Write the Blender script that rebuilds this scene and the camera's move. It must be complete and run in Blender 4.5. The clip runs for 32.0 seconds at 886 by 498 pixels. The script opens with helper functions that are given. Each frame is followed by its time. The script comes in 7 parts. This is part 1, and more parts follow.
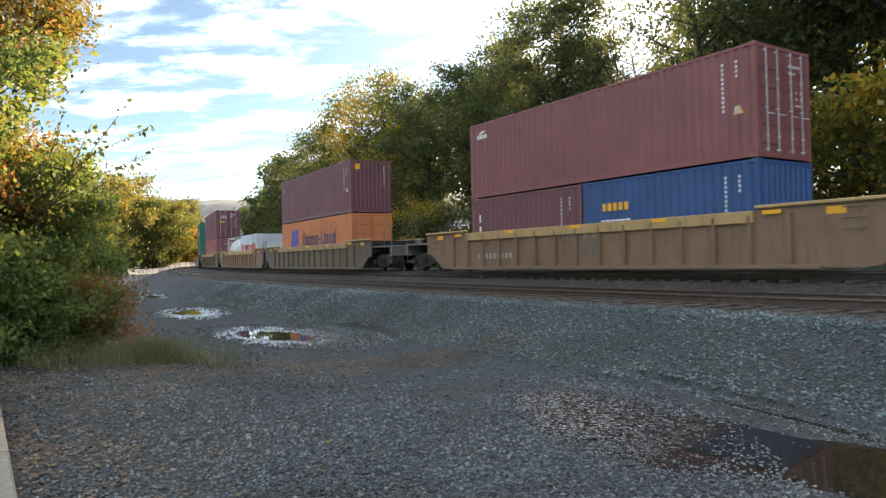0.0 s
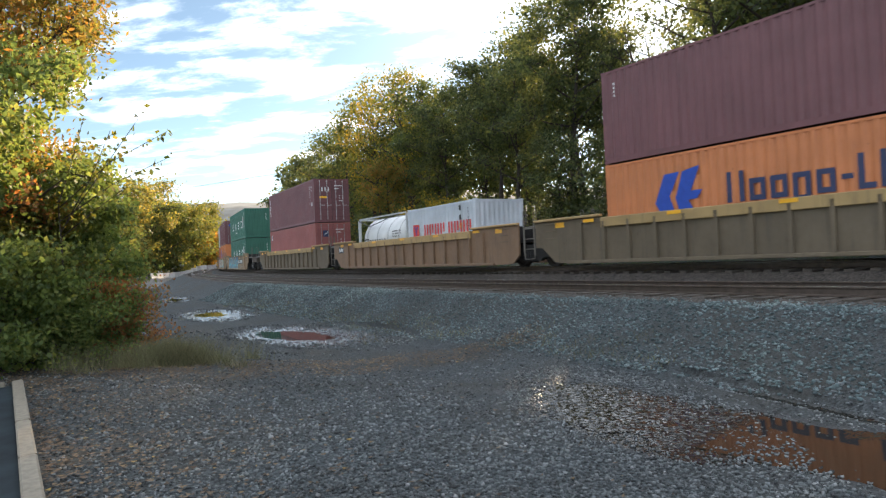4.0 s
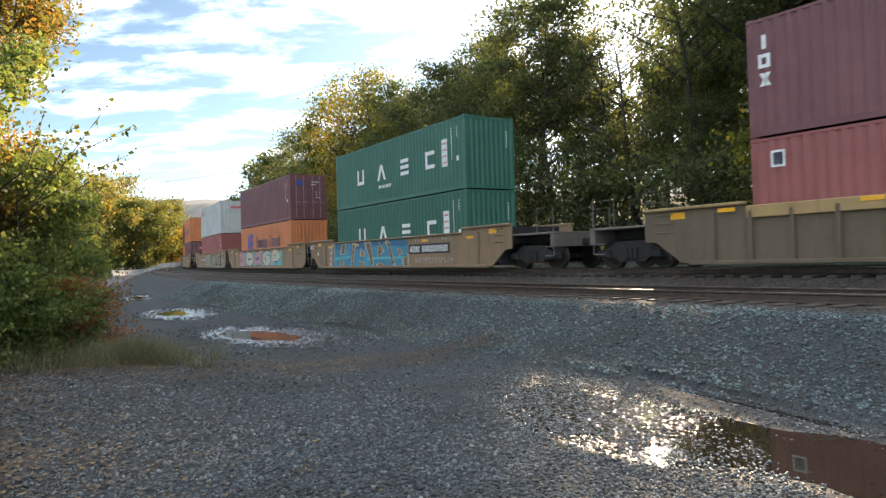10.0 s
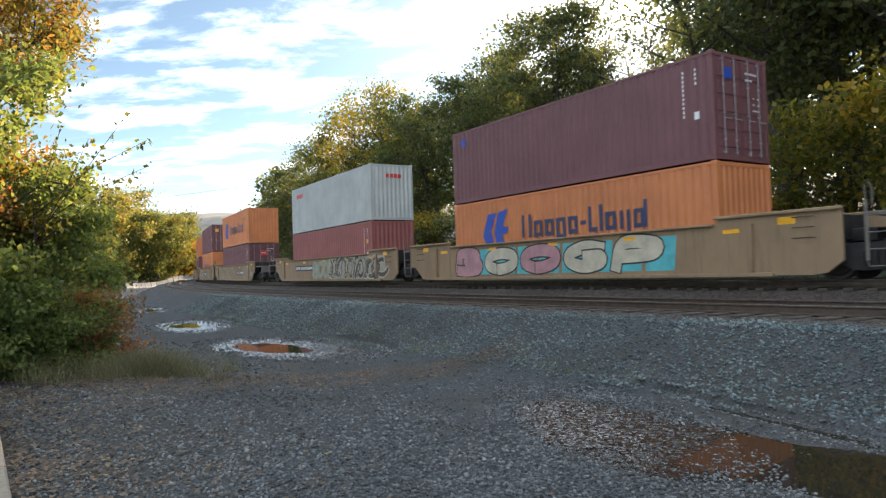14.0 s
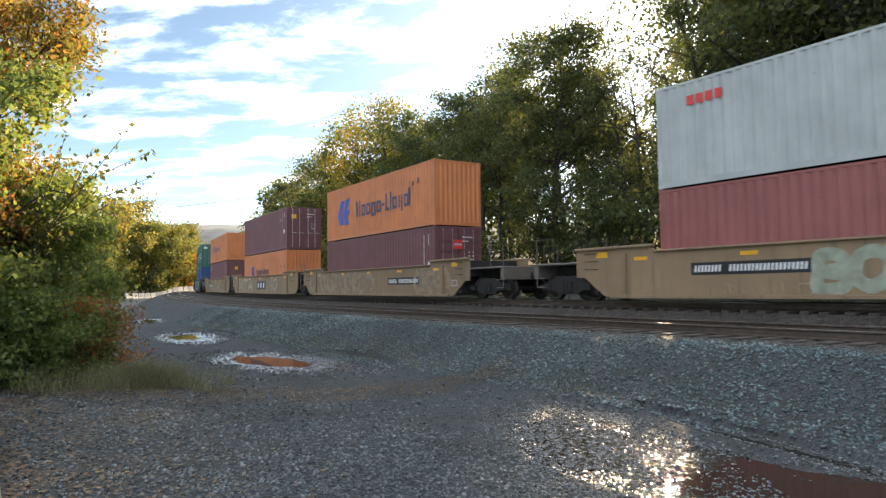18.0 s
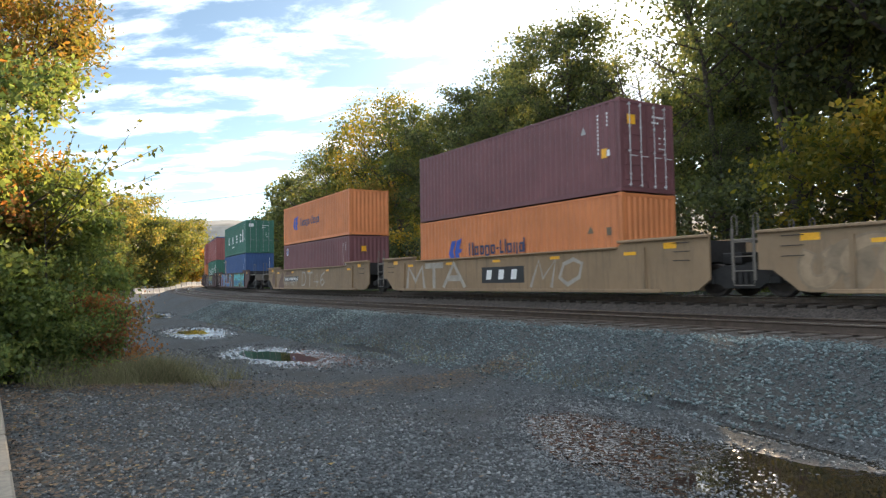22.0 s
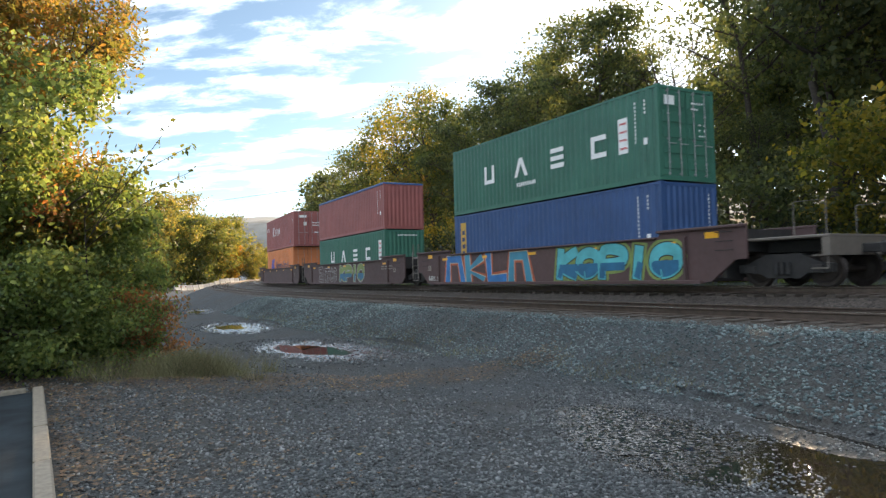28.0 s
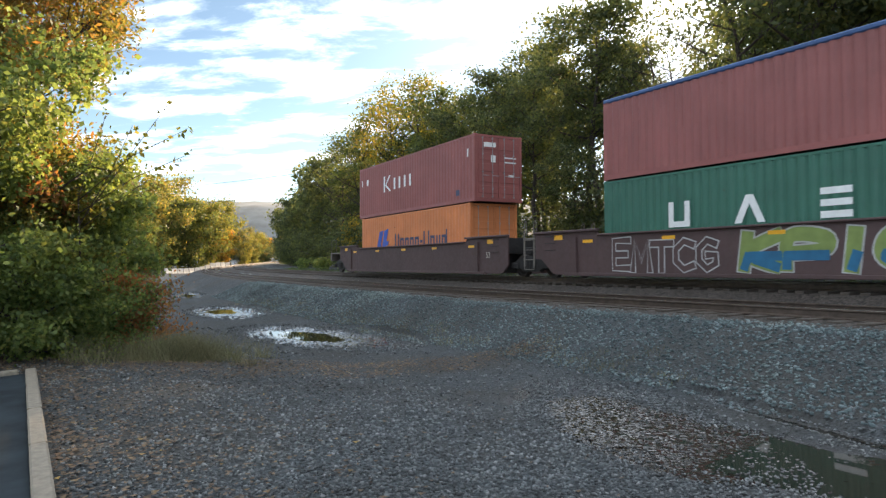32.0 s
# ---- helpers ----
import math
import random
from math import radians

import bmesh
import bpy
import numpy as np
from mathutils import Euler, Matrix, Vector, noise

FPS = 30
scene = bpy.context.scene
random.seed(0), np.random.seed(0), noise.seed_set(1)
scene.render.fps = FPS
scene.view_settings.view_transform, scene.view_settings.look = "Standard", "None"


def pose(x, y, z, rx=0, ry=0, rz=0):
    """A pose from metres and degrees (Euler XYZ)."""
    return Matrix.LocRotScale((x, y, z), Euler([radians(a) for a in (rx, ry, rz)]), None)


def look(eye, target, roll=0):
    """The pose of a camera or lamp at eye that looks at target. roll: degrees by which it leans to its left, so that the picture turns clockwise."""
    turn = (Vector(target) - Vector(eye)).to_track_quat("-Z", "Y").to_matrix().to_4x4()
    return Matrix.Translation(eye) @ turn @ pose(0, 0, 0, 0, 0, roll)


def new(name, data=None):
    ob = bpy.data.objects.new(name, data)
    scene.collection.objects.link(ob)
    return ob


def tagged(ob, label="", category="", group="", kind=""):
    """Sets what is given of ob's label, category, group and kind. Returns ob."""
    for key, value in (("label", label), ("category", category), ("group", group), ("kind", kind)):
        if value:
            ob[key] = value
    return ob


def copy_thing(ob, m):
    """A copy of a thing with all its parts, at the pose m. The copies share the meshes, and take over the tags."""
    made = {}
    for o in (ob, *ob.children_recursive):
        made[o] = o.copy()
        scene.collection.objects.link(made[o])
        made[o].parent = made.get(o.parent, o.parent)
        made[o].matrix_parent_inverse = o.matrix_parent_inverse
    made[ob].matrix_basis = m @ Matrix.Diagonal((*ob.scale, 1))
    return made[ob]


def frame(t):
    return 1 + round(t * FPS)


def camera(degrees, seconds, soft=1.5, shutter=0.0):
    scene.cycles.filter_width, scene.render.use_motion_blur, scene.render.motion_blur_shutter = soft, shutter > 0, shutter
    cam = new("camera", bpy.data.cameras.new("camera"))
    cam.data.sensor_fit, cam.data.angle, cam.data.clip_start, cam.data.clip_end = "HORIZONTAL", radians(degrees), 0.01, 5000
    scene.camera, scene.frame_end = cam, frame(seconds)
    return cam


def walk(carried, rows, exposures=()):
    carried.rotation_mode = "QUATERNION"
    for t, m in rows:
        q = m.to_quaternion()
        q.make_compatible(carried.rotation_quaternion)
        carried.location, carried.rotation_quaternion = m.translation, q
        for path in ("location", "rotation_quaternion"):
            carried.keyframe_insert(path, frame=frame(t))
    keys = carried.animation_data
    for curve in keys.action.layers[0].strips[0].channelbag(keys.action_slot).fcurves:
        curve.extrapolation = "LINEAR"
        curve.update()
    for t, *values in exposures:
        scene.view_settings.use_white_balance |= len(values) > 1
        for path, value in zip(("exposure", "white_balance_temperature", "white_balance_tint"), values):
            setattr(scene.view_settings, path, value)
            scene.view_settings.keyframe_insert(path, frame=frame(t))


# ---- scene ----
# camera: seconds, x, y, z, and the three turns in degrees
PATH = [
    (0.0, -0.013, 0.008, 2.528, 89.02, 4.22, -0.06),
    (0.5, -0.018, 0.011, 2.522, 89.22, 4.11, -0.07),
    (1.0, -0.011, 0.007, 2.520, 89.34, 4.28, -0.03),
    (1.5, -0.012, 0.020, 2.519, 89.58, 4.68, 0.31),
    (2.0, 0.003, 0.001, 2.518, 89.44, 4.81, 0.33),
    (2.5, 0.005, -0.001, 2.516, 88.97, 5.40, 0.45),
    (3.0, 0.011, 0.004, 2.514, 88.88, 5.50, 1.16),
    (3.5, 0.012, 0.007, 2.514, 88.87, 5.53, 1.38),
    (5.5, 0.017, 0.015, 2.510, 89.24, 5.72, 1.91),
    (6.0, 0.022, -0.020, 2.522, 89.17, 5.64, 1.84),
    (6.5, 0.011, -0.026, 2.523, 88.68, 4.52, 0.93),
    (7.0, 0.008, -0.012, 2.519, 88.47, 4.70, 0.48),
    (7.5, 0.013, -0.012, 2.526, 88.40, 4.57, -0.20),
    (8.0, 0.010, 0.002, 2.523, 88.84, 4.64, -0.41),
    (8.5, 0.003, -0.017, 2.528, 88.89, 4.52, -0.98),
    (9.0, 0.004, -0.016, 2.524, 88.90, 4.59, -1.04),
    (9.5, -0.002, -0.014, 2.526, 88.84, 4.61, -1.17),
    (10.0, 0.002, -0.003, 2.524, 88.78, 4.68, -1.17),
    (10.5, -0.000, 0.007, 2.517, 88.87, 4.57, -1.10),
    (11.0, -0.001, -0.001, 2.524, 88.95, 4.84, -1.01),
    (11.5, -0.002, 0.005, 2.518, 89.12, 4.75, -0.80),
    (12.0, 0.002, 0.011, 2.519, 89.26, 4.71, -0.73),
    (12.5, 0.004, 0.020, 2.519, 89.42, 4.85, -0.53),
    (13.0, -0.004, 0.010, 2.518, 89.68, 4.80, -0.43),
    (13.5, 0.001, 0.002, 2.524, 89.80, 4.76, -0.34),
    (14.0, -0.004, -0.002, 2.517, 89.94, 4.73, -0.20),
    (14.5, -0.002, -0.014, 2.524, 90.00, 4.58, -0.06),
    (16.5, -0.005, -0.004, 2.524, 90.44, 3.95, -0.30),
    (17.0, -0.013, 0.001, 2.522, 90.64, 3.81, -0.35),
    (17.5, -0.013, 0.018, 2.520, 90.93, 3.53, -0.29),
    (18.0, -0.015, 0.021, 2.523, 91.30, 3.61, -0.16),
    (18.5, -0.020, 0.022, 2.520, 91.48, 3.25, 0.14),
    (19.0, -0.016, 0.002, 2.522, 91.52, 3.45, 0.59),
    (19.5, -0.010, 0.003, 2.523, 91.52, 3.70, 0.82),
    (20.0, -0.014, 0.011, 2.524, 91.49, 3.64, 0.88),
    (20.5, -0.010, 0.009, 2.525, 91.45, 3.73, 1.10),
    (21.0, -0.007, -0.011, 2.527, 91.41, 3.79, 1.10),
    (21.5, -0.002, -0.024, 2.539, 90.98, 3.78, 0.67),
    (22.0, -0.008, -0.003, 2.527, 90.88, 3.77, 0.44),
    (22.5, -0.011, -0.000, 2.528, 90.81, 3.88, 0.46),
    (23.0, -0.007, -0.009, 2.531, 90.73, 3.90, 0.40),
    (23.5, -0.005, 0.002, 2.528, 90.73, 3.67, 0.29),
    (24.0, -0.006, -0.004, 2.527, 90.82, 3.61, 0.35),
    (24.5, -0.008, 0.010, 2.527, 90.89, 3.66, 0.31),
    (26.5, 0.015, 0.014, 2.518, 90.60, 3.62, 0.74),
    (27.0, 0.054, 0.015, 2.501, 90.70, 3.69, 1.73),
    (27.5, 0.081, 0.001, 2.495, 90.80, 3.29, 2.39),
    (28.0, 0.090, -0.011, 2.493, 90.60, 4.44, 3.33),
    (28.5, 0.086, -0.050, 2.507, 90.05, 5.17, 4.14),
    (29.0, 0.040, -0.005, 2.501, 89.77, 4.60, 4.17),
    (29.5, -0.010, 0.010, 2.500, 90.20, 4.21, 4.66),
    (30.0, -0.020, -0.021, 2.505, 89.66, 4.42, 4.68),
    (30.5, -0.022, -0.004, 2.510, 89.50, 4.28, 4.71),
    (31.0, -0.001, 0.000, 2.509, 89.57, 3.70, 4.76),
    (31.5, 0.011, -0.004, 2.512, 89.66, 3.66, 4.39),
    (32.0, -0.002, -0.006, 2.514, 89.58, 3.27, 2.61),
]
cam = camera(66.0, 32.0, soft=1.3, shutter=0.25)
walk(cam, [(t, pose(x, y, z, rx, ry, rz)) for t, x, y, z, rx, ry, rz in PATH],
     exposures=[(0.0, 1.63, 6100, 10), (32.0, 1.63, 6100, 10)])

# ---- sky and sun: a low autumn sun behind the trees, broken cloud ----
SUN_AZ, SUN_EL = 17.1, 18.0
world = bpy.data.worlds.new("sky")
scene.world = world
world.use_nodes = True
wn, wl = world.node_tree.nodes, world.node_tree.links
wn.clear()


def wnode(kind, **kw):
    n = wn.new(kind)
    for k, v in kw.items():
        n.inputs[k].default_value = v
    return n


sky = wn.new("ShaderNodeTexSky")
sky.sky_type, sky.sun_disc = "NISHITA", False
sky.sun_elevation, sky.sun_rotation = radians(SUN_EL), radians(SUN_AZ)
sky.altitude = 1800
sky.air_density, sky.dust_density, sky.ozone_density = 1.0, 0.25, 1.8
tc = wn.new("ShaderNodeTexCoord")
sep = wn.new("ShaderNodeSeparateXYZ")
wl.new(tc.outputs["Generated"], sep.inputs[0])
up = wn.new("ShaderNodeMath")
up.operation = "MAXIMUM"
wl.new(sep.outputs[2], up.inputs[0])
up.inputs[1].default_value = 0.02
up2 = wn.new("ShaderNodeMath")
up2.operation = "ADD"
wl.new(up.outputs[0], up2.inputs[0])
up2.inputs[1].default_value = 0.10
dx = wn.new("ShaderNodeMath")
dx.operation = "DIVIDE"
wl.new(sep.outputs[0], dx.inputs[0])
wl.new(up2.outputs[0], dx.inputs[1])
dy = wn.new("ShaderNodeMath")
dy.operation = "DIVIDE"
wl.new(sep.outputs[1], dy.inputs[0])
wl.new(up2.outputs[0], dy.inputs[1])
plane = wn.new("ShaderNodeCombineXYZ")
wl.new(dx.outputs[0], plane.inputs[0])
wl.new(dy.outputs[0], plane.inputs[1])
plane.inputs[2].default_value = 3.7
# long thin banks of cloud, soft at the edges, over a finer broken layer
bank = wn.new("ShaderNodeMapping")
bank.inputs["Scale"].default_value = (0.72, 1.1, 1.0)
wl.new(plane.outputs[0], bank.inputs[0])
clump = wnode("ShaderNodeTexNoise", Scale=3.0, Detail=10.0, Roughness=0.60, Distortion=0.2)
wl.new(bank.outputs[0], clump.inputs["Vector"])
cover = wn.new("ShaderNodeValToRGB")
cover.color_ramp.interpolation = "EASE"
cover.color_ramp.elements[0].position, cover.color_ramp.elements[1].position = 0.44, 0.70
wl.new(clump.outputs["Fac"], cover.inputs[0])


def wmath(op, a, b):
    n = wn.new("ShaderNodeMath")
    n.operation = op
    for slot, v in enumerate((a, b)):
        if isinstance(v, (int, float)):
            n.inputs[slot].default_value = v
        else:
            wl.new(v, n.inputs[slot])
    return n.outputs[0]


# haze pales the blue; cloud grows brighter towards the zenith, as real cloud does
grey = wn.new("ShaderNodeRGBToBW")
wl.new(sky.outputs[0], grey.inputs[0])
pale = wn.new("ShaderNodeMixRGB")
pale.inputs[0].default_value = 0.38
wl.new(sky.outputs[0], pale.inputs[1])
wl.new(grey.outputs[0], pale.inputs[2])
blue = wn.new("ShaderNodeMixRGB")
blue.blend_type = "MULTIPLY"
blue.inputs[0].default_value = 1.0
wl.new(pale.outputs[0], blue.inputs[1])
blue.inputs[2].default_value = (0.53, 0.57, 0.54, 1)
cloud_level = wmath("ADD", wmath("MULTIPLY", up.outputs[0], 20.0), 1.9)
cloud_level = wmath("ADD", cloud_level, wmath("MULTIPLY", grey.outputs[0], 0.5))
white = wn.new("ShaderNodeCombineXYZ")
for slot, k in enumerate((0.97, 1.0, 1.03)):
    wl.new(wmath("MULTIPLY", cloud_level, k), white.inputs[slot])
mix = wn.new("ShaderNodeMixRGB")
wl.new(cover.outputs[0], mix.inputs[0])
wl.new(blue.outputs[0], mix.inputs[1])
wl.new(white.outputs[0], mix.inputs[2])
# thin cloud scatters the sun forward: a wide pale glow and a small bright core
_az, _el = radians(SUN_AZ), radians(SUN_EL)
TO_SUN = Vector((math.sin(_az) * math.cos(_el), math.cos(_az) * math.cos(_el), math.sin(_el)))
near_sun = wn.new("ShaderNodeVectorMath")
near_sun.operation = "DOT_PRODUCT"
wl.new(tc.outputs["Generated"], near_sun.inputs[0])
near_sun.inputs[1].default_value = tuple(TO_SUN)
toward = wmath("MAXIMUM", near_sun.outputs["Value"], 0.0)
glow = wmath("ADD", wmath("MULTIPLY", wmath("POWER", toward, 18.0), 2.0), wmath("MULTIPLY", wmath("POWER", toward, 160.0), 6.0))
glow = wmath("ADD", glow, wmath("MULTIPLY", wmath("POWER", toward, 16000.0), 140.0))
aureole = wn.new("ShaderNodeCombineXYZ")
for slot, k in enumerate((1.0, 0.93, 0.84)):
    wl.new(wmath("MULTIPLY", glow, k), aureole.inputs[slot])
lit = wn.new("ShaderNodeMixRGB")
lit.blend_type = "ADD"
lit.inputs[0].default_value = 1.0
wl.new(mix.outputs[0], lit.inputs[1])
wl.new(aureole.outputs[0], lit.inputs[2])
bg = wnode("ShaderNodeBackground", Strength=0.115)
wl.new(lit.outputs[0], bg.inputs[0])
wo = wn.new("ShaderNodeOutputWorld")
wl.new(bg.outputs[0], wo.inputs[0])

sun = new("sun", bpy.data.lights.new("sun", "SUN"))
sun.data.energy, sun.data.angle, sun.data.color = 5.0, radians(0.53), (1.0, 0.71, 0.41)
sun.matrix_world = look(TO_SUN * 50, (0, 0, 0))

# ---- materials ----
def nodes(name):
    m = bpy.data.materials.new(name)
    m.use_nodes = True
    nt = m.node_tree
    return m, nt.nodes, nt.links, nt.nodes["Principled BSDF"]


def noise_tex(n, l, vec, scale, detail=5.0, rough=0.6):
    t = n.new("ShaderNodeTexNoise")
    t.inputs["Scale"].default_value, t.inputs["Detail"].default_value, t.inputs["Roughness"].default_value = scale, detail, rough
    l.new(vec, t.inputs["Vector"])
    return t


def ramp(n, l, fac, stops):
    r = n.new("ShaderNodeValToRGB")
    e = r.color_ramp.elements
    while len(e) < len(stops):
        e.new(0.5)
    for k, (p, c) in enumerate(stops):
        e[k].position, e[k].color = p, (*c, 1)
    l.new(fac, r.inputs[0])
    return r


def blend(n, l, fac, a, b, kind="MIX"):
    m = n.new("ShaderNodeMixRGB")
    m.blend_type = kind
    for slot, v in zip((0, 1, 2), (fac, a, b)):
        if isinstance(v, (int, float)):
            m.inputs[slot].default_value = v
        elif isinstance(v, tuple):
            m.inputs[slot].default_value = (*v, 1)
        else:
            l.new(v, m.inputs[slot])
    return m


def bump(n, l, height, bsdf, strength, dist):
    b = n.new("ShaderNodeBump")
    b.inputs["Strength"].default_value, b.inputs["Distance"].default_value = strength, dist
    l.new(height, b.inputs["Height"])
    l.new(b.outputs[0], bsdf.inputs["Normal"])
    return b


def coords(n, l, scale=(1, 1, 1)):
    tc = n.new("ShaderNodeTexCoord")
    mp = n.new("ShaderNodeMapping")
    mp.inputs["Scale"].default_value = scale
    l.new(tc.outputs["Object"], mp.inputs[0])
    return mp.outputs[0]


def scaled(c, k):
    return tuple(v * k for v in c)


def paint(name, c, rough=0.55, wear=0.35, rust=(0.09, 0.045, 0.025), metal=0.0, streak=True):
    """Weathered paint: fading in patches, vertical dirt streaks, rust specks."""
    m, n, l, b = nodes(name)
    v = coords(n, l)
    oi = n.new("ShaderNodeObjectInfo")
    big = noise_tex(n, l, v, 0.7, 4)
    c1 = ramp(n, l, big.outputs[0], [(0.3, scaled(c, 0.82)), (0.7, scaled(c, 1.12))])
    sv = coords(n, l, (3.5, 3.5, 0.22))
    st = noise_tex(n, l, sv, 1.6, 6, 0.7)
    sm = ramp(n, l, st.outputs[0], [(0.52, (0, 0, 0)), (0.78, (wear, wear, wear))])
    dirt = scaled(c, 0.45) if not streak else tuple(0.5 * x * 0.7 + 0.5 * y for x, y in zip(c, (0.07, 0.06, 0.05)))
    c2 = blend(n, l, sm.outputs[0], c1.outputs[0], dirt)
    sp = noise_tex(n, l, v, 7.0, 8, 0.75)
    rm = ramp(n, l, sp.outputs[0], [(0.66, (0, 0, 0)), (0.72, (1, 1, 1))])
    c3 = blend(n, l, rm.outputs[0], c2.outputs[0], rust)
    vary = ramp(n, l, oi.outputs["Random"], [(0, (0.9, 0.9, 0.9)), (1, (1.08, 1.06, 1.04))])
    c4 = blend(n, l, 1.0, c3.outputs[0], vary.outputs[0], "MULTIPLY")
    l.new(c4.outputs[0], b.inputs["Base Color"])
    rr = ramp(n, l, sp.outputs[0], [(0.3, (rough * 0.85,) * 3), (0.75, (min(1, rough * 1.35),) * 3)])
    l.new(rr.outputs[0], b.inputs["Roughness"])
    b.inputs["Metallic"].default_value = metal
    bump(n, l, sp.outputs[0], b, 0.15, 0.01)
    return m


def plain(name, c, rough=0.6, metal=0.0, vary=0.15, scale=6.0, spec=0.5):
    m, n, l, b = nodes(name)
    t = noise_tex(n, l, coords(n, l), scale, 6)
    r = ramp(n, l, t.outputs[0], [(0.3, scaled(c, 1 - vary)), (0.7, scaled(c, 1 + vary))])
    l.new(r.outputs[0], b.inputs["Base Color"])
    b.inputs["Roughness"].default_value, b.inputs["Metallic"].default_value = rough, metal
    b.inputs["Specular IOR Level"].default_value = spec
    bump(n, l, t.outputs[0], b, 0.1, 0.01)
    return m


def leaf_mat(name, stops, trans=0.62):
    """Leaves in several colours, one colour a leaf, thin enough to glow against the sun."""
    m, n, l, b = nodes(name)
    geo = n.new("ShaderNodeNewGeometry")
    oi = n.new("ShaderNodeObjectInfo")
    big = noise_tex(n, l, coords(n, l), 0.45, 3)
    sub = n.new("ShaderNodeMath")
    sub.operation = "MULTIPLY_ADD"
    l.new(big.outputs[0], sub.inputs[0])
    sub.inputs[1].default_value = 1.1
    sub.inputs[2].default_value = -0.55
    mx = n.new("ShaderNodeMath")
    mx.operation = "MULTIPLY_ADD"
    l.new(geo.outputs["Random Per Island"], mx.inputs[0])
    mx.inputs[1].default_value = 0.7
    l.new(sub.outputs[0], mx.inputs[2])
    ad = n.new("ShaderNodeMath")
    ad.operation = "MULTIPLY_ADD"
    l.new(oi.outputs["Random"], ad.inputs[0])
    ad.inputs[1].default_value = 0.3
    l.new(mx.outputs[0], ad.inputs[2])
    col = ramp(n, l, ad.outputs[0], stops)
    l.new(col.outputs[0], b.inputs["Base Color"])
    b.inputs["Roughness"].default_value = 0.6
    tr = n.new("ShaderNodeBsdfTranslucent")
    hot = blend(n, l, 1.0, col.outputs[0], (1.35, 1.25, 0.75), "MULTIPLY")
    l.new(hot.outputs[0], tr.inputs[0])
    ms = n.new("ShaderNodeMixShader")
    ms.inputs[0].default_value = trans
    l.new(b.outputs[0], ms.inputs[1])
    l.new(tr.outputs[0], ms.inputs[2])
    l.new(ms.outputs[0], n["Material Output"].inputs[0])
    return m


def gravel_mat(name, dark, light, brown, scale, wet=False):
    m, n, l, b = nodes(name)
    g = n.new("ShaderNodeNewGeometry")
    pos = g.outputs["Position"]
    vo = n.new("ShaderNodeTexVoronoi")
    vo.inputs["Scale"].default_value = scale
    l.new(pos, vo.inputs["Vector"])
    bw = n.new("ShaderNodeSeparateXYZ")
    l.new(vo.outputs["Color"], bw.inputs[0])
    c1 = ramp(n, l, bw.outputs[0], [(0.0, dark), (0.55, tuple((a + c) / 2 for a, c in zip(dark, light))), (1.0, light)])
    big = noise_tex(n, l, pos, 0.35, 6, 0.65)
    bm_ = ramp(n, l, big.outputs[0], [(0.45, (0, 0, 0)), (0.72, (0.75, 0.75, 0.75))])
    c2 = blend(n, l, bm_.outputs[0], c1.outputs[0], brown)
    out = c2
    rough = 0.85
    if wet:
        sp = n.new("ShaderNodeSeparateXYZ")
        l.new(pos, sp.inputs[0])
        jig = noise_tex(n, l, pos, 1.3, 6, 0.7)
        md = n.new("ShaderNodeMath")
        md.operation = "MULTIPLY_ADD"
        l.new(jig.outputs[0], md.inputs[0])
        md.inputs[1].default_value = -0.12
        hi = n.new("ShaderNodeMath")
        hi.operation = "ADD"
        l.new(sp.outputs[2], hi.inputs[0])
        hi.inputs[1].default_value = 0.1
        l.new(hi.outputs[0], md.inputs[2])
        wm = ramp(n, l, md.outputs[0], [(0.025, (1, 1, 1)), (0.065, (0, 0, 0))])
        dk = blend(n, l, wm.outputs[0], c2.outputs[0], (0.035, 0.032, 0.03))
        half = blend(n, l, 0.55, c2.outputs[0], dk.outputs[0])
        out = half
        rr = ramp(n, l, wm.outputs[0], [(0.0, (1.0,) * 3), (1.0, (0.38,) * 3)])
        b.inputs["Specular IOR Level"].default_value = 0.25
        l.new(rr.outputs[0], b.inputs["Roughness"])
    else:
        b.inputs["Roughness"].default_value = rough
        b.inputs["Specular IOR Level"].default_value = 0.2
    l.new(out.outputs[0], b.inputs["Base Color"])
    inv = n.new("ShaderNodeMath")
    inv.operation = "SUBTRACT"
    inv.inputs[0].default_value = 1.0
    l.new(vo.outputs["Distance"], inv.inputs[1])
    bump(n, l, inv.outputs[0], b, 0.9, 0.6 / scale)
    return m


def stone_mat(name, stops, rough=0.8, wet=False):
    m, n, l, b = nodes(name)
    g = n.new("ShaderNodeNewGeometry")
    c = ramp(n, l, g.outputs["Random Per Island"], stops)
    t = noise_tex(n, l, coords(n, l), 30.0, 4)
    c1 = blend(n, l, 0.35, c.outputs[0], t.outputs[0], "MULTIPLY")
    big = noise_tex(n, l, g.outputs["Position"], 0.4, 5, 0.65)
    patch = ramp(n, l, big.outputs[0], [(0.36, (0.62, 0.60, 0.58)), (0.52, (1.0, 1.0, 1.0)), (0.68, (1.28, 1.22, 1.14))])
    c2 = blend(n, l, 1.0, c1.outputs[0], patch.outputs[0], "MULTIPLY")
    l.new(c2.outputs[0], b.inputs["Base Color"])
    b.inputs["Roughness"].default_value = rough
    b.inputs["Specular IOR Level"].default_value = 0.5 if wet else 0.2
    if wet:
        sp = n.new("ShaderNodeSeparateXYZ")
        l.new(g.outputs["Position"], sp.inputs[0])
        wm = ramp(n, l, sp.outputs[2], [(0.012, (0.12,) * 3), (0.045, (rough,) * 3)])
        l.new(wm.outputs[0], b.inputs["Roughness"])
    return m


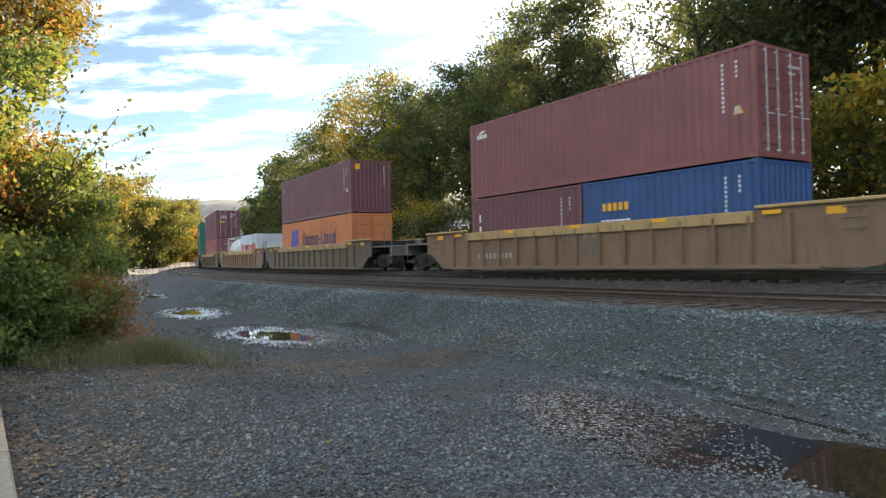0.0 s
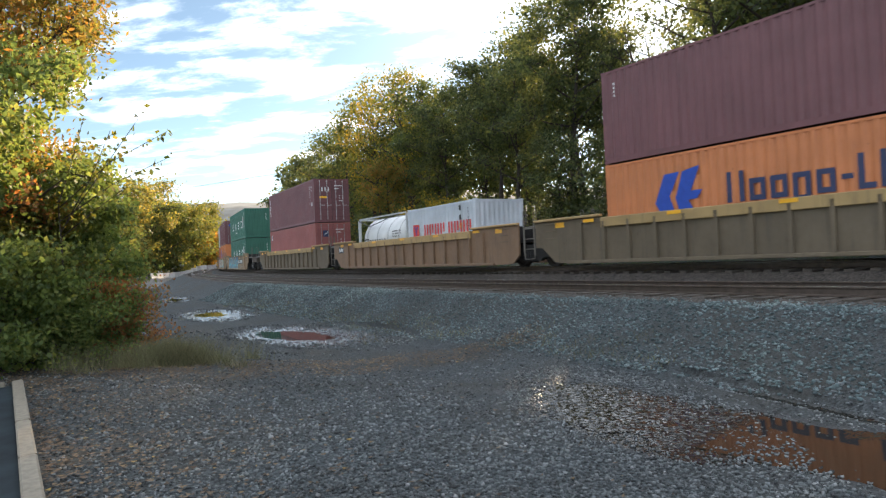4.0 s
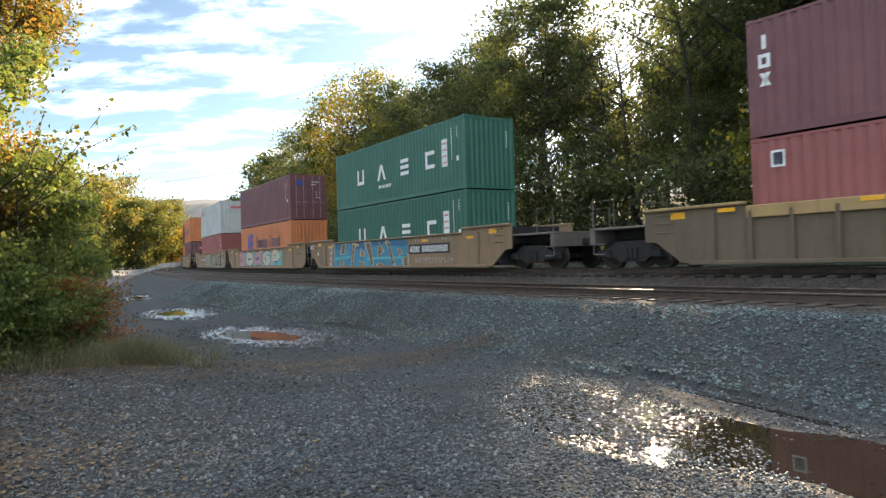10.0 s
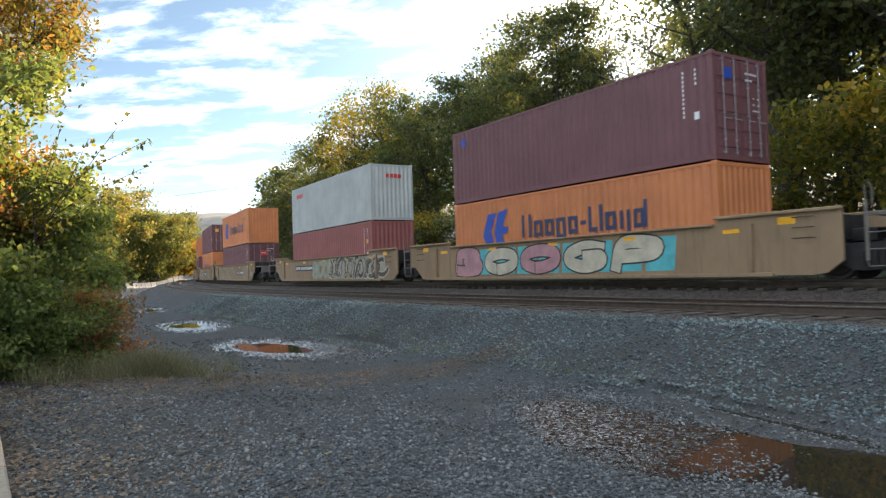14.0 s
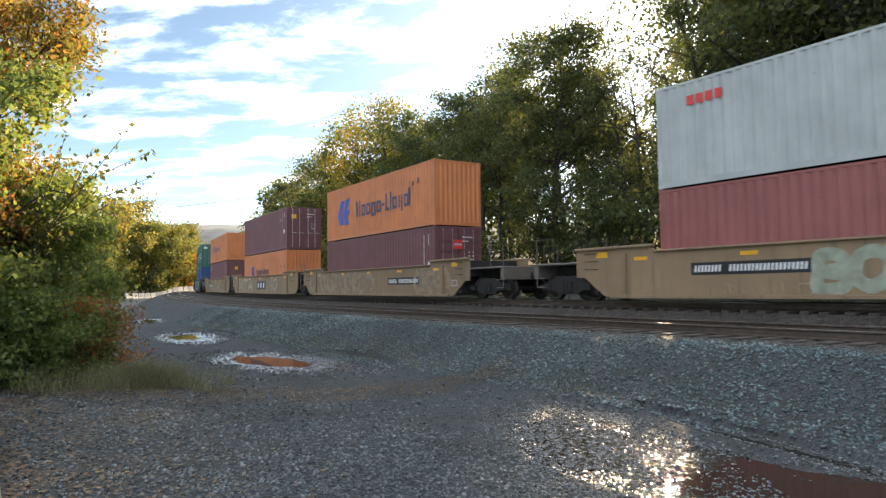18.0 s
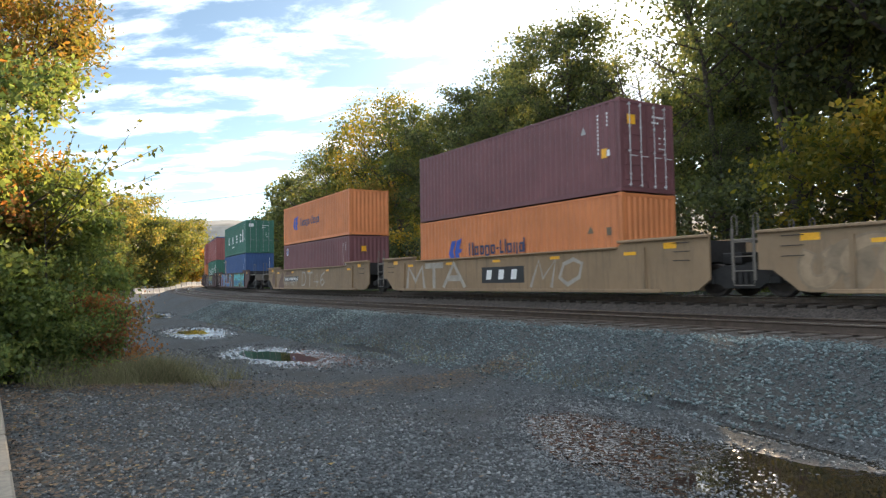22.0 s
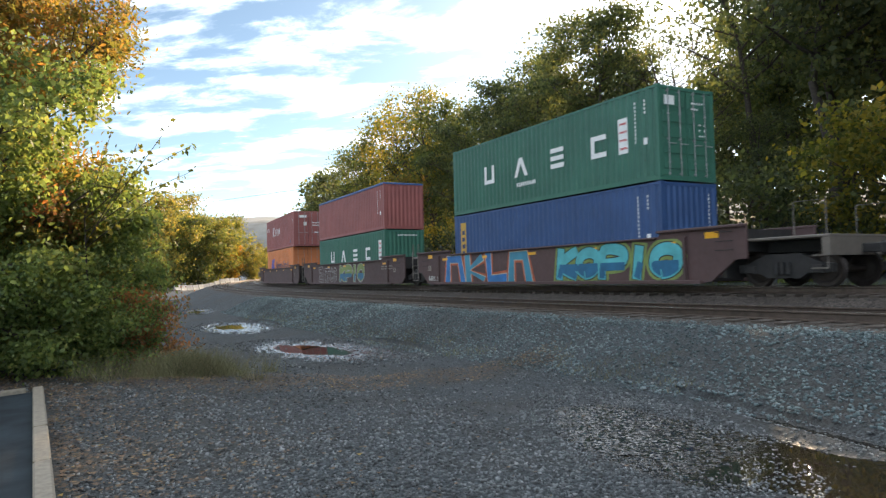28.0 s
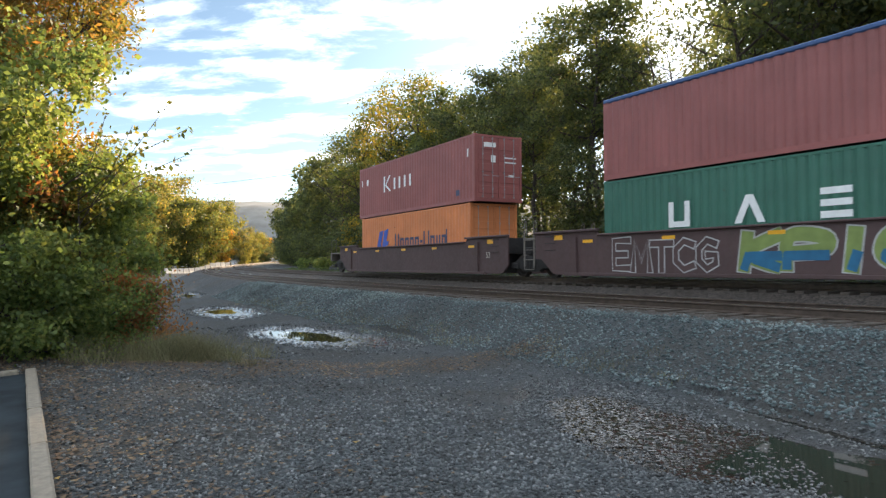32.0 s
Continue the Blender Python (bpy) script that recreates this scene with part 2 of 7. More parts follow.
def water_mat(name, rough):
    m, n, l, b = nodes(name)
    b.inputs["Base Color"].default_value = (0.022, 0.018, 0.012, 1)
    b.inputs["Roughness"].default_value = rough
    b.inputs["IOR"].default_value = 1.33
    g = n.new("ShaderNodeNewGeometry")
    t = noise_tex(n, l, g.outputs["Position"], 9.0, 2)
    bump(n, l, t.outputs[0], b, 0.006, 0.01)
    return m


M_GROUND = gravel_mat("gravel_ground", (0.022, 0.024, 0.025), (0.085, 0.095, 0.099), (0.048, 0.042, 0.034), 38.0, True)
M_STONE = stone_mat("gravel_stone", [(0, (0.045, 0.046, 0.046)), (0.5, (0.135, 0.146, 0.150)), (0.95, (0.215, 0.232, 0.236)), (1, (0.36, 0.37, 0.37))], 0.85, True)
M_BALLAST = stone_mat("ballast_stone", [(0, (0.088, 0.114, 0.117)), (0.6, (0.160, 0.204, 0.208)), (1, (0.26, 0.315, 0.32))], 1.0)
M_BED = gravel_mat("dark_brown_ballast", (0.022, 0.019, 0.017), (0.10, 0.085, 0.072), (0.045, 0.034, 0.026), 22.0)
M_WATER = water_mat("puddle_water", 0.02)
M_FILM = water_mat("wet_grit_film", 0.17)
M_RAIL = plain("rail_steel", (0.10, 0.075, 0.06), 0.6, 0.6, 0.3)
M_RAILTOP = plain("rail_polished_head", (0.62, 0.60, 0.58), 0.22, 1.0, 0.06)
M_TIE = plain("tie_timber", (0.06, 0.047, 0.036), 0.85, 0, 0.4, 9.0)
M_CONC = plain("kerb_concrete", (0.20, 0.172, 0.13), 0.85, 0, 0.22, 14.0)
M_ASPH = plain("asphalt", (0.032, 0.033, 0.036), 1.0, 0, 0.3, 1.5, 0.02)
M_PAVE = plain("smooth_asphalt", (0.020, 0.027, 0.032), 0.8, 0, 0.5, 1.6, 0.12)
M_BARR = paint("barrier_concrete", (0.44, 0.44, 0.43), 0.85, 0.8)
M_BARK = plain("bark", (0.055, 0.043, 0.034), 0.9, 0, 0.4, 9.0)
M_WIRE = plain("wire", (0.03, 0.03, 0.03), 0.5)
# the ridge's distance haze is mixed into this blue-grey
M_HILL = plain("far_forest_hazed", (0.085, 0.105, 0.115), 0.95, 0, 0.4, 0.02)
M_GRASS = stone_mat("dry_grass", [(0, (0.12, 0.12, 0.06)), (0.5, (0.27, 0.24, 0.13)), (0.85, (0.19, 0.20, 0.085)), (1, (0.42, 0.36, 0.22))], 0.8)
M_TURF = stone_mat("green_grass", [(0, (0.06, 0.10, 0.025)), (0.6, (0.13, 0.19, 0.05)), (1, (0.24, 0.26, 0.09))], 0.8)
M_LITTER = stone_mat("dry_leaves", [(0, (0.07, 0.05, 0.035)), (0.7, (0.17, 0.125, 0.085)), (0.97, (0.22, 0.155, 0.085)), (1, (0.34, 0.24, 0.07))], 0.8)
# yellow and ochre sides: dirt plus painted-in shade below the top chord
M_YELLOW_SHADED = paint("car_yellow_shaded", (0.22, 0.135, 0.080), 0.6, 1.0)
M_OCHRE = paint("car_ochre", (0.155, 0.118, 0.076), 0.7, 1.0)
M_TAN = paint("car_tan", (0.275, 0.188, 0.108), 0.65, 1.0)
M_BROWN = paint("car_brown", (0.085, 0.05, 0.048), 0.65, 0.5)
M_CHORD = paint("chord_yellow", (0.42, 0.28, 0.115), 0.6, 1.0)
M_BLACK = plain("underframe_black", (0.022, 0.02, 0.019), 0.75, 0, 0.35)
M_WHEEL = plain("wheel_steel", (0.05, 0.04, 0.035), 0.55, 0.5, 0.3)
M_REFL = plain("reflector_yellow", (0.85, 0.42, 0.02), 0.4)
M_WHITE = plain("paint_white", (0.78, 0.78, 0.76), 0.5, 0, 0.08)
M_INK = plain("paint_black", (0.02, 0.02, 0.022), 0.5)
M_NAVY = plain("paint_navy", (0.03, 0.04, 0.10), 0.5)
M_BLUEMARK = plain("paint_blue", (0.02, 0.07, 0.40), 0.5)
M_RED = plain("paint_red", (0.65, 0.05, 0.04), 0.5)
M_CYAN = plain("spray_blue", (0.022, 0.13, 0.25), 0.5, 0, 0.25, 2.0)
M_SPRAY = plain("spray_sky_blue", (0.05, 0.235, 0.35), 0.5, 0, 0.3, 1.2)
M_AZURE = plain("spray_azure", (0.03, 0.16, 0.42), 0.5, 0, 0.25, 2.0)
M_AQUA = plain("spray_aqua", (0.10, 0.42, 0.46), 0.5, 0, 0.25, 2.0)
M_PINK = plain("spray_pink", (0.42, 0.22, 0.24), 0.5, 0, 0.25, 2.0)
M_CREAM = plain("spray_cream", (0.50, 0.45, 0.34), 0.5, 0, 0.25, 2.0)
M_GHOST = plain("spray_faded_buff", (0.30, 0.213, 0.130), 0.6, 0, 0.3, 3.0)
M_GHOSTTAN = plain("spray_faded_tan", (0.235, 0.172, 0.108), 0.6, 0, 0.3, 3.0)
M_GHOSTGREEN = plain("spray_faded_green", (0.30, 0.32, 0.24), 0.6, 0, 0.3, 3.0)
M_RUSTRED = plain("spray_red_orange", (0.42, 0.10, 0.04), 0.6, 0, 0.3, 3.0)
M_DIRTY = plain("overpaint_brown", (0.14, 0.085, 0.062), 0.7, 0, 0.3, 3.0)
M_REFLTALL = plain("paint_yellow", (0.55, 0.33, 0.05), 0.55)
M_OLIVE = plain("spray_green", (0.20, 0.26, 0.07), 0.5, 0, 0.25, 2.0)
M_SILV = plain("spray_silver", (0.42, 0.41, 0.40), 0.5, 0, 0.2, 2.0)
M_UMBER = plain("spray_umber", (0.075, 0.060, 0.045), 0.6, 0, 0.3, 2.5)
M_BUFF = plain("spray_buff_yellow", (0.33, 0.26, 0.13), 0.6, 0, 0.3, 2.5)
M_FADED = plain("spray_faded_white", (0.36, 0.32, 0.27), 0.6, 0, 0.25, 2.5)
M_IRON = plain("painted_iron", (0.14, 0.12, 0.10), 0.5)
M_ROD = plain("galvanised_rod", (0.34, 0.33, 0.33), 0.5, 0.3)
M_RODW = plain("white_painted_rod", (0.56, 0.56, 0.56), 0.45)
M_GASKET = plain("door_gasket", (0.02, 0.02, 0.02), 0.8)
BOX = {
    "maroon": paint("box_maroon", (0.170, 0.068, 0.073), 0.5, 0.25),
    "oxide": paint("box_oxide", (0.23, 0.080, 0.076), 0.5, 0.25),
    "red": paint("box_red", (0.31, 0.100, 0.090), 0.5, 0.25),
    "orange": paint("box_orange", (0.62, 0.215, 0.075), 0.5, 0.2),
    "green": paint("box_green", (0.042, 0.15, 0.103), 0.5, 0.2),
    "blue": paint("box_blue", (0.034, 0.082, 0.215), 0.5, 0.2),
    "white": paint("box_white", (0.50, 0.52, 0.495), 0.5, 0.3),
    "pale": paint("box_pale_blue", (0.58, 0.62, 0.67), 0.5, 0.3),
    "tank": paint("tank_white", (0.70, 0.70, 0.69), 0.4, 0.2),
    "steel": paint("tank_frame", (0.45, 0.46, 0.46), 0.6, 0.4),
}
G_DARK = [(0.0, (0.035, 0.052, 0.026)), (0.55, (0.095, 0.120, 0.052)), (1.0, (0.18, 0.18, 0.06))]
G_GREEN = [(0.0, (0.085, 0.13, 0.045)), (0.55, (0.20, 0.265, 0.085)), (1.0, (0.34, 0.31, 0.085))]
G_YELLOW = [(0.0, (0.09, 0.115, 0.03)), (0.5, (0.20, 0.18, 0.045)), (1.0, (0.36, 0.165, 0.045))]
G_ORANGE = [(0.0, (0.14, 0.12, 0.018)), (0.45, (0.42, 0.25, 0.03)), (1.0, (0.48, 0.15, 0.03))]
G_GOLD = [(0.0, (0.07, 0.095, 0.018)), (0.5, (0.20, 0.19, 0.03)), (1.0, (0.42, 0.28, 0.035))]
G_OLIVE = [(0.0, (0.06, 0.085, 0.026)), (0.5, (0.155, 0.165, 0.045)), (1.0, (0.34, 0.265, 0.06))]
# brighter leaf colours that stand in for sun on the trees behind the thicket
G_SUN_LIME = [(0.0, (0.10, 0.14, 0.02)), (0.5, (0.27, 0.30, 0.04)), (1.0, (0.46, 0.40, 0.05))]
G_RED = [(0.0, (0.12, 0.10, 0.04)), (0.5, (0.25, 0.13, 0.055)), (1.0, (0.40, 0.15, 0.05))]
G_BEND = [(0.0, (0.050, 0.074, 0.026)), (0.55, (0.12, 0.145, 0.045)), (1.0, (0.25, 0.21, 0.055))]
M_LEAF = {k: leaf_mat("leaves_" + k, s) for k, s in (("dark", G_DARK), ("green", G_GREEN), ("yellow", G_YELLOW), ("orange", G_ORANGE), ("gold", G_GOLD), ("red", G_RED), ("olive", G_OLIVE), ("sun_lime", G_SUN_LIME), ("bend", G_BEND))}

# ---- geometry helpers ----
class Geo:
    """Collects faces for one mesh."""

    def __init__(self):
        self.v, self.f = [], []

    def add(self, verts, faces):
        o = len(self.v)
        self.v += [tuple(p) for p in verts]
        self.f += [tuple(i + o for i in q) for q in faces]
        return self

    def box(self, x0, x1, y0, y1, z0, z1, ch=0.0):
        if ch <= 0:
            p = [(x, y, z) for z in (z0, z1) for y in (y0, y1) for x in (x0, x1)]
            return self.add(p, [(0, 2, 3, 1), (4, 5, 7, 6), (0, 1, 5, 4), (2, 6, 7, 3), (0, 4, 6, 2), (1, 3, 7, 5)])
        rings = []
        for z, i in ((z0, ch), (z0 + ch, 0), (z1 - ch, 0), (z1, ch)):
            rings.append([(x0 + i, y0 + ch * (i == 0), z), (x0 + i + ch * (i == 0), y0 + i, z), (x1 - i - ch * (i == 0), y0 + i, z), (x1 - i, y0 + ch * (i == 0), z),
                          (x1 - i, y1 - ch * (i == 0), z), (x1 - i - ch * (i == 0), y1 - i, z), (x0 + i + ch * (i == 0), y1 - i, z), (x0 + i, y1 - ch * (i == 0), z)])
        v = [p for r in rings for p in r]
        f = [tuple(range(7, -1, -1)), tuple(range(24, 32))]
        for k in range(3):
            f += [(k * 8 + i, k * 8 + (i + 1) % 8, k * 8 + 8 + (i + 1) % 8, k * 8 + 8 + i) for i in range(8)]
        return self.add(v, f)

    def prism(self, poly, y0, y1):
        """A polygon in x, z, counter-clockwise seen from -y, drawn out along y."""
        n = len(poly)
        v = [(x, y0, z) for x, z in poly] + [(x, y1, z) for x, z in poly]
        return self.add(v, [tuple(range(n)), tuple(range(2 * n - 1, n - 1, -1))] + [(i, n + i, n + (i + 1) % n, (i + 1) % n) for i in range(n)])

    def tube(self, pts, radii, sides=6, caps=True):
        rings = []
        pts = [Vector(p) for p in pts]
        for i, p in enumerate(pts):
            d = (pts[min(i + 1, len(pts) - 1)] - pts[max(i - 1, 0)]).normalized()
            a = d.orthogonal() if i == 0 else (a - d * a.dot(d))
            a.normalize()
            b = d.cross(a)
            r = radii[i] if isinstance(radii, (list, tuple)) else radii
            rings.append([p + (a * math.cos(2 * math.pi * k / sides) + b * math.sin(2 * math.pi * k / sides)) * r for k in range(sides)])
        f = []
        for i in range(len(pts) - 1):
            f += [(i * sides + k, i * sides + (k + 1) % sides, (i + 1) * sides + (k + 1) % sides, (i + 1) * sides + k) for k in range(sides)]
        if caps:
            f += [tuple(range(sides - 1, -1, -1)), tuple(range((len(pts) - 1) * sides, len(pts) * sides))]
        return self.add([q for r in rings for q in r], f)

    def lathe(self, prof, axis="y", sides=24):
        """prof: (radius, place along the axis), turned round it."""
        v = []
        for r, h in prof:
            for k in range(sides):
                c, s = math.cos(2 * math.pi * k / sides) * r, math.sin(2 * math.pi * k / sides) * r
                v.append({"y": (c, h, s), "x": (h, c, s), "z": (c, s, h)}[axis])
        f = []
        for i in range(len(prof) - 1):
            f += [(i * sides + k, i * sides + (k + 1) % sides, (i + 1) * sides + (k + 1) % sides, (i + 1) * sides + k) for k in range(sides)]
        return self.add(v, f)

    def mesh(self, name, smooth=False):
        me = bpy.data.meshes.new(name)
        me.from_pydata(self.v, [], self.f)
        if smooth:
            me.polygons.foreach_set("use_smooth", [True] * len(me.polygons))
        me.update()
        return me


def fast_mesh(name, verts, faces, smooth=False):
    """From numpy arrays: verts (n, 3), faces (m, k)."""
    me = bpy.data.meshes.new(name)
    nv, (nf, k) = len(verts), faces.shape
    me.vertices.add(nv)
    me.vertices.foreach_set("co", np.ascontiguousarray(verts, dtype=np.float32).ravel())
    me.loops.add(nf * k)
    me.loops.foreach_set("vertex_index", np.ascontiguousarray(faces, dtype=np.int32).ravel())
    me.polygons.add(nf)
    me.polygons.foreach_set("loop_start", np.arange(0, nf * k, k, dtype=np.int32))
    me.polygons.foreach_set("loop_total", np.full(nf, k, dtype=np.int32))
    if smooth:
        me.polygons.foreach_set("use_smooth", np.ones(nf, dtype=bool))
    me.update(calc_edges=True)
    return me


def part(name, data, material, parent=None, label="", at=None, smooth=False):
    """One mesh object under a thing or part; meshes may be shared, the material sits on the object."""
    me = data.mesh(name, smooth) if isinstance(data, Geo) else data
    ob = new(name, me)
    if not me.materials:
        me.materials.append(None)
    ob.material_slots[0].link = "OBJECT"
    ob.material_slots[0].material = material
    if parent is not None:
        ob.parent = parent
    if at is not None:
        ob.matrix_basis = at
    if label:
        ob["label"] = label
    return ob


def text_mesh(body, height):
    cu = bpy.data.curves.new("lettering", "FONT")
    cu.body, cu.size, cu.align_x = body, height * 1.38, "CENTER"
    cu.offset = height * 0.032
    tmp = bpy.data.objects.new("lettering", cu)
    me = bpy.data.meshes.new_from_object(tmp)
    bpy.data.objects.remove(tmp)
    return me


# ---- the line of the track: curvature along it, then position ----
RAIL = 1.01
CANT = 3.5
DS = 0.5
SS = np.arange(-420, 70.01, DS)
KAPPA = np.interp(SS, [-420, -110, -70, -45, -20, 25, 60], [3.0, 2.44, 2.39, 3.52, 0.69, 8.05, 3.0]) / 1000
I0 = int(np.argmin(abs(SS)))
PSI = np.cumsum(KAPPA) * DS
PSI += radians(34.2) - PSI[I0]
TX, TY = np.cumsum(np.sin(PSI)) * DS, np.cumsum(-np.cos(PSI)) * DS
TX, TY = TX - TX[I0] + 9.09, TY - TY[I0] + 16.79


def fall(s):
    """The line drops gently away round the bend."""
    return -0.006 * np.clip(-62 - s, 0, 260)


def on_track(s, v=0.0, z=0.0, cant=CANT, vc=0.0, zc=0.0):
    """World place at s along the line, v across it (towards the far side), z over the rail heads of the track centred on vc."""
    x, y, p = np.interp(s, SS, TX), np.interp(s, SS, TY), np.interp(s, SS, PSI)
    c = radians(cant)
    vv = vc + v * math.cos(c) + z * math.sin(c)
    zz = RAIL + zc + fall(s) + z * math.cos(c) - v * math.sin(c)
    return Vector((x + vv * math.cos(p), y + vv * math.sin(p), zz))


def track_pose(s, half=6.5, z=0.0):
    """The pose of a vehicle whose middle is at s."""
    a, b = on_track(s - half), on_track(s + half)
    d = b - a
    turn = Matrix.Rotation(math.atan2(d.y, d.x), 4, "Z") @ Matrix.Rotation(-math.atan2(d.z, math.hypot(d.x, d.y)), 4, "Y")
    return Matrix.Translation((a + b) / 2) @ turn @ Matrix.Rotation(-radians(CANT), 4, "X") @ Matrix.Translation((0, 0, z))


def sv(x, y):
    """Track coordinates of ground points."""
    x, y = np.atleast_1d(x).astype(float), np.atleast_1d(y).astype(float)
    s_out, v_out = np.empty(len(x)), np.empty(len(x))
    px, py, pp, ss = TX[::2], TY[::2], PSI[::2], SS[::2]
    for k in range(0, len(x), 4000):
        d = (x[k:k + 4000, None] - px) ** 2 + (y[k:k + 4000, None] - py) ** 2
        i = np.argmin(d, 1)
        rx, ry = x[k:k + 4000] - px[i], y[k:k + 4000] - py[i]
        s_out[k:k + 4000] = ss[i] + rx * np.sin(pp[i]) - ry * np.cos(pp[i])
        v_out[k:k + 4000] = rx * np.cos(pp[i]) + ry * np.sin(pp[i])
    return s_out, v_out


def lumps(x, y, scale, seed=0):
    """Smooth cheap noise in -1..1."""
    r = np.random.RandomState(seed)
    x, y = np.asarray(x, dtype=float), np.asarray(y, dtype=float)
    out = np.zeros(x.shape)
    for k in range(7):
        a, ph, fq = r.uniform(0, 6.283), r.uniform(0, 6.283), r.uniform(0.6, 1.9) / scale
        out += np.sin((x * math.cos(a) + y * math.sin(a)) * fq * 2 + ph + 1.3 * np.sin((y * math.cos(a) - x * math.sin(a)) * fq + ph))
    return out / 4


# puddles: x, y, half length, half width, turn of the long axis
PUDDLES = [(3.9, 6.30, 4.4, 0.80, -54), (-4.95, 19.85, 3.35, 1.08, -47.6), (3.9, 8.7, 1.5, 0.13, -66), (-11.3, 30.0, 3.1, 1.10, -57.5), (-19.5, 45.5, 3.0, 0.8, -64), (1.9, 8.8, 2.2, 0.85, -78)]
WATER_CELL = (0.030, 0.042, 0.04, 0.07, 0.16, 0.023)
WATER_CORE = (0.85, 0.34, 0.8, 0.62, 0.5, -0.6)
PROFILE = ([-400, -60, -18, -14.6, -12.4, -11.2, -9.6, -8.9, -8.2, -6.55, -5.6, -4.3, -2.95, -2.1, -1.4, 0, 1.4, 2.1, 3.6, 5, 8, 14, 60, 400],
           [0.5, 0.7, 0.88, 0.50, 0.20, 0.07, 0.035, 0.06, 0.20, 0.80, 0.80, 0.74, 0.66, 0.60, 0.82, 0.77, 0.69, 0.62, 0.74, 0.72, 0.6, 2.0, 5.0, 9.0])


def height(x, y):
    s, v = sv(x, y)
    z = np.interp(v, *PROFILE) + fall(s)
    near = np.exp(-(np.hypot(x, y) / 60) ** 2)
    rough = np.where((v > -6.6) & (v < 3), 0.012, 0.03)
    z = z + lumps(x, y, 1.1, 3) * rough * 0.7 * near + lumps(x, y, 0.35, 4) * 0.010 * near
    z = z + np.where(v < -12, lumps(x, y, 5.0, 5) * 0.06, 0) + np.where(v > 9, lumps(x, y, 9.0, 6) * 0.5, 0)
    paved = (x < -0.9) & (y < 10.45) & ((x + 7.12) * 0.825 + (y - 10.45) * 0.566 < 0.0) & (y - 10.4 < 0.65 * (x + 7.15))
    z = np.where(paved, np.minimum(z, 0.74), z)
    for px, py, a, b, t in PUDDLES:
        c, sn = math.cos(radians(t)), math.sin(radians(t))
        u, w = (x - px) * c + (y - py) * sn, -(x - px) * sn + (y - py) * c
        d = (u / a) ** 2 + (w / b) ** 2 + 0.22 * lumps(x, y, 0.6, 7)
        # the upstream end of the long puddle is shallow
        deep = np.where(((px > 3) & (b > 0.5) & (u < -3.2)) | (0 < px < 3), 0.68, 1.0)
        dip = np.minimum(np.clip(1.45 - d, -0.6, 1.0), deep)
        z = np.where(d < 2.4, np.minimum(z, z * 0.2 + 0.006 - dip * 0.03), z)
    return z


def ground_z(x, y):
    return float(height(np.array([x]), np.array([y]))[0])

# ---- the ground: one sheet out to the horizon, fine near the lot ----
def build_ground():
    az = np.radians(np.concatenate([np.arange(-44, 48, 0.5), np.arange(48, 316, 4.0)]))
    r = [0.002, 0.2, 0.4]
    while r[-1] < 3500:
        r.append(r[-1] + max(0.07, r[-1] * (0.019 if r[-1] < 45 else 0.05)))
    r = np.array(r)
    R, A = np.meshgrid(r, az, indexing="ij")
    x, y = (R * np.sin(A)).ravel(), (R * np.cos(A)).ravel()
    z = height(x, y)
    nr, na = len(r), len(az)
    i, j = np.meshgrid(np.arange(nr - 1), np.arange(na), indexing="ij")
    i, j = i.ravel(), j.ravel()
    k = (j + 1) % na
    f = np.stack([i * na + k, (i + 1) * na + k, (i + 1) * na + j, i * na + j], 1)
    v = np.stack([x, y, z], 1)
    me = fast_mesh("ground", v, f, True)
    ob = part("ground", me, M_GROUND)
    tagged(ob, "grey crushed-stone lot sloping to a wet ditch by the railway", "ground", kind="structure")


build_ground()

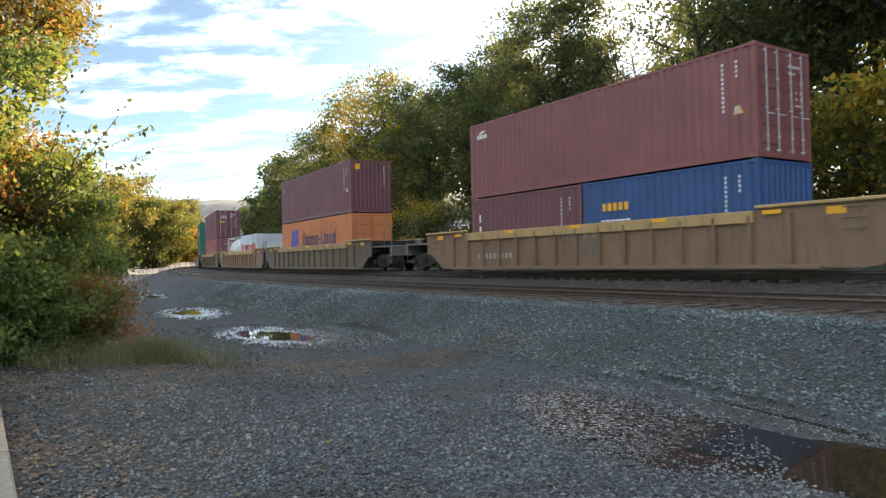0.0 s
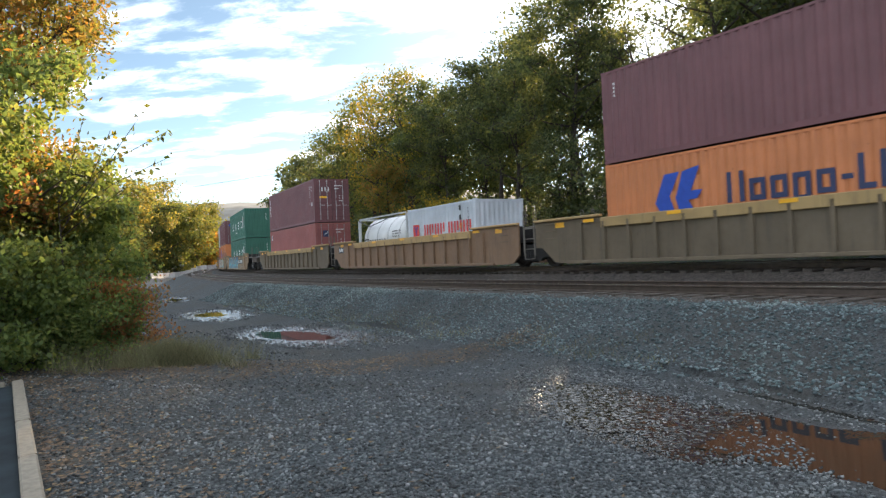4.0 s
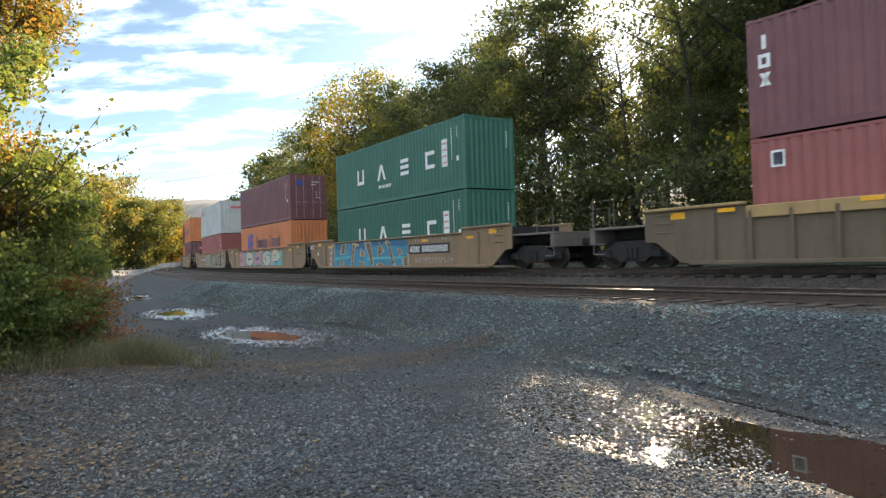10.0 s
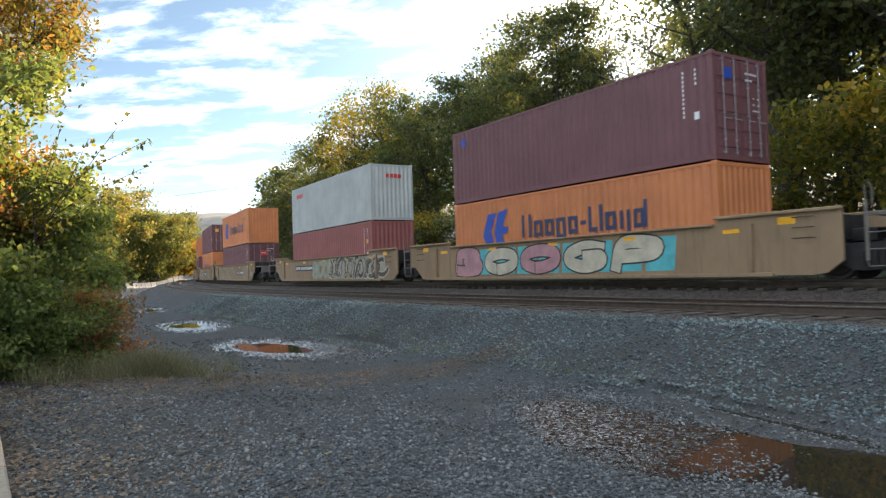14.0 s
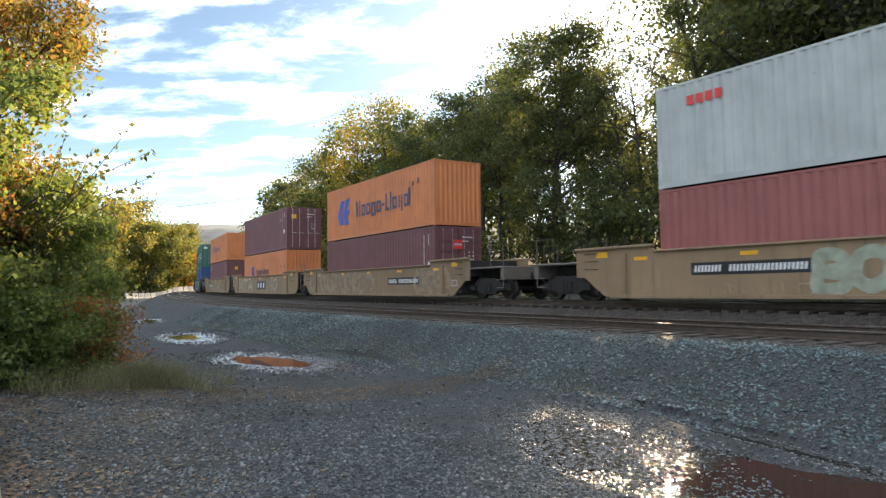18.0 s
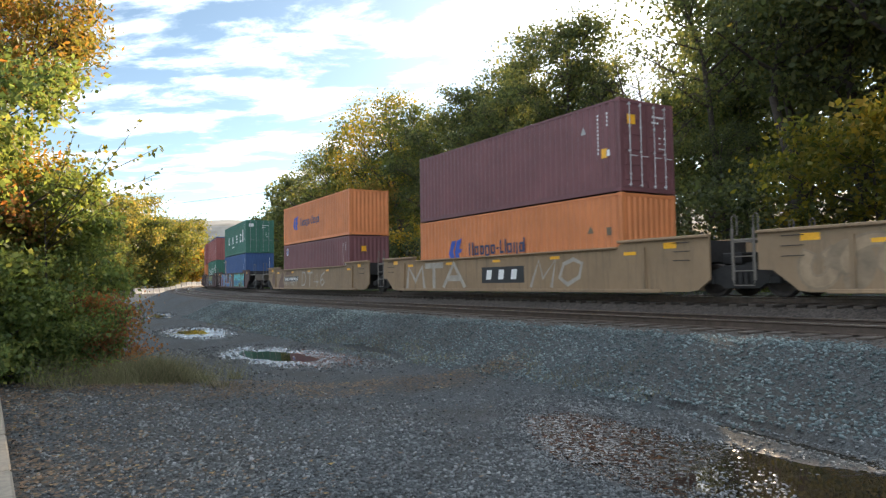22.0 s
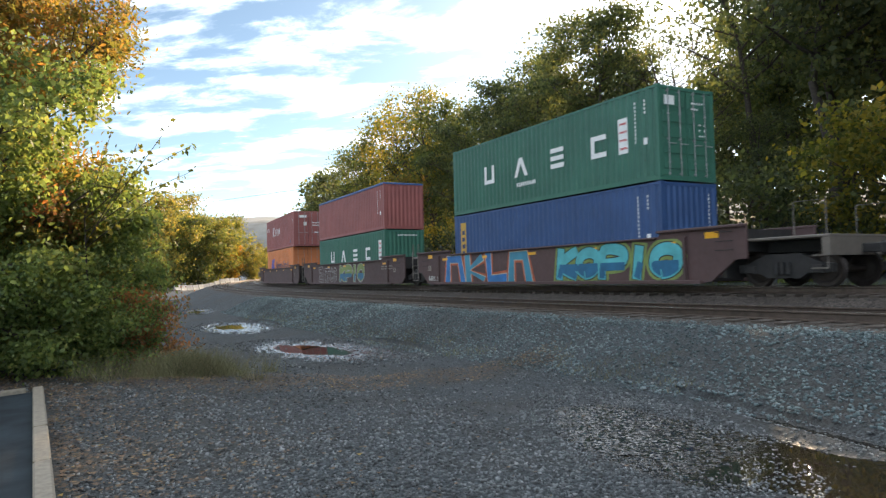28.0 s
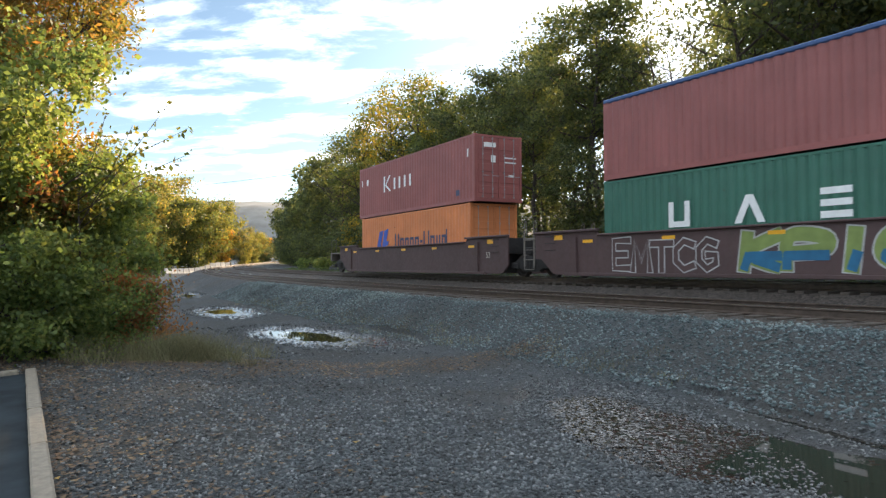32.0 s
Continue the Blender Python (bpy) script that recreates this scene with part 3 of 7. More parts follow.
def build_puddles():
    """Still water in the middle; towards the rim the film creeps up between stones in small facets."""
    rng = np.random.RandomState(53)
    for lay, ((px, py, a, b, t), cell, core) in enumerate(zip(PUDDLES, WATER_CELL, WATER_CORE)):
        nu, nw = int(3.0 * a / cell), int(3.0 * b / (cell * 0.8))
        u, w = np.meshgrid(np.linspace(-1.5, 1.5, nu), np.linspace(-1.5, 1.5, nw), indexing="ij")
        u = u * a + rng.uniform(-0.4, 0.4, u.shape) * cell
        w = w * b + rng.uniform(-0.3, 0.3, u.shape) * cell
        c, sn = math.cos(radians(t)), math.sin(radians(t))
        x, y = px + u * c - w * sn, py + u * sn + w * c
        d = (u / a) ** 2 + (w / b) ** 2 + 0.45 * lumps(x, y, 0.5, 9) + 0.2 * lumps(x, y, 0.17, 10)
        amp = np.clip((d - core) / 0.3, 0, 1) + 0.15 * np.clip(d - 1.2, 0, 1)
        if lay in (1, 3):
            # open water fills the far end, the near end is choked with stone
            mid, half = (-0.16, 0.60) if lay == 1 else (-0.34, 0.58)
            clear = ((u / a - mid) / half) ** 2 + (w / b / 0.52) ** 2 + 0.3 * lumps(x, y, 0.5, 9)
            amp = np.clip((clear - 1) / 0.3, 0, 1) + 0.15 * np.clip(d - 1.2, 0, 1)
        if lay in (0, 2):
            amp = amp * (0.35 if lay == 0 else 1.1)
        if lay == 0:
            amp = np.maximum(amp, 1.7 * np.clip((-u - 1.8) / 0.2, 0, 1))
        if lay == 5:
            amp = amp * 1.8
        z = -0.0015 * lay + 0.013 * np.clip((d - 0.7) / 0.6, 0, 1) * (lay in (1, 3)) + amp * cell * (rng.uniform(0, 1, u.shape) ** 1.5 * 0.34 - 0.02)
        keep = (d < (1.85, 1.85, 1.35, 1.85, 2.2, 2.2)[lay])
        if lay == 5:
            # the grit film ends where the open water of the long puddle begins
            ox, oy, _, ow, ot = PUDDLES[0]
            oc, os_ = math.cos(radians(ot)), math.sin(radians(ot))
            keep &= ((x - ox) * oc + (y - oy) * os_ < -1.85) | (np.abs(-(x - ox) * os_ + (y - oy) * oc) > ow * 0.95)
        i, j = np.meshgrid(np.arange(nu - 1), np.arange(nw - 1), indexing="ij")
        q = (i * nw + j).ravel()
        f = np.stack([q, q + nw, q + nw + 1, q + 1], 1)
        f = f[keep.ravel()[f].all(1)]
        f = np.concatenate([f[:, [0, 1, 2]], f[:, [0, 2, 3]]])
        me = fast_mesh("puddle", np.stack([x.ravel(), y.ravel(), z.ravel()], 1), f)
        tagged(part("puddle", me, M_FILM if lay == 5 else M_WATER), "shallow brown rain puddle lying in the gravel ditch", "puddle", "puddles", "structure")


build_puddles()


# ---- two canted railway tracks ----
NEAR_V, NEAR_Z = -4.3, -0.06
RAIL_SECTION = [(-0.07, -0.17), (0.07, -0.17), (0.07, -0.155), (0.012, -0.135), (0.010, -0.045), (0.036, -0.03), (0.036, -0.006), (0.028, 0.0), (-0.028, 0.0), (-0.036, -0.006), (-0.036, -0.03), (-0.010, -0.045), (-0.012, -0.135), (-0.07, -0.155)]


def sweep(profile, vc, zc, v, s_list):
    n = len(profile)
    vs = [on_track(s, v + a, b, CANT, vc, zc) for s in s_list for a, b in profile]
    fs = [(i * n + k, i * n + (k + 1) % n, (i + 1) * n + (k + 1) % n, (i + 1) * n + k) for i in range(len(s_list) - 1) for k in range(n)]
    return Geo().add(vs, fs)


S_LINE = list(np.concatenate([np.arange(-400, -100, 6.0), np.arange(-100, 50, 1.5)]))


def build_track(vc, zc, label):
    line = tagged(new("railway_track"), label, "railway track", "railway tracks", "structure")
    for v in (-0.753, 0.753):
        rail = part("rail", sweep(RAIL_SECTION, vc, zc, v, S_LINE), M_RAIL, line)
        part("rail_head", sweep([(-0.030, 0.0), (0.030, 0.0), (0.030, 0.003), (-0.030, 0.003)], vc, zc, v, S_LINE), M_RAILTOP, rail, "bright worn running surface of the rail")
    return line


LINES = [build_track(0, 0, "far canted railway track on dark timber ties in ballast"), build_track(NEAR_V, NEAR_Z, "empty near railway track with bright rails on dark timber ties")]


# darker brown ballast under both tracks
BED_V = [-6.35, -5.6, -4.3, -2.95, -2.1, -1.4, 0, 1.4, 2.3]


def build_bed():
    n = len(BED_V)
    s_list = list(np.concatenate([np.arange(-300, -60, 5.0), np.arange(-60, 46, 0.5)]))
    sa = np.repeat(s_list, n)
    va = np.tile(BED_V, len(s_list))
    X, Y, P = np.interp(sa, SS, TX), np.interp(sa, SS, TY), np.interp(sa, SS, PSI)
    x, y = X + va * np.cos(P), Y + va * np.sin(P)
    z = height(x, y) + np.where((va == BED_V[0]) | (va == BED_V[-1]), -0.03, 0.03)
    i, j = np.meshgrid(np.arange(len(s_list) - 1), np.arange(n - 1), indexing="ij")
    q = (i * n + j).ravel()
    me = fast_mesh("trackbed", np.stack([x, y, z], 1), np.stack([q, q + n, q + n + 1, q + 1], 1)[:, ::-1], True)
    me.flip_normals() if me.polygons[0].normal.z < 0 else None
    tagged(part("trackbed", me, M_BED), "dark brown ballast under the two tracks", "ballast", kind="structure")


build_bed()

# ---- old asphalt apron out towards the barriers ----
def build_apron():
    s = np.arange(-190.0, -21.0, 3.5)
    v = np.linspace(-12.2, -70.0, 22)
    S, V = np.meshgrid(s, v, indexing="ij")
    X, Y, P = np.interp(S, SS, TX), np.interp(S, SS, TY), np.interp(S, SS, PSI)
    x, y = (X + V * np.cos(P)).ravel(), (Y + V * np.sin(P)).ravel()
    rim = ((np.arange(len(s))[:, None] % (len(s) - 1) == 0) | (np.arange(len(v))[None] % (len(v) - 1) == 0)).ravel()
    z = height(x, y) + np.where(rim, -0.05, 0.05)
    i, j = np.meshgrid(np.arange(len(s) - 1), np.arange(len(v) - 1), indexing="ij")
    q = (i * len(v) + j).ravel()
    me = fast_mesh("apron", np.stack([x, y, z], 1), np.stack([q, q + 1, q + len(v) + 1, q + len(v)], 1), True)
    me.flip_normals() if me.polygons[0].normal.z < 0 else None
    tagged(part("road", me, M_ASPH), "old dark asphalt apron beside the bend in the line", "road", kind="structure")


build_apron()

# ---- kerb and paved corner ----
def kerb_run(name, x0, y0, x1, y1, parent):
    a, b = Vector((x0, y0, 0)), Vector((x1, y1, 0))
    L = (b - a).length
    turn = Matrix.Translation((x0, y0, 0)) @ Matrix.Rotation(math.atan2(y1 - y0, x1 - x0), 4, "Z")
    n = max(1, round(L / 1.8))
    for k in range(n):
        g = Geo().box(k * L / n + 0.004, (k + 1) * L / n - 0.004, -0.075, 0.075, 0.30, 0.93 + 0.006 * (k % 2), 0.018)
        part("kerb_stone", g, M_CONC, parent, at=turn)


kerb = tagged(new("kerb"), "pale concrete kerb round a paved corner beside the gravel", "kerb", kind="structure")
kerb_run("kerb", -7.10, 10.44, -0.95, 1.47, kerb)
kerb_run("kerb", -7.24, 10.36, -16.0, 4.66, kerb)
pv = [(-7.14, 10.36), (-1.0, 1.40), (-6.0, -8.0), (-24.0, -4.0), (-16.0, 4.60)]
g = Geo().add([(x, y, 0.86) for x, y in pv] + [(x, y, 0.5) for x, y in pv], [(4, 3, 2, 1, 0)] + [(k, (k + 1) % 5, 5 + (k + 1) % 5, 5 + k) for k in range(5)])
tagged(part("pavement", g, M_PAVE), "dark smooth asphalt corner inside the kerb", "pavement", kind="structure")

# ---- white barriers by the bend ----
BARRIER = [(-0.30, 0), (0.30, 0), (0.30, 0.08), (0.17, 0.33), (0.10, 1.0), (-0.10, 1.0), (-0.17, 0.33), (-0.30, 0.08)]
bar_me = None
for k in range(12):
    f = 0.2 + 0.62 * k / 11
    x, y = -58.5 + 6.5 * f, 118 + 32 * f
    if bar_me is None:
        bar_me = Geo().prism(BARRIER, -0.80, 0.80).mesh("barrier")
    b = part("concrete_barrier", bar_me, M_BARR, at=Matrix.Translation((x, y, ground_z(x, y))) @ Matrix.Rotation(math.atan2(-6.5, 32) + 0.03 * math.sin(k * 2.1), 4, "Z"))
    tagged(b, "white-painted concrete road barrier with grey stains", "barrier", "barriers at the bend")


# ---- far ridge and wires ----
def build_ridge():
    n = 140
    vs, fs = [], []
    rr = random.Random(5)
    for i in range(n):
        a = radians(-75 + i * 1.1)
        h = 112 + 24 * math.sin(i * 0.09 - 2.9) + 5 * math.sin(i * 0.31) + rr.uniform(-2.5, 2.5)
        for rad, hh in ((1250, -3), (1500, h * 0.75), (1750, h), (2300, -5)):
            vs.append((math.sin(a) * rad, math.cos(a) * rad, hh))
    for i in range(n - 1):
        for k in range(3):
            fs.append((i * 4 + k, i * 4 + 4 + k, i * 4 + 5 + k, i * 4 + 1 + k))
    tagged(part("hills", Geo().add(vs, fs), M_HILL, smooth=True), "distant wooded ridge, haze painted into its blue-grey colour", "hills", kind="structure")


build_ridge()
for z0, z1, dx in ((17.5, 19.2, 0), (14.1, 15.4, 2)):
    pts = []
    for k in range(25):
        f = k / 24
        pts.append((-95 + f * 118 + dx, 150 - f * 42, z0 + (z1 - z0) * f - 7.0 * f * (1 - f) * 0.6))
    tagged(part("overhead_wire", Geo().tube(pts, 0.035, 5), M_WIRE), "thin black overhead wire sagging across the valley", "wire", "overhead wires")


# ---- loose stone: angular pieces on the lot and the ballast shoulder ----
OCTA_V = np.array([(1, 0, 0), (-1, 0, 0), (0, 1, 0), (0, -1, 0), (0, 0, 1), (0, 0, -1)], dtype=float)
OCTA_F = np.array([(0, 2, 4), (2, 1, 4), (1, 3, 4), (3, 0, 4), (2, 0, 5), (1, 2, 5), (3, 1, 5), (0, 3, 5)])


def scatter(name, x, y, radius, material, label, seed, sink=0.25, zmin=None):
    rng = np.random.RandomState(seed)
    n = len(x)
    z = height(x, y)
    if zmin is not None:
        keep = (z > zmin) | (rng.uniform(size=n) < 0.06)
        x, y, z, radius = x[keep], y[keep], z[keep], radius[keep]
        n = len(x)
    v = OCTA_V[None] * rng.uniform(0.55, 1.25, (n, 6, 1)) + rng.normal(0, 0.16, (n, 6, 3))
    q = rng.normal(size=(n, 4))
    q /= np.linalg.norm(q, axis=1)[:, None]
    w, a, b, c = q.T
    R = np.stack([np.stack([1 - 2 * (b * b + c * c), 2 * (a * b - w * c), 2 * (a * c + w * b)], 1), np.stack([2 * (a * b + w * c), 1 - 2 * (a * a + c * c), 2 * (b * c - w * a)], 1), np.stack([2 * (a * c - w * b), 2 * (b * c + w * a), 1 - 2 * (a * a + b * b)], 1)], 1)
    v = np.einsum("nij,nkj->nki", R, v) * np.array([1, 1, 0.7]) * radius[:, None, None]
    v += np.stack([x, y, z + radius * (0.45 - sink)], 1)[:, None]
    f = (OCTA_F[None] + 6 * np.arange(n)[:, None, None]).reshape(-1, 3)
    tagged(part(name, fast_mesh(name, v.reshape(-1, 3), f), material), label, "gravel", kind="stuff")


def litter(x, y):
    """How thickly leaves and earth lie: under the thicket's edge and along the kerb."""
    foot = 12.6 + 0.15 * (x + 8) * (x > -8) + 0.3 * lumps(x, y, 1.2, 12)
    back = np.clip(foot - y, 0, 9) * np.where(x > -4.5, 1 + 0.9 * (x + 4.5), 1)
    side = (x + 7.02) * 0.825 + (y - 10.5) * 0.566
    thick = np.maximum(np.exp(-(back / 1.9) ** 2), np.exp(-np.clip(side, 0, 9) / 0.9)) * np.clip(0.75 + 0.4 * lumps(x, y, 0.5, 13), 0, 1)
    return thick, side, foot


def lot_stones():
    rng = np.random.RandomState(41)
    n = 52000
    r = 3.6 * np.exp(rng.uniform(0, math.log(24 / 3.6), n))
    a = np.radians(rng.uniform(-40, 42, n))
    x, y = r * np.sin(a), r * np.cos(a)
    s, v = sv(x, y)
    keep = (v < -8.0) & ((v < -11.6) | (rng.uniform(size=n) < 0.4)) & ~((x < -1.0) & (y < 10.45) & ((x + 7.05) * 0.825 + (y - 10.5) * 0.566 < 0.05))
    keep &= rng.uniform(size=n) > 0.75 * litter(x, y)[0]
    x, y, r = x[keep], y[keep], r[keep]
    scatter("gravel", x, y, rng.uniform(0.010, 0.026, len(x)) * (0.75 + r / 16), M_STONE, "loose grey crushed stone on the lot", 42, 0.2, -0.004)


def ballast_stones():
    rng = np.random.RandomState(43)
    n = 27000
    s = 12 - 46 * rng.uniform(0, 1, n) ** 1.6
    v = rng.uniform(-8.7, -5.5, n)
    X, Y, P = np.interp(s, SS, TX), np.interp(s, SS, TY), np.interp(s, SS, PSI)
    x, y = X + v * np.cos(P), Y + v * np.sin(P)
    scatter("ballast", x, y, rng.uniform(0.018, 0.042, n) * np.where(s < -12, 1.25, 1.0), M_BALLAST, "grey-blue crushed ballast stone on the track shoulder", 44, 0.2)


def puddle_stones():
    """Wet stones that break the water round the rims."""
    rng = np.random.RandomState(47)
    xs, ys, rs = [], [], []
    for (px, py, a, b, t), n in zip(PUDDLES, (4200, 1900, 1300, 800, 300, 5600)):
        q = rng.uniform(0, 6.283, n)
        d = np.sqrt(rng.uniform(0.12, 2.3, n))
        u, w = np.cos(q) * d * a, np.sin(q) * d * b
        # the upstream end by the long puddle is choked with stone
        choke = 0.5 if 0 < px < 3 else 0.04
        ok = (d > (0.8 if px < 0 else 0.95)) & ((px > 0) | (b > 1.0) | (((u / a + 0.34) / 0.58) ** 2 + (w / b / 0.58) ** 2 > 1)) | (rng.uniform(size=n) < np.where((px > 3) & (u < -2.2), 0.4, choke))
        ok &= (d < 1.22) | (px < 3)
        u, w = u[ok], w[ok]
        c, sn = math.cos(radians(t)), math.sin(radians(t))
        xs.append(px + u * c - w * sn)
        ys.append(py + u * sn + w * c)
        rs.append(rng.uniform(0.008, 0.022, len(u)) * (0.8 + np.hypot(px, py) / 16))
    x, y, r = np.concatenate(xs), np.concatenate(ys), np.concatenate(rs)
    scatter("wet_gravel", x, y, r, M_STONE, "wet stones breaking the shallow puddle water", 48, 0.05)


lot_stones()
puddle_stones()
ballast_stones()

# ---- ties, the nearest as pieces of their own ----
tie_me = Geo().box(-0.115, 0.115, -1.3, 1.3, -0.36, -0.172, 0.012).mesh("tie")
for line, vc, zc, a, b in ((LINES[1], NEAR_V, NEAR_Z, -70, 14), (LINES[0], 0.0, 0.0, -60, 14)):
    rr = random.Random(3)
    s = a
    while s < b:
        p0, p1 = on_track(s - 0.1, 0, 0, CANT, vc, zc), on_track(s + 0.1, 0, 0, CANT, vc, zc)
        d = p1 - p0
        part("tie", tie_me, M_TIE, line, at=Matrix.Translation(p0) @ Matrix.Rotation(math.atan2(d.y, d.x) + rr.gauss(0, 0.012), 4, "Z") @ Matrix.Rotation(-radians(CANT), 4, "X") @ Matrix.Translation((0, rr.gauss(0, 0.03), rr.gauss(0, 0.006))))
        s += 0.5
    g, s = Geo(), -300.0
    while s < a:
        q = [on_track(s + ds, v, z, CANT, vc, zc) for z in (-0.36, -0.172) for ds, v in ((-0.115, -1.3), (0.115, -1.3), (0.115, 1.3), (-0.115, 1.3))]
        g.add(q, [(4, 5, 6, 7), (0, 1, 5, 4), (1, 2, 6, 5), (2, 3, 7, 6), (3, 0, 4, 7)])
        s += 0.5
    tagged(part("far_ties", g, M_TIE, line), kind="stuff")

# ---- trees ----
def leaf_cloud(centres, radii, per, size, rng, flat=0.7, slim=0.36):
    """Many small leaves round the twig ends; returns verts and quads."""
    c = np.repeat(np.array(centres), per, 0)
    r = np.repeat(np.array(radii), per)
    n = len(c)
    p = rng.normal(size=(n, 3)) * np.array([0.55, 0.55, 0.55 * flat])
    c = c + p * r[:, None]
    a = rng.normal(size=(n, 3))
    a /= np.linalg.norm(a, axis=1)[:, None]
    b = np.cross(a, rng.normal(size=(n, 3)))
    b /= np.linalg.norm(b, axis=1)[:, None]
    s = size * rng.uniform(0.6, 1.35, n)[:, None]
    nrm = np.cross(a, b)
    v = np.stack([c - a * s * 0.55, c + b * s * slim - nrm * s * 0.08, c + a * s * 0.55, c - b * s * slim - nrm * s * 0.08], 1).reshape(-1, 3)
    return v, np.arange(4 * n).reshape(-1, 4)


def grow(rng, h, spread, base=0.3, limbs=9, subs=5, lean=0.04, upright=0.5):
    """Trunk, limbs and twigs as tapered tubes, and the twig ends."""
    g, tips = Geo(), []
    r0 = h * 0.013 + 0.03
    tr, top = [], h * 0.9
    bx, by = rng.normal(0, lean, 2)
    for k in range(8):
        f = k / 7
        tr.append(Vector((bx * h * f * f + rng.normal(0, 0.008) * h, by * h * f * f + rng.normal(0, 0.008) * h, top * f - (0.5 if k == 0 else 0))))
    g.tube(tr, [r0 * (1.25 - 0.25 * min(1, 4 * k / 7)) * (1 - 0.88 * k / 7) for k in range(8)], 7)
    for i in range(limbs):
        f = base + (0.97 - base) * (i + rng.uniform(0, 0.8)) / limbs
        q = f * 7
        k = min(6, int(q))
        p0 = tr[k].lerp(tr[k + 1], q - k)
        a = i * 2.4 + rng.uniform(-0.5, 0.5)
        shape = math.sin(math.pi * min(1, max(0.08, (f - base * 0.55) / (1.08 - base * 0.55)))) ** 0.7
        L = spread * shape * rng.uniform(0.75, 1.15)
        rise = upright * L * rng.uniform(0.6, 1.3)
        pts = [p0, p0 + Vector((math.cos(a) * L * 0.45, math.sin(a) * L * 0.45, rise * 0.35)), p0 + Vector((math.cos(a) * L, math.sin(a) * L, rise))]
        rl = r0 * (1 - 0.85 * f) * 0.6 + 0.012
        g.tube(pts, [rl, rl * 0.6, rl * 0.2], 5, False)
        tips.append(pts[2])
        for j in range(subs):
            w = rng.uniform(0.3, 1.0)
            b0 = pts[0].lerp(pts[1], w * 2) if w < 0.5 else pts[1].lerp(pts[2], w * 2 - 1)
            d = Vector((rng.normal(), rng.normal(), rng.uniform(-0.2, 0.9)))
            d.normalize()
            e = b0 + d * spread * rng.uniform(0.18, 0.42)
            g.tube([b0, b0.lerp(e, 0.5) + Vector((0, 0, 0.05 * spread)), e], [rl * 0.35, rl * 0.22, rl * 0.08], 4, False)
            tips.append(e)
    tips.append(tr[-1])
    return g, tips


def tree(seed, h, spread, kind, label, per=60, size=0.2, base=0.3, limbs=9, subs=5, upright=0.5, clump=0.8, category="tree", slim=0.36):
    rng = np.random.RandomState(seed)
    t = new(category.replace(" ", "_"))
    g, tips = grow(rng, h, spread, base, limbs, subs, upright=upright)
    part("trunk", g, M_BARK, t, "dark bark trunk with bare limbs", smooth=True)
    v, f = leaf_cloud([tuple(p) for p in tips], [clump * rng.uniform(0.6, 1.2) for _ in tips], per, size, rng, 0.7, slim)
    part("crown", fast_mesh("crown", v, f), M_LEAF[kind], t)
    return tagged(t, label, category)


def plant(ob, x, y, scale=1.0, turn=0.0, dz=-0.15):
    ob.matrix_basis = Matrix.Translation((x, y, ground_z(x, y) + dz)) @ Matrix.Rotation(turn, 4, "Z") @ Matrix.Scale(scale, 4)
    return ob


def again(ob, x, y, scale=1.0, turn=0.0):
    c = copy_thing(ob, Matrix.Identity(4))
    return plant(c, x, y, scale, turn)


# the wood behind the line
WOOD = [
    tree(11, 16, 4.2, "dark", "tall dark green broadleaf tree on the bank behind the line", 66, 0.22, 0.30, 14, 10, 0.55, 0.95),
    tree(12, 17, 3.8, "dark", "tall dark tree with a bare lower trunk and open crown", 64, 0.22, 0.42, 13, 10, 0.6, 0.9),
    tree(13, 15, 4.0, "bend", "green tree turning yellow on the railway bank", 74, 0.25, 0.30, 12, 7, 0.5, 1.2),
    tree(14, 15, 3.4, "gold", "airy yellow-green autumn tree on the railway bank", 50, 0.20, 0.35, 11, 6, 0.65, 1.0),
    tree(15, 12, 3.6, "orange", "orange and gold autumn tree among darker trees", 60, 0.20, 0.30, 10, 6, 0.5, 1.0),
    tree(17, 16.5, 3.6, "dark", "thin dark tree with an open crown that lets the sun through", 42, 0.20, 0.50, 12, 6, 0.7, 1.0),
    tree(16, 13, 3.4, "dark", "nearly bare grey-twigged tree on the bank", 7, 0.18, 0.30, 15, 9, 0.7, 0.9),
    tree(18, 16, 4.4, "dark", "dark broadleaf tree far along the bank", 36, 0.54, 0.20, 12, 6, 0.5, 1.4),
]
BUSH = [
    tree(21, 4.2, 2.4, "dark", "dense dark undergrowth shrub below the trees", 46, 0.22, 0.08, 10, 5, 0.4, 0.9, "shrub"),
    tree(22, 4.8, 2.6, "gold", "pale yellow-green shrub below the trees", 120, 0.17, 0.10, 10, 6, 0.45, 0.85, "shrub"),
    tree(23, 1.9, 1.5, "green", "low green weeds and bramble behind the far track", 26, 0.24, 0.04, 10, 5, 0.4, 0.5, "shrub"),
]


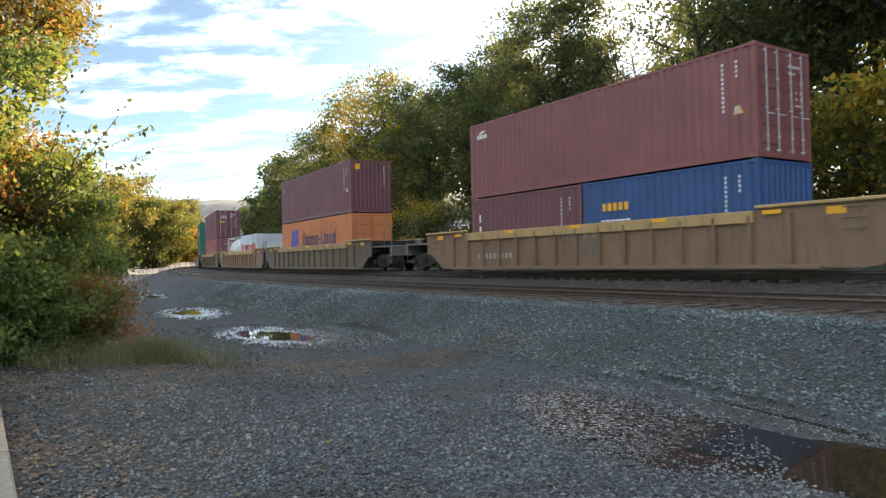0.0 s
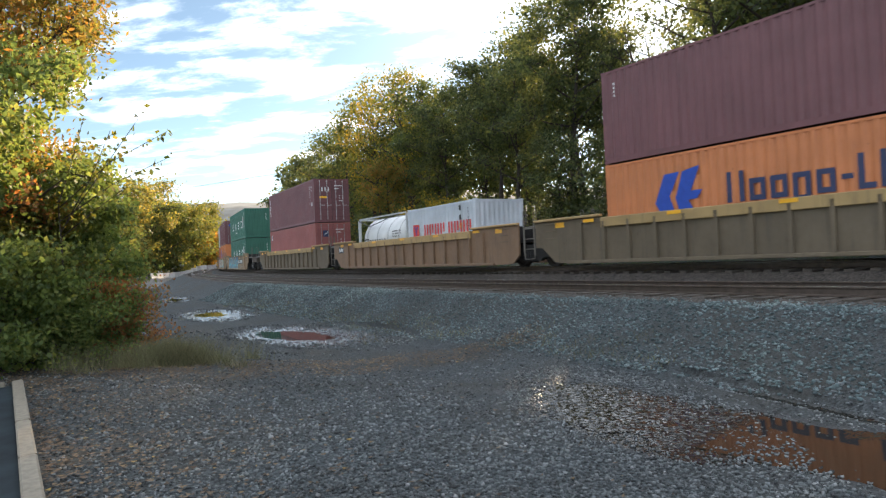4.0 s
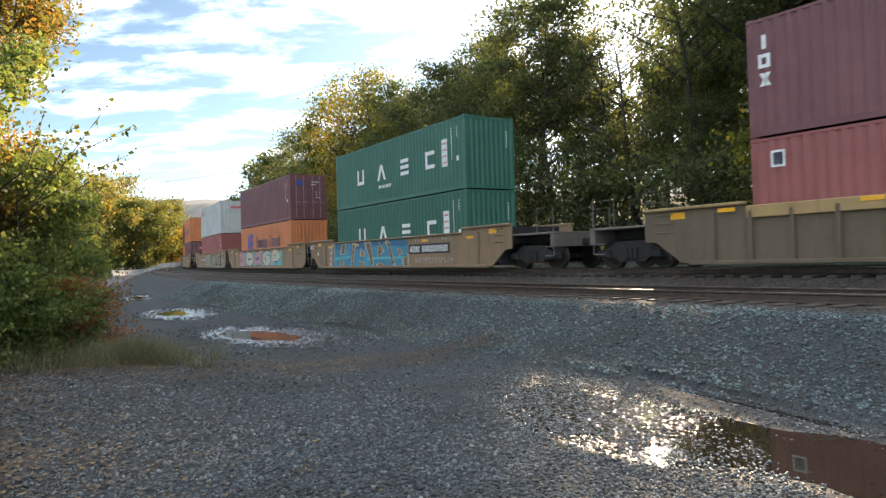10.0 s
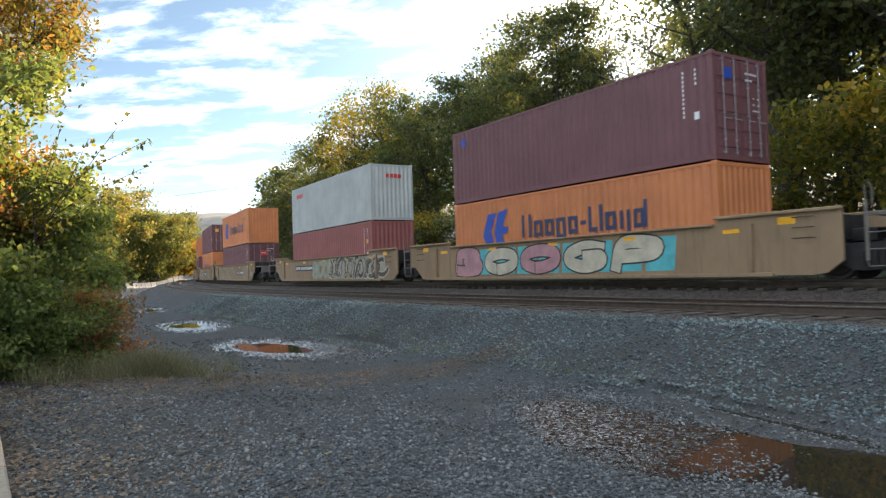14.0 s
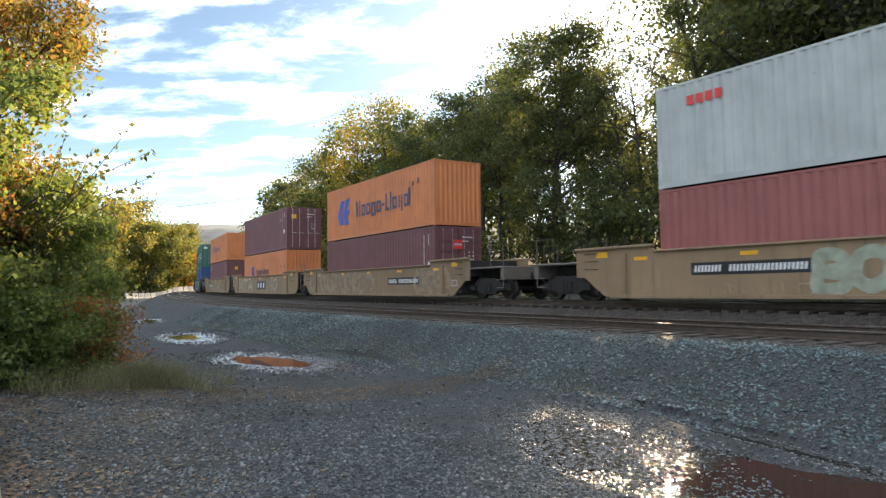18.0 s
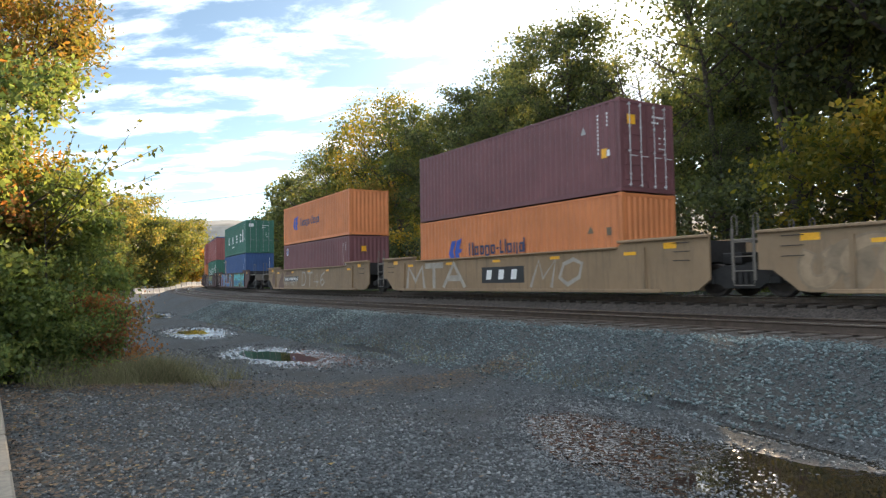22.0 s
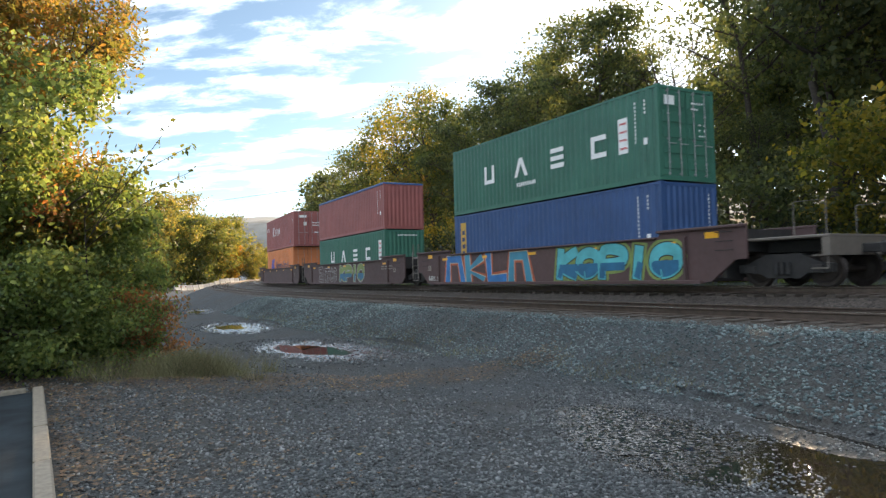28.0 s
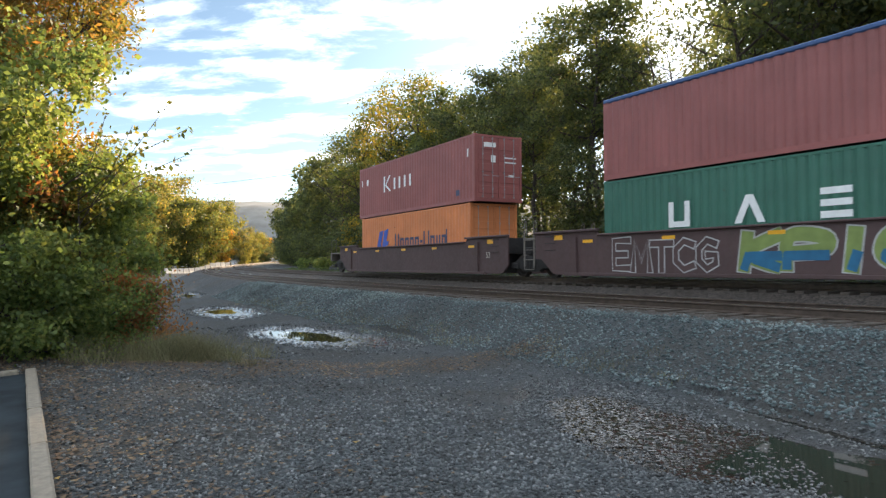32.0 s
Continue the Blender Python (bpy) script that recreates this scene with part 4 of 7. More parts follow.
def place_wood():
    rng = random.Random(77)
    first = {}

    def put(proto, s, v, k):
        p = on_track(s)
        psi = float(np.interp(s, SS, PSI))
        x, y = p.x + v * math.cos(psi), p.y + v * math.sin(psi)
        ob = proto
        if id(proto) in first:
            again(ob, x, y, k, rng.uniform(0, 6.28))
        else:
            first[id(proto)] = True
            plant(ob, x, y, k, rng.uniform(0, 6.28))

    D1, D2, GR, YE, OR, OP, BA, FA = WOOD
    # s along the line, v behind it, kind, scale
    front = [(16, 10, D1, 1.35), (12, 14, D2, 1.4), (9, 11, D1, 1.3), (6, 13, D2, 1.35), (3, 11, D1, 1.2), (0, 15, D1, 1.42), (-3, 12, D2, 1.22), (-6, 15, D1, 1.2), (-8, 12.5, D2, 1.12), (-12.5, 14, OP, 1.0),
             (-15.5, 12, OP, 0.98), (-18.5, 14, OP, 1.0), (-22, 12, D2, 0.92), (-25, 14, D1, 1.0), (-28.5, 12, D1, 0.84), (-32, 13, D2, 0.82), (-35.5, 14, GR, 0.84), (-38.5, 12, D1, 0.80), (-42, 13, GR, 0.98), (-46, 12, YE, 1.18),
             (-49, 13.5, D1, 0.9), (-53, 11.5, YE, 1.0), (-57, 12.5, GR, 1.1), (-61, 10.5, BA, 1.15), (-64, 12, GR, 1.0), (-69, 10.5, BA, 1.12), (-73, 11, D1, 0.92),
             (-79, 10, FA, 0.86), (-85, 11, D2, 0.82), (-91, 9.5, FA, 0.76), (-98, 10, FA, 0.76), (-105, 9, FA, 0.74), (-113, 9.5, FA, 0.72), (-122, 9, FA, 0.70), (-132, 9.5, FA, 0.72), (-143, 9, OR, 0.8), (-155, 9, YE, 0.7)]
    for s, v, pr, k in front:
        p, psi = on_track(s), float(np.interp(s, SS, PSI))
        x, y = p.x + v * math.cos(psi), p.y + v * math.sin(psi)
        off = x * math.cos(_az) - y * math.sin(_az)
        put(BA if pr is OP and -4.2 < off < 2.2 else pr, s, v, k * (0.95 if pr is OP and -4.2 < off < 1.6 else 1.0))
    for s in range(-150, 26, 6):
        pr = rng.choice([FA, FA, D2, GR]) if s > -46 else FA
        put(pr, s + rng.uniform(-2, 2), rng.uniform(20, 27), rng.uniform(0.9, 1.1) * (1.3 if s > -5 else 0.74 if s > -34 else 1.0 if s > -48 else 0.95))
    for s in range(-42, 26, 4):
        s1, v1 = s + rng.uniform(-1.5, 1.5), rng.uniform(29, 40)
        p, psi = on_track(s1), float(np.interp(s1, SS, PSI))
        x, y = p.x + v1 * math.cos(psi), p.y + v1 * math.sin(psi)
        # a lane stays open towards the sun
        if abs((x - 1.5) * math.cos(_az) - (y - 5) * math.sin(_az)) > 4.5:
            put(FA, s1, v1, rng.uniform(0.95, 1.05) * (1.45 if s > -3 else 0.86))
    for s in range(-150, 22, 5):
        put(BUSH[0], s + rng.uniform(-1.5, 1.5), rng.uniform(7.6, 9.5), rng.uniform(0.75, 1.1))
    for s in range(-30, 24, 8):
        put(BUSH[0], s + rng.uniform(-1.5, 1.5), rng.uniform(15, 19), rng.uniform(1.0, 1.4))
    for s in range(-64, 16, 4):
        put(BUSH[2], s + rng.uniform(-1, 1), rng.uniform(4.6, 6.0), rng.uniform(0.4, 0.62))
    put(tree(24, 9.6, 1.9, "yellow", "small bright yellow tree among dark trees on the bank", 90, 0.17, 0.45, 9, 6, 0.6, 0.6), -43.5, 8.8, 1.0)
    for s, v, k in ((-2.2, 8.2, 1.2), (1.2, 8.4, 1.3), (5, 8.5, 1.3), (-33, 8.5, 0.9), (-52, 8.5, 0.9)):
        put(BUSH[1], s, v, k)

    # the tall dark mass to the side of the lane
    for pr, x, y, k in ((D1, 22.5, 44.0, 1.45), (D2, 27.0, 41.0, 1.45), (OP, 21.0, 50.0, 1.3), (D2, 19.2, 37.0, 1.15), (D2, 13.4, 58.0, 0.98), (D2, 24.2, 62.0, 1.1)):
        again(pr, x, y, k, rng.uniform(0, 6.28))
    # low dense growth under the open lane
    for x, y, k in ((10.7, 34.6, 0.45), (8.1, 35.6, 0.44), (13.3, 33.4, 0.45), (5.6, 37.0, 0.44)):
        again(D1, x, y, k, rng.uniform(0, 6.28))


place_wood()

# the far side of the lot: yellowing trees by the bend
MID = [
    tree(31, 14, 4.8, "olive", "yellowing broadleaf tree at the edge of the lot", 80, 0.36, 0.03, 14, 6, 0.40, 1.4),
    tree(32, 13, 4.6, "bend", "green and gold tree by the bend in the line", 80, 0.36, 0.03, 14, 6, 0.40, 1.4),
    tree(33, 10, 3.8, "orange", "orange-tinted tree by the bend in the line", 55, 0.34, 0.04, 13, 6, 0.45, 1.2),
]


def place_mid():
    rng = random.Random(9)
    used = set()
    spots = [(-50, 96, 1, 0.95), (-72, 158, 0, 1.6), (-54, 92, 1, 0.9), (-67, 172, 0, 1.35), (-58, 98, 0, 1.0), (-76, 163, 1, 1.5), (-70, 182, 0, 1.5), (-64, 112, 1, 1.0),
             (-68, 140, 0, 1.45), (-65, 152, 1, 1.4), (-63, 160, 0, 1.2), (-64, 170, 2, 0.95), (-61, 178, 0, 0.7), (-62, 188, 1, 0.55), (-64, 200, 0, 0.72), (-66, 214, 2, 0.72),
             (-64, 230, 0, 0.75), (-62, 246, 1, 0.75), (-58, 262, 0, 0.8), (-54, 275, 2, 0.85), (-48, 288, 0, 0.9), (-42, 300, 2, 0.9), (-78, 180, 1, 1.3), (-78, 205, 0, 1.0), (-75, 235, 1, 0.9)]
    for x, y, i, k in spots:
        if i in used:
            again(MID[i], x, y, k * rng.uniform(0.9, 1.08), rng.uniform(0, 6.28))
        else:
            used.add(i)
            plant(MID[i], x, y, k, rng.uniform(0, 6.28))


place_mid()

# low growth closing the foot of the far trees
for k in range(16):
    bx, by = -66 + 1.5 * k + 0.8 * math.sin(k * 2.3), 176 + 7.5 * k
    again(BUSH[0], bx, by, 1.25 + 0.25 * math.sin(k * 1.7), k * 1.1)

# the thicket beside the lot
TALL = tree(41, 9.8, 3.3, "yellow", "tall gold and orange autumn tree beside the gravel lot", 215, 0.12, 0.30, 18, 14, 0.45, 0.52, slim=0.22)
plant(TALL, -10.9, 13.8, 1.06, 0.4)
again(TALL, -12.7, 15.4, 1.1, 2.6)
# growth further back, seen through the gaps; its leaf colour carries the sunlight
BACK = tree(52, 7.5, 3.0, "sun_lime", "yellow-green tree behind the thicket, sunlight painted into its leaves", 80, 0.19, 0.08, 13, 7, 0.45, 0.9)
plant(BACK, -18.5, 21.5, 1.0, 0.6)
for bx, by, bk in ((-22.5, 27.0, 1.1), (-16.2, 24.5, 0.8), (-25.0, 22.0, 1.15), (-20.5, 33.0, 1.0)):
    again(BACK, bx, by, bk, bx)
plant(tree(42, 5.6, 2.9, "green", "bright green maple beside the gravel lot", 135, 0.105, 0.12, 14, 13, 0.5, 0.46), -9.75, 12.9, 1.05, 1.0)
plant(tree(43, 4.2, 1.3, "red", "red-tinged sumac bush in front of the maple", 26, 0.10, 0.62, 9, 7, 0.25, 0.24, "shrub"), -9.1, 13.0, 1.0, 2.0)
plant(tree(44, 4.4, 2.0, "green", "green and yellow shrub at the edge of the thicket", 70, 0.11, 0.06, 12, 11, 0.5, 0.42, "shrub"), -10.6, 14.3, 1.0, 0.3)
plant(tree(51, 4.6, 1.35, "green", "young green maple with yellow edges at the end of the thicket", 190, 0.10, 0.06, 14, 8, 0.45, 0.45), -8.75, 15.3, 1.0, 0.7)
plant(tree(49, 3.6, 1.7, "olive", "green and yellow shrub at the edge of the thicket", 170, 0.10, 0.10, 11, 8, 0.5, 0.45, "shrub"), -9.1, 13.7, 0.9, 1.3)
plant(tree(45, 2.5, 1.6, "green", "dark green low shrub at the foot of the thicket", 160, 0.085, 0.04, 12, 7, 0.35, 0.5, "shrub"), -8.5, 12.6, 1.0, 0.8)
plant(tree(46, 2.4, 1.7, "green", "dark green low shrub with a few yellow leaves", 150, 0.085, 0.04, 12, 7, 0.35, 0.5, "shrub"), -10.2, 11.7, 1.0, 2.8)
plant(tree(50, 2.2, 1.4, "green", "dark shrub beside the gravel", 200, 0.085, 0.04, 12, 7, 0.35, 0.45, "shrub"), -7.75, 13.4, 0.75, 3.8)
plant(tree(47, 1.7, 1.0, "red", "reddish-brown shrub at the edge of the gravel", 90, 0.07, 0.04, 10, 7, 0.6, 0.36, "shrub"), -7.2, 14.0, 0.95, 1.8)


def sapling(x, y, base, reach, label):
    """Long bending twigs with a few leaves strung along them."""
    rng = np.random.RandomState(91)
    t = tagged(new("sapling"), label, "sapling")
    z = ground_z(x, y)
    cs = []
    stem = part("stem", Geo().tube([(0, 0, -0.2), (0.02, 0, 1.4), (0.05, 0.05, base)], [0.028, 0.022, 0.014], 6), M_BARK, t)
    for (ex, ey, ez), n in reach:
        p0 = Vector((0.04, 0.04, base * rng.uniform(0.75, 1.0)))
        e = Vector((ex - x, ey - y, ez - z))
        mid = p0.lerp(e, 0.5) + Vector((rng.uniform(-0.1, 0.1), 0.05, rng.uniform(-0.1, 0.28)))
        pts = [p0.lerp(mid, f * 2) if f < 0.5 else mid.lerp(e, f * 2 - 1) for f in (0, 0.25, 0.5, 0.75, 1.0)]
        part("twig", Geo().tube(pts, [0.012, 0.010, 0.008, 0.006, 0.004], 5), M_BARK, stem)
        for k in range(n):
            f = 0.35 + 0.65 * k / max(1, n - 1)
            q = pts[min(3, int(f * 4))].lerp(pts[min(3, int(f * 4)) + 1], f * 4 - min(3, int(f * 4)))
            cs.append((q.x + rng.normal(0, 0.04), q.y, q.z - 0.03 + rng.normal(0, 0.03)))
        for k in range(1):
            cs.append((e.x + rng.normal(0, 0.05), e.y, e.z + rng.normal(0, 0.05)))
    v, f = leaf_cloud(cs, [0.10] * len(cs), 2, 0.115, rng, 0.8)
    part("leaves", fast_mesh("leaves", v, f), M_LEAF["olive"], t)
    t.matrix_basis = Matrix.Translation((x, y, z))


sapling(-8.1, 13.6, 3.4, [((-5.78, 13.1, 5.58), 13), ((-5.45, 13.1, 5.05), 13), ((-5.55, 13.2, 4.55), 13), ((-6.6, 13.2, 5.2), 9), ((-6.2, 13.2, 4.2), 9), ((-7.1, 13.2, 5.5), 8)], "slender sapling with a few yellowing leaves on long arching twigs")


# dry grass: thin blades
def blades(name, spots, h, n, label, spread=0.25, material=M_GRASS):
    rng = np.random.RandomState(hash(len(spots)) % 1000 + 3)
    c = np.repeat(np.array(spots, dtype=float), n, 0)
    m = len(c)
    c[:, 0] += rng.normal(0, spread, m)
    c[:, 1] += rng.normal(0, spread, m)
    z = height(c[:, 0], c[:, 1])
    hh = h * rng.uniform(0.15, 1.0, m) ** 1.5 * 1.3
    a = rng.uniform(0, 6.283, m)
    lean = rng.normal(0, 0.55, (m, 2)) * hh[:, None]
    w = 0.003 + 0.004 * rng.uniform(0, 1, m)
    b0 = np.stack([c[:, 0] - np.cos(a) * w, c[:, 1] - np.sin(a) * w, z - 0.02], 1)
    b1 = np.stack([c[:, 0] + np.cos(a) * w, c[:, 1] + np.sin(a) * w, z - 0.02], 1)
    tp = np.stack([c[:, 0] + lean[:, 0], c[:, 1] + lean[:, 1], z + hh], 1)
    v = np.stack([b0, b1, tp], 1).reshape(-1, 3)
    tagged(part(name, fast_mesh(name, v, np.arange(3 * m).reshape(-1, 3)), material), label, "grass", kind="stuff")


def along(s0, s1, step, v, jit, seed):
    r = random.Random(seed)
    out = []
    s = s0
    while s < s1:
        p, psi = on_track(s), float(np.interp(s, SS, PSI))
        vv = v + r.gauss(0, jit)
        if r.random() > 0.25:
            out.append((p.x + vv * math.cos(psi), p.y + vv * math.sin(psi)))
        s += step
    return out


blades("dry_grass", along(-26, 1.5, 0.22, -8.25, 0.22, 5), 0.11, 42, "thin strip of dry grass along the foot of the ballast", 0.14)
blades("green_grass", along(-66, 12, 0.16, 3.0, 0.45, 6), 0.26, 46, "short green grass on the verge beyond the far track", 0.2, M_TURF)
rg = random.Random(8)
blades("tall_grass", [(-6.6 + rg.gauss(0, 0.6), 13.3 + rg.gauss(0, 0.45)) for _ in range(60)] + [(-5.9 + rg.gauss(0, 0.5), 14.0 + rg.gauss(0, 0.6)) for _ in range(30)], 0.46, 130, "tall dry grass at the foot of the thicket", 0.16)



def fallen_leaves():
    """Dry leaves and crumbs of earth, thick under the thicket and thinning out over the stone."""
    rng = np.random.RandomState(61)
    n = 70000
    x, y = rng.uniform(-13, 1.5, n), rng.uniform(4.0, 15.5, n)
    thick, side, foot = litter(x, y)
    ok = ((side > -0.02) | (y > 10.6)) & (rng.uniform(size=n) < thick + 0.006) & (y < foot + 1.0)
    x, y = x[ok], y[ok]
    m = len(x)
    z = height(x, y)
    a, size = rng.uniform(0, 6.283, m), rng.uniform(0.014, 0.042, m)
    curl = rng.uniform(0.0, 0.6, m) * size
    c, sn = np.cos(a) * size, np.sin(a) * size
    p = np.stack([x, y, z + 0.014 + rng.uniform(0, 0.02, m)], 1)
    v = np.stack([p + np.stack([-c, -sn, curl], 1), p + np.stack([sn * 0.55, -c * 0.55, 0 * c], 1), p + np.stack([c, sn, curl * 0.8], 1), p + np.stack([-sn * 0.55, c * 0.55, 0 * c], 1)], 1)
    tagged(part("fallen_leaves", fast_mesh("fallen_leaves", v.reshape(-1, 3), np.arange(4 * m).reshape(-1, 4)), M_LITTER), "dry brown leaves fallen on the gravel", "leaves", kind="stuff")


fallen_leaves()

# ---- containers ----
SHARE = {}


def shared(key, make):
    if key not in SHARE:
        SHARE[key] = make()
    return SHARE[key]


def corrugated(a0, a1, z0, z1, depth, pitch=0.278):
    """A trapezoid-ribbed sheet in x, z, ribs upright, its outer face at y = 0."""
    n = max(1, round((a1 - a0) / pitch))
    p = (a1 - a0) / n
    xs = []
    for k in range(n):
        for f, d in ((0.0, 0.0), (0.26, 0.0), (0.5, depth), (0.76, depth)):
            xs.append((a0 + (k + f) * p, d))
    xs.append((a1, 0.0))
    g = Geo()
    vs = [(x, d, z) for x, d in xs for z in (z0, z1)]
    g.add(vs, [(2 * i, 2 * i + 2, 2 * i + 3, 2 * i + 1) for i in range(len(xs) - 1)])
    return g


def frame_mesh(L, H):
    g, h, w = Geo(), L / 2, 1.219
    for sx in (-1, 1):
        for sy in (-1, 1):
            g.box(min(sx * h, sx * (h - 0.16)), max(sx * h, sx * (h - 0.16)), min(sy * w, sy * (w - 0.13)), max(sy * w, sy * (w - 0.13)), 0.118, H - 0.118, 0.012)
    for sy in (-1, 1):
        y0, y1 = sorted((sy * (w - 0.004), sy * (w - 0.07)))
        g.box(-h + 0.16, h - 0.16, y0, y1, 0.02, 0.17)
        g.box(-h + 0.16, h - 0.16, y0, y1, H - 0.09, H - 0.02)
    for sx in (-1, 1):
        x0, x1 = sorted((sx * (h - 0.004), sx * (h - 0.10)))
        g.box(x0, x1, -w + 0.13, w - 0.13, 0.02, 0.16)
        g.box(x0, x1, -w + 0.13, w - 0.13, H - 0.12, H - 0.02)
    return g.mesh("frame")


def door_mesh(H):
    g = Geo()
    g.box(-0.03, 0.02, -0.535, 0.535, 0.0, H)
    for k in range(5):
        z = 0.12 + k * (H - 0.24) / 5
        g.box(0.018, 0.05, -0.47, 0.47, z + 0.07, z + (H - 0.24) / 5 - 0.07, 0.012)
    return g.mesh("door")


def rod_mesh(H):
    g = Geo().tube([(0.075, 0, -0.05), (0.075, 0, H + 0.05)], 0.014, 6)
    for z in (0.02, 0.35, H * 0.42, H * 0.72, H - 0.02):
        g.box(0.02, 0.095, -0.026, 0.026, z - 0.022, z + 0.022)
    g.box(0.07, 0.095, -0.02, 0.30, H * 0.36, H * 0.36 + 0.024)
    return g.mesh("lock_rod")


def decal(quads):
    """Flat paint shapes, each a polygon in two coordinates."""
    g = Geo()
    for q in quads:
        g.add([(a, 0, b) for a, b in q], [tuple(range(len(q)))])
    return g


def rect(a, b, w, h, lean=0.0):
    return [(a, b), (a + w, b), (a + w + lean * h, b + h), (a + lean * h, b + h)]


def ring(a, b, w, h, t, lean=0.0):
    """A plain open rectangle: one outline of twelve corners, with a hair-thin slit."""
    def at(x, z):
        return (a + x + lean * z, b + z)
    return [at(0, 0), at(w, 0), at(w, h), at(0, h), at(0, 0.002), at(t, t), at(t, h - t), at(w - t, h - t), at(w - t, t), at(t, t * 0.999)]


def letters(a, b, w, h, n, gap, lean=0.0):
    """A row of plain upright bars, where a painted word stands."""
    if h < 0.27:
        return [rect(a + k * (w + gap) + w * 0.06, b, w * 0.88, h, lean) for k in range(n)]
    return [rect(a + k * (w + gap) + w * 0.12, b, w * 0.5, h, lean) for k in range(n)]


def small_print(a, b, w, rows, dz, h=0.07, seed=0):
    r = random.Random(seed)
    return [rect(a + i * 0.11, b - k * dz, 0.075, h) for k in range(rows) for i in range(int(w / 0.11)) if r.random() > 0.15]


def column(a, b, n, step=0.12, w=0.05, h=0.075):
    return [rect(a, b - k * step, w, h) for k in range(n)]


SIDE = Matrix.Translation((0, -1.2225, 0))


def container(label, colour, L=12.192, H=2.896, doors=True, rods=None):
    """A dry freight container; the near side is -y, the leading end +x. Origin at the middle of its base."""
    c = tagged(new("shipping_container"), label, "container", "containers on the train")
    m = BOX[colour]
    h = L / 2
    key = (round(L, 2), round(H, 2))
    part("frame", shared(("frame", key), lambda: frame_mesh(L, H)), m, c)
    sp = shared(("side", key), lambda: corrugated(-h + 0.16, h - 0.16, 0.17, H - 0.09, 0.036).mesh("side_wall"))
    part("side_wall", sp, m, c, at=Matrix.Translation((0, -1.214, 0)))
    part("side_wall", sp, m, c, at=Matrix.Translation((0, 1.214, 0)) @ Matrix.Rotation(math.pi, 4, "Z"))
    part("roof", shared(("roof", key), lambda: Geo().box(-h + 0.1, h - 0.1, -1.15, 1.15, H - 0.05, H - 0.015).mesh("roof")), m, c)
    part("floor", shared(("floor", key), lambda: Geo().box(-h + 0.1, h - 0.1, -1.15, 1.15, 0.05, 0.16).mesh("floor")), M_BLACK, c)
    ew = shared(("end", key[1]), lambda: corrugated(-1.089, 1.089, 0.16, H - 0.12, 0.028, 0.25).mesh("end_wall"))
    cast = shared("casting", lambda: Geo().box(-0.089, 0.089, -0.081, 0.081, 0, 0.118, 0.012).mesh("corner_casting"))
    for sx in (-1, 1):
        for sy in (-1, 1):
            for z in (0, H - 0.118):
                part("corner_casting", cast, m, c, at=Matrix.Translation((sx * (h - 0.086), sy * (1.219 - 0.078), z)))
    lead, trail = (h, -h) if doors else (-h, h)
    turn = Matrix.Identity(4) if doors else Matrix.Rotation(math.pi, 4, "Z")
    # blank end
    face = Matrix.Translation((-h + 0.01, 0, 0)) @ Matrix.Rotation(-math.pi / 2, 4, "Z")
    part("end_wall", ew, m, c, at=turn @ face)
    dm = shared(("door", key[1]), lambda: door_mesh(H - 0.30))
    rm = shared(("rod", key[1]), lambda: rod_mesh(H - 0.36))
    for sy in (-1, 1):
        d = part("door", dm, m, c, "corrugated steel cargo door with lock rods", at=turn @ Matrix.Translation((h - 0.045, sy * 0.548, 0.17)))
        for k in (-0.27, 0.22):
            part("lock_rod", rm, rods or M_ROD, d, "white lock rod" if rods else "grey galvanised lock rod", at=Matrix.Translation((0, k, 0.03)))
    part("door_gasket", shared(("gasket", key[1]), lambda: Geo().box(-0.02, 0.0, -1.08, 1.08, 0.165, H - 0.12).mesh("door_gasket")), M_GASKET, c, at=turn @ Matrix.Translation((h - 0.062, 0, 0)))
    c["half"] = h
    return c


def shapes(quads):
    """Large shapes singly, the small print together."""
    big, small = [], []
    for q in quads:
        xs, zs = [p[0] for p in q], [p[1] for p in q]
        (big if (max(xs) - min(xs)) * (max(zs) - min(zs)) > 0.035 else small).append(q)
    return [[q] for q in big] + ([small] if small else [])


def paint_on(c, quads, material, label, at, name="marking"):
    for group in shapes(quads):
        ob = part(name if len(group) == 1 else "small_print", decal(group), material, c, label, at=at)
        if len(group) > 1:
            ob["kind"] = "stuff"


def mark(c, quads, material, name="marking", label=""):
    paint_on(c, quads, material, label, SIDE, name)


def mark_end(c, quads, material, label=""):
    """Paint on the leading end; coordinates run across (towards the far side) and up."""
    paint_on(c, quads, material, label, Matrix.Translation((c["half"] + 0.012, 0, 0)) @ Matrix.Rotation(math.pi / 2, 4, "Z"))


def id_marks(c, H, colour, seed=1):
    """Upright number columns near the leading edge, kept as bars."""
    h = c["half"]
    mark(c, column(h - 0.95, H - 0.45, 11), colour)
    mark(c, column(h - 0.55, H - 0.45, 4) + [rect(h - 0.60, H - 1.75, 0.16, 0.2)], colour)


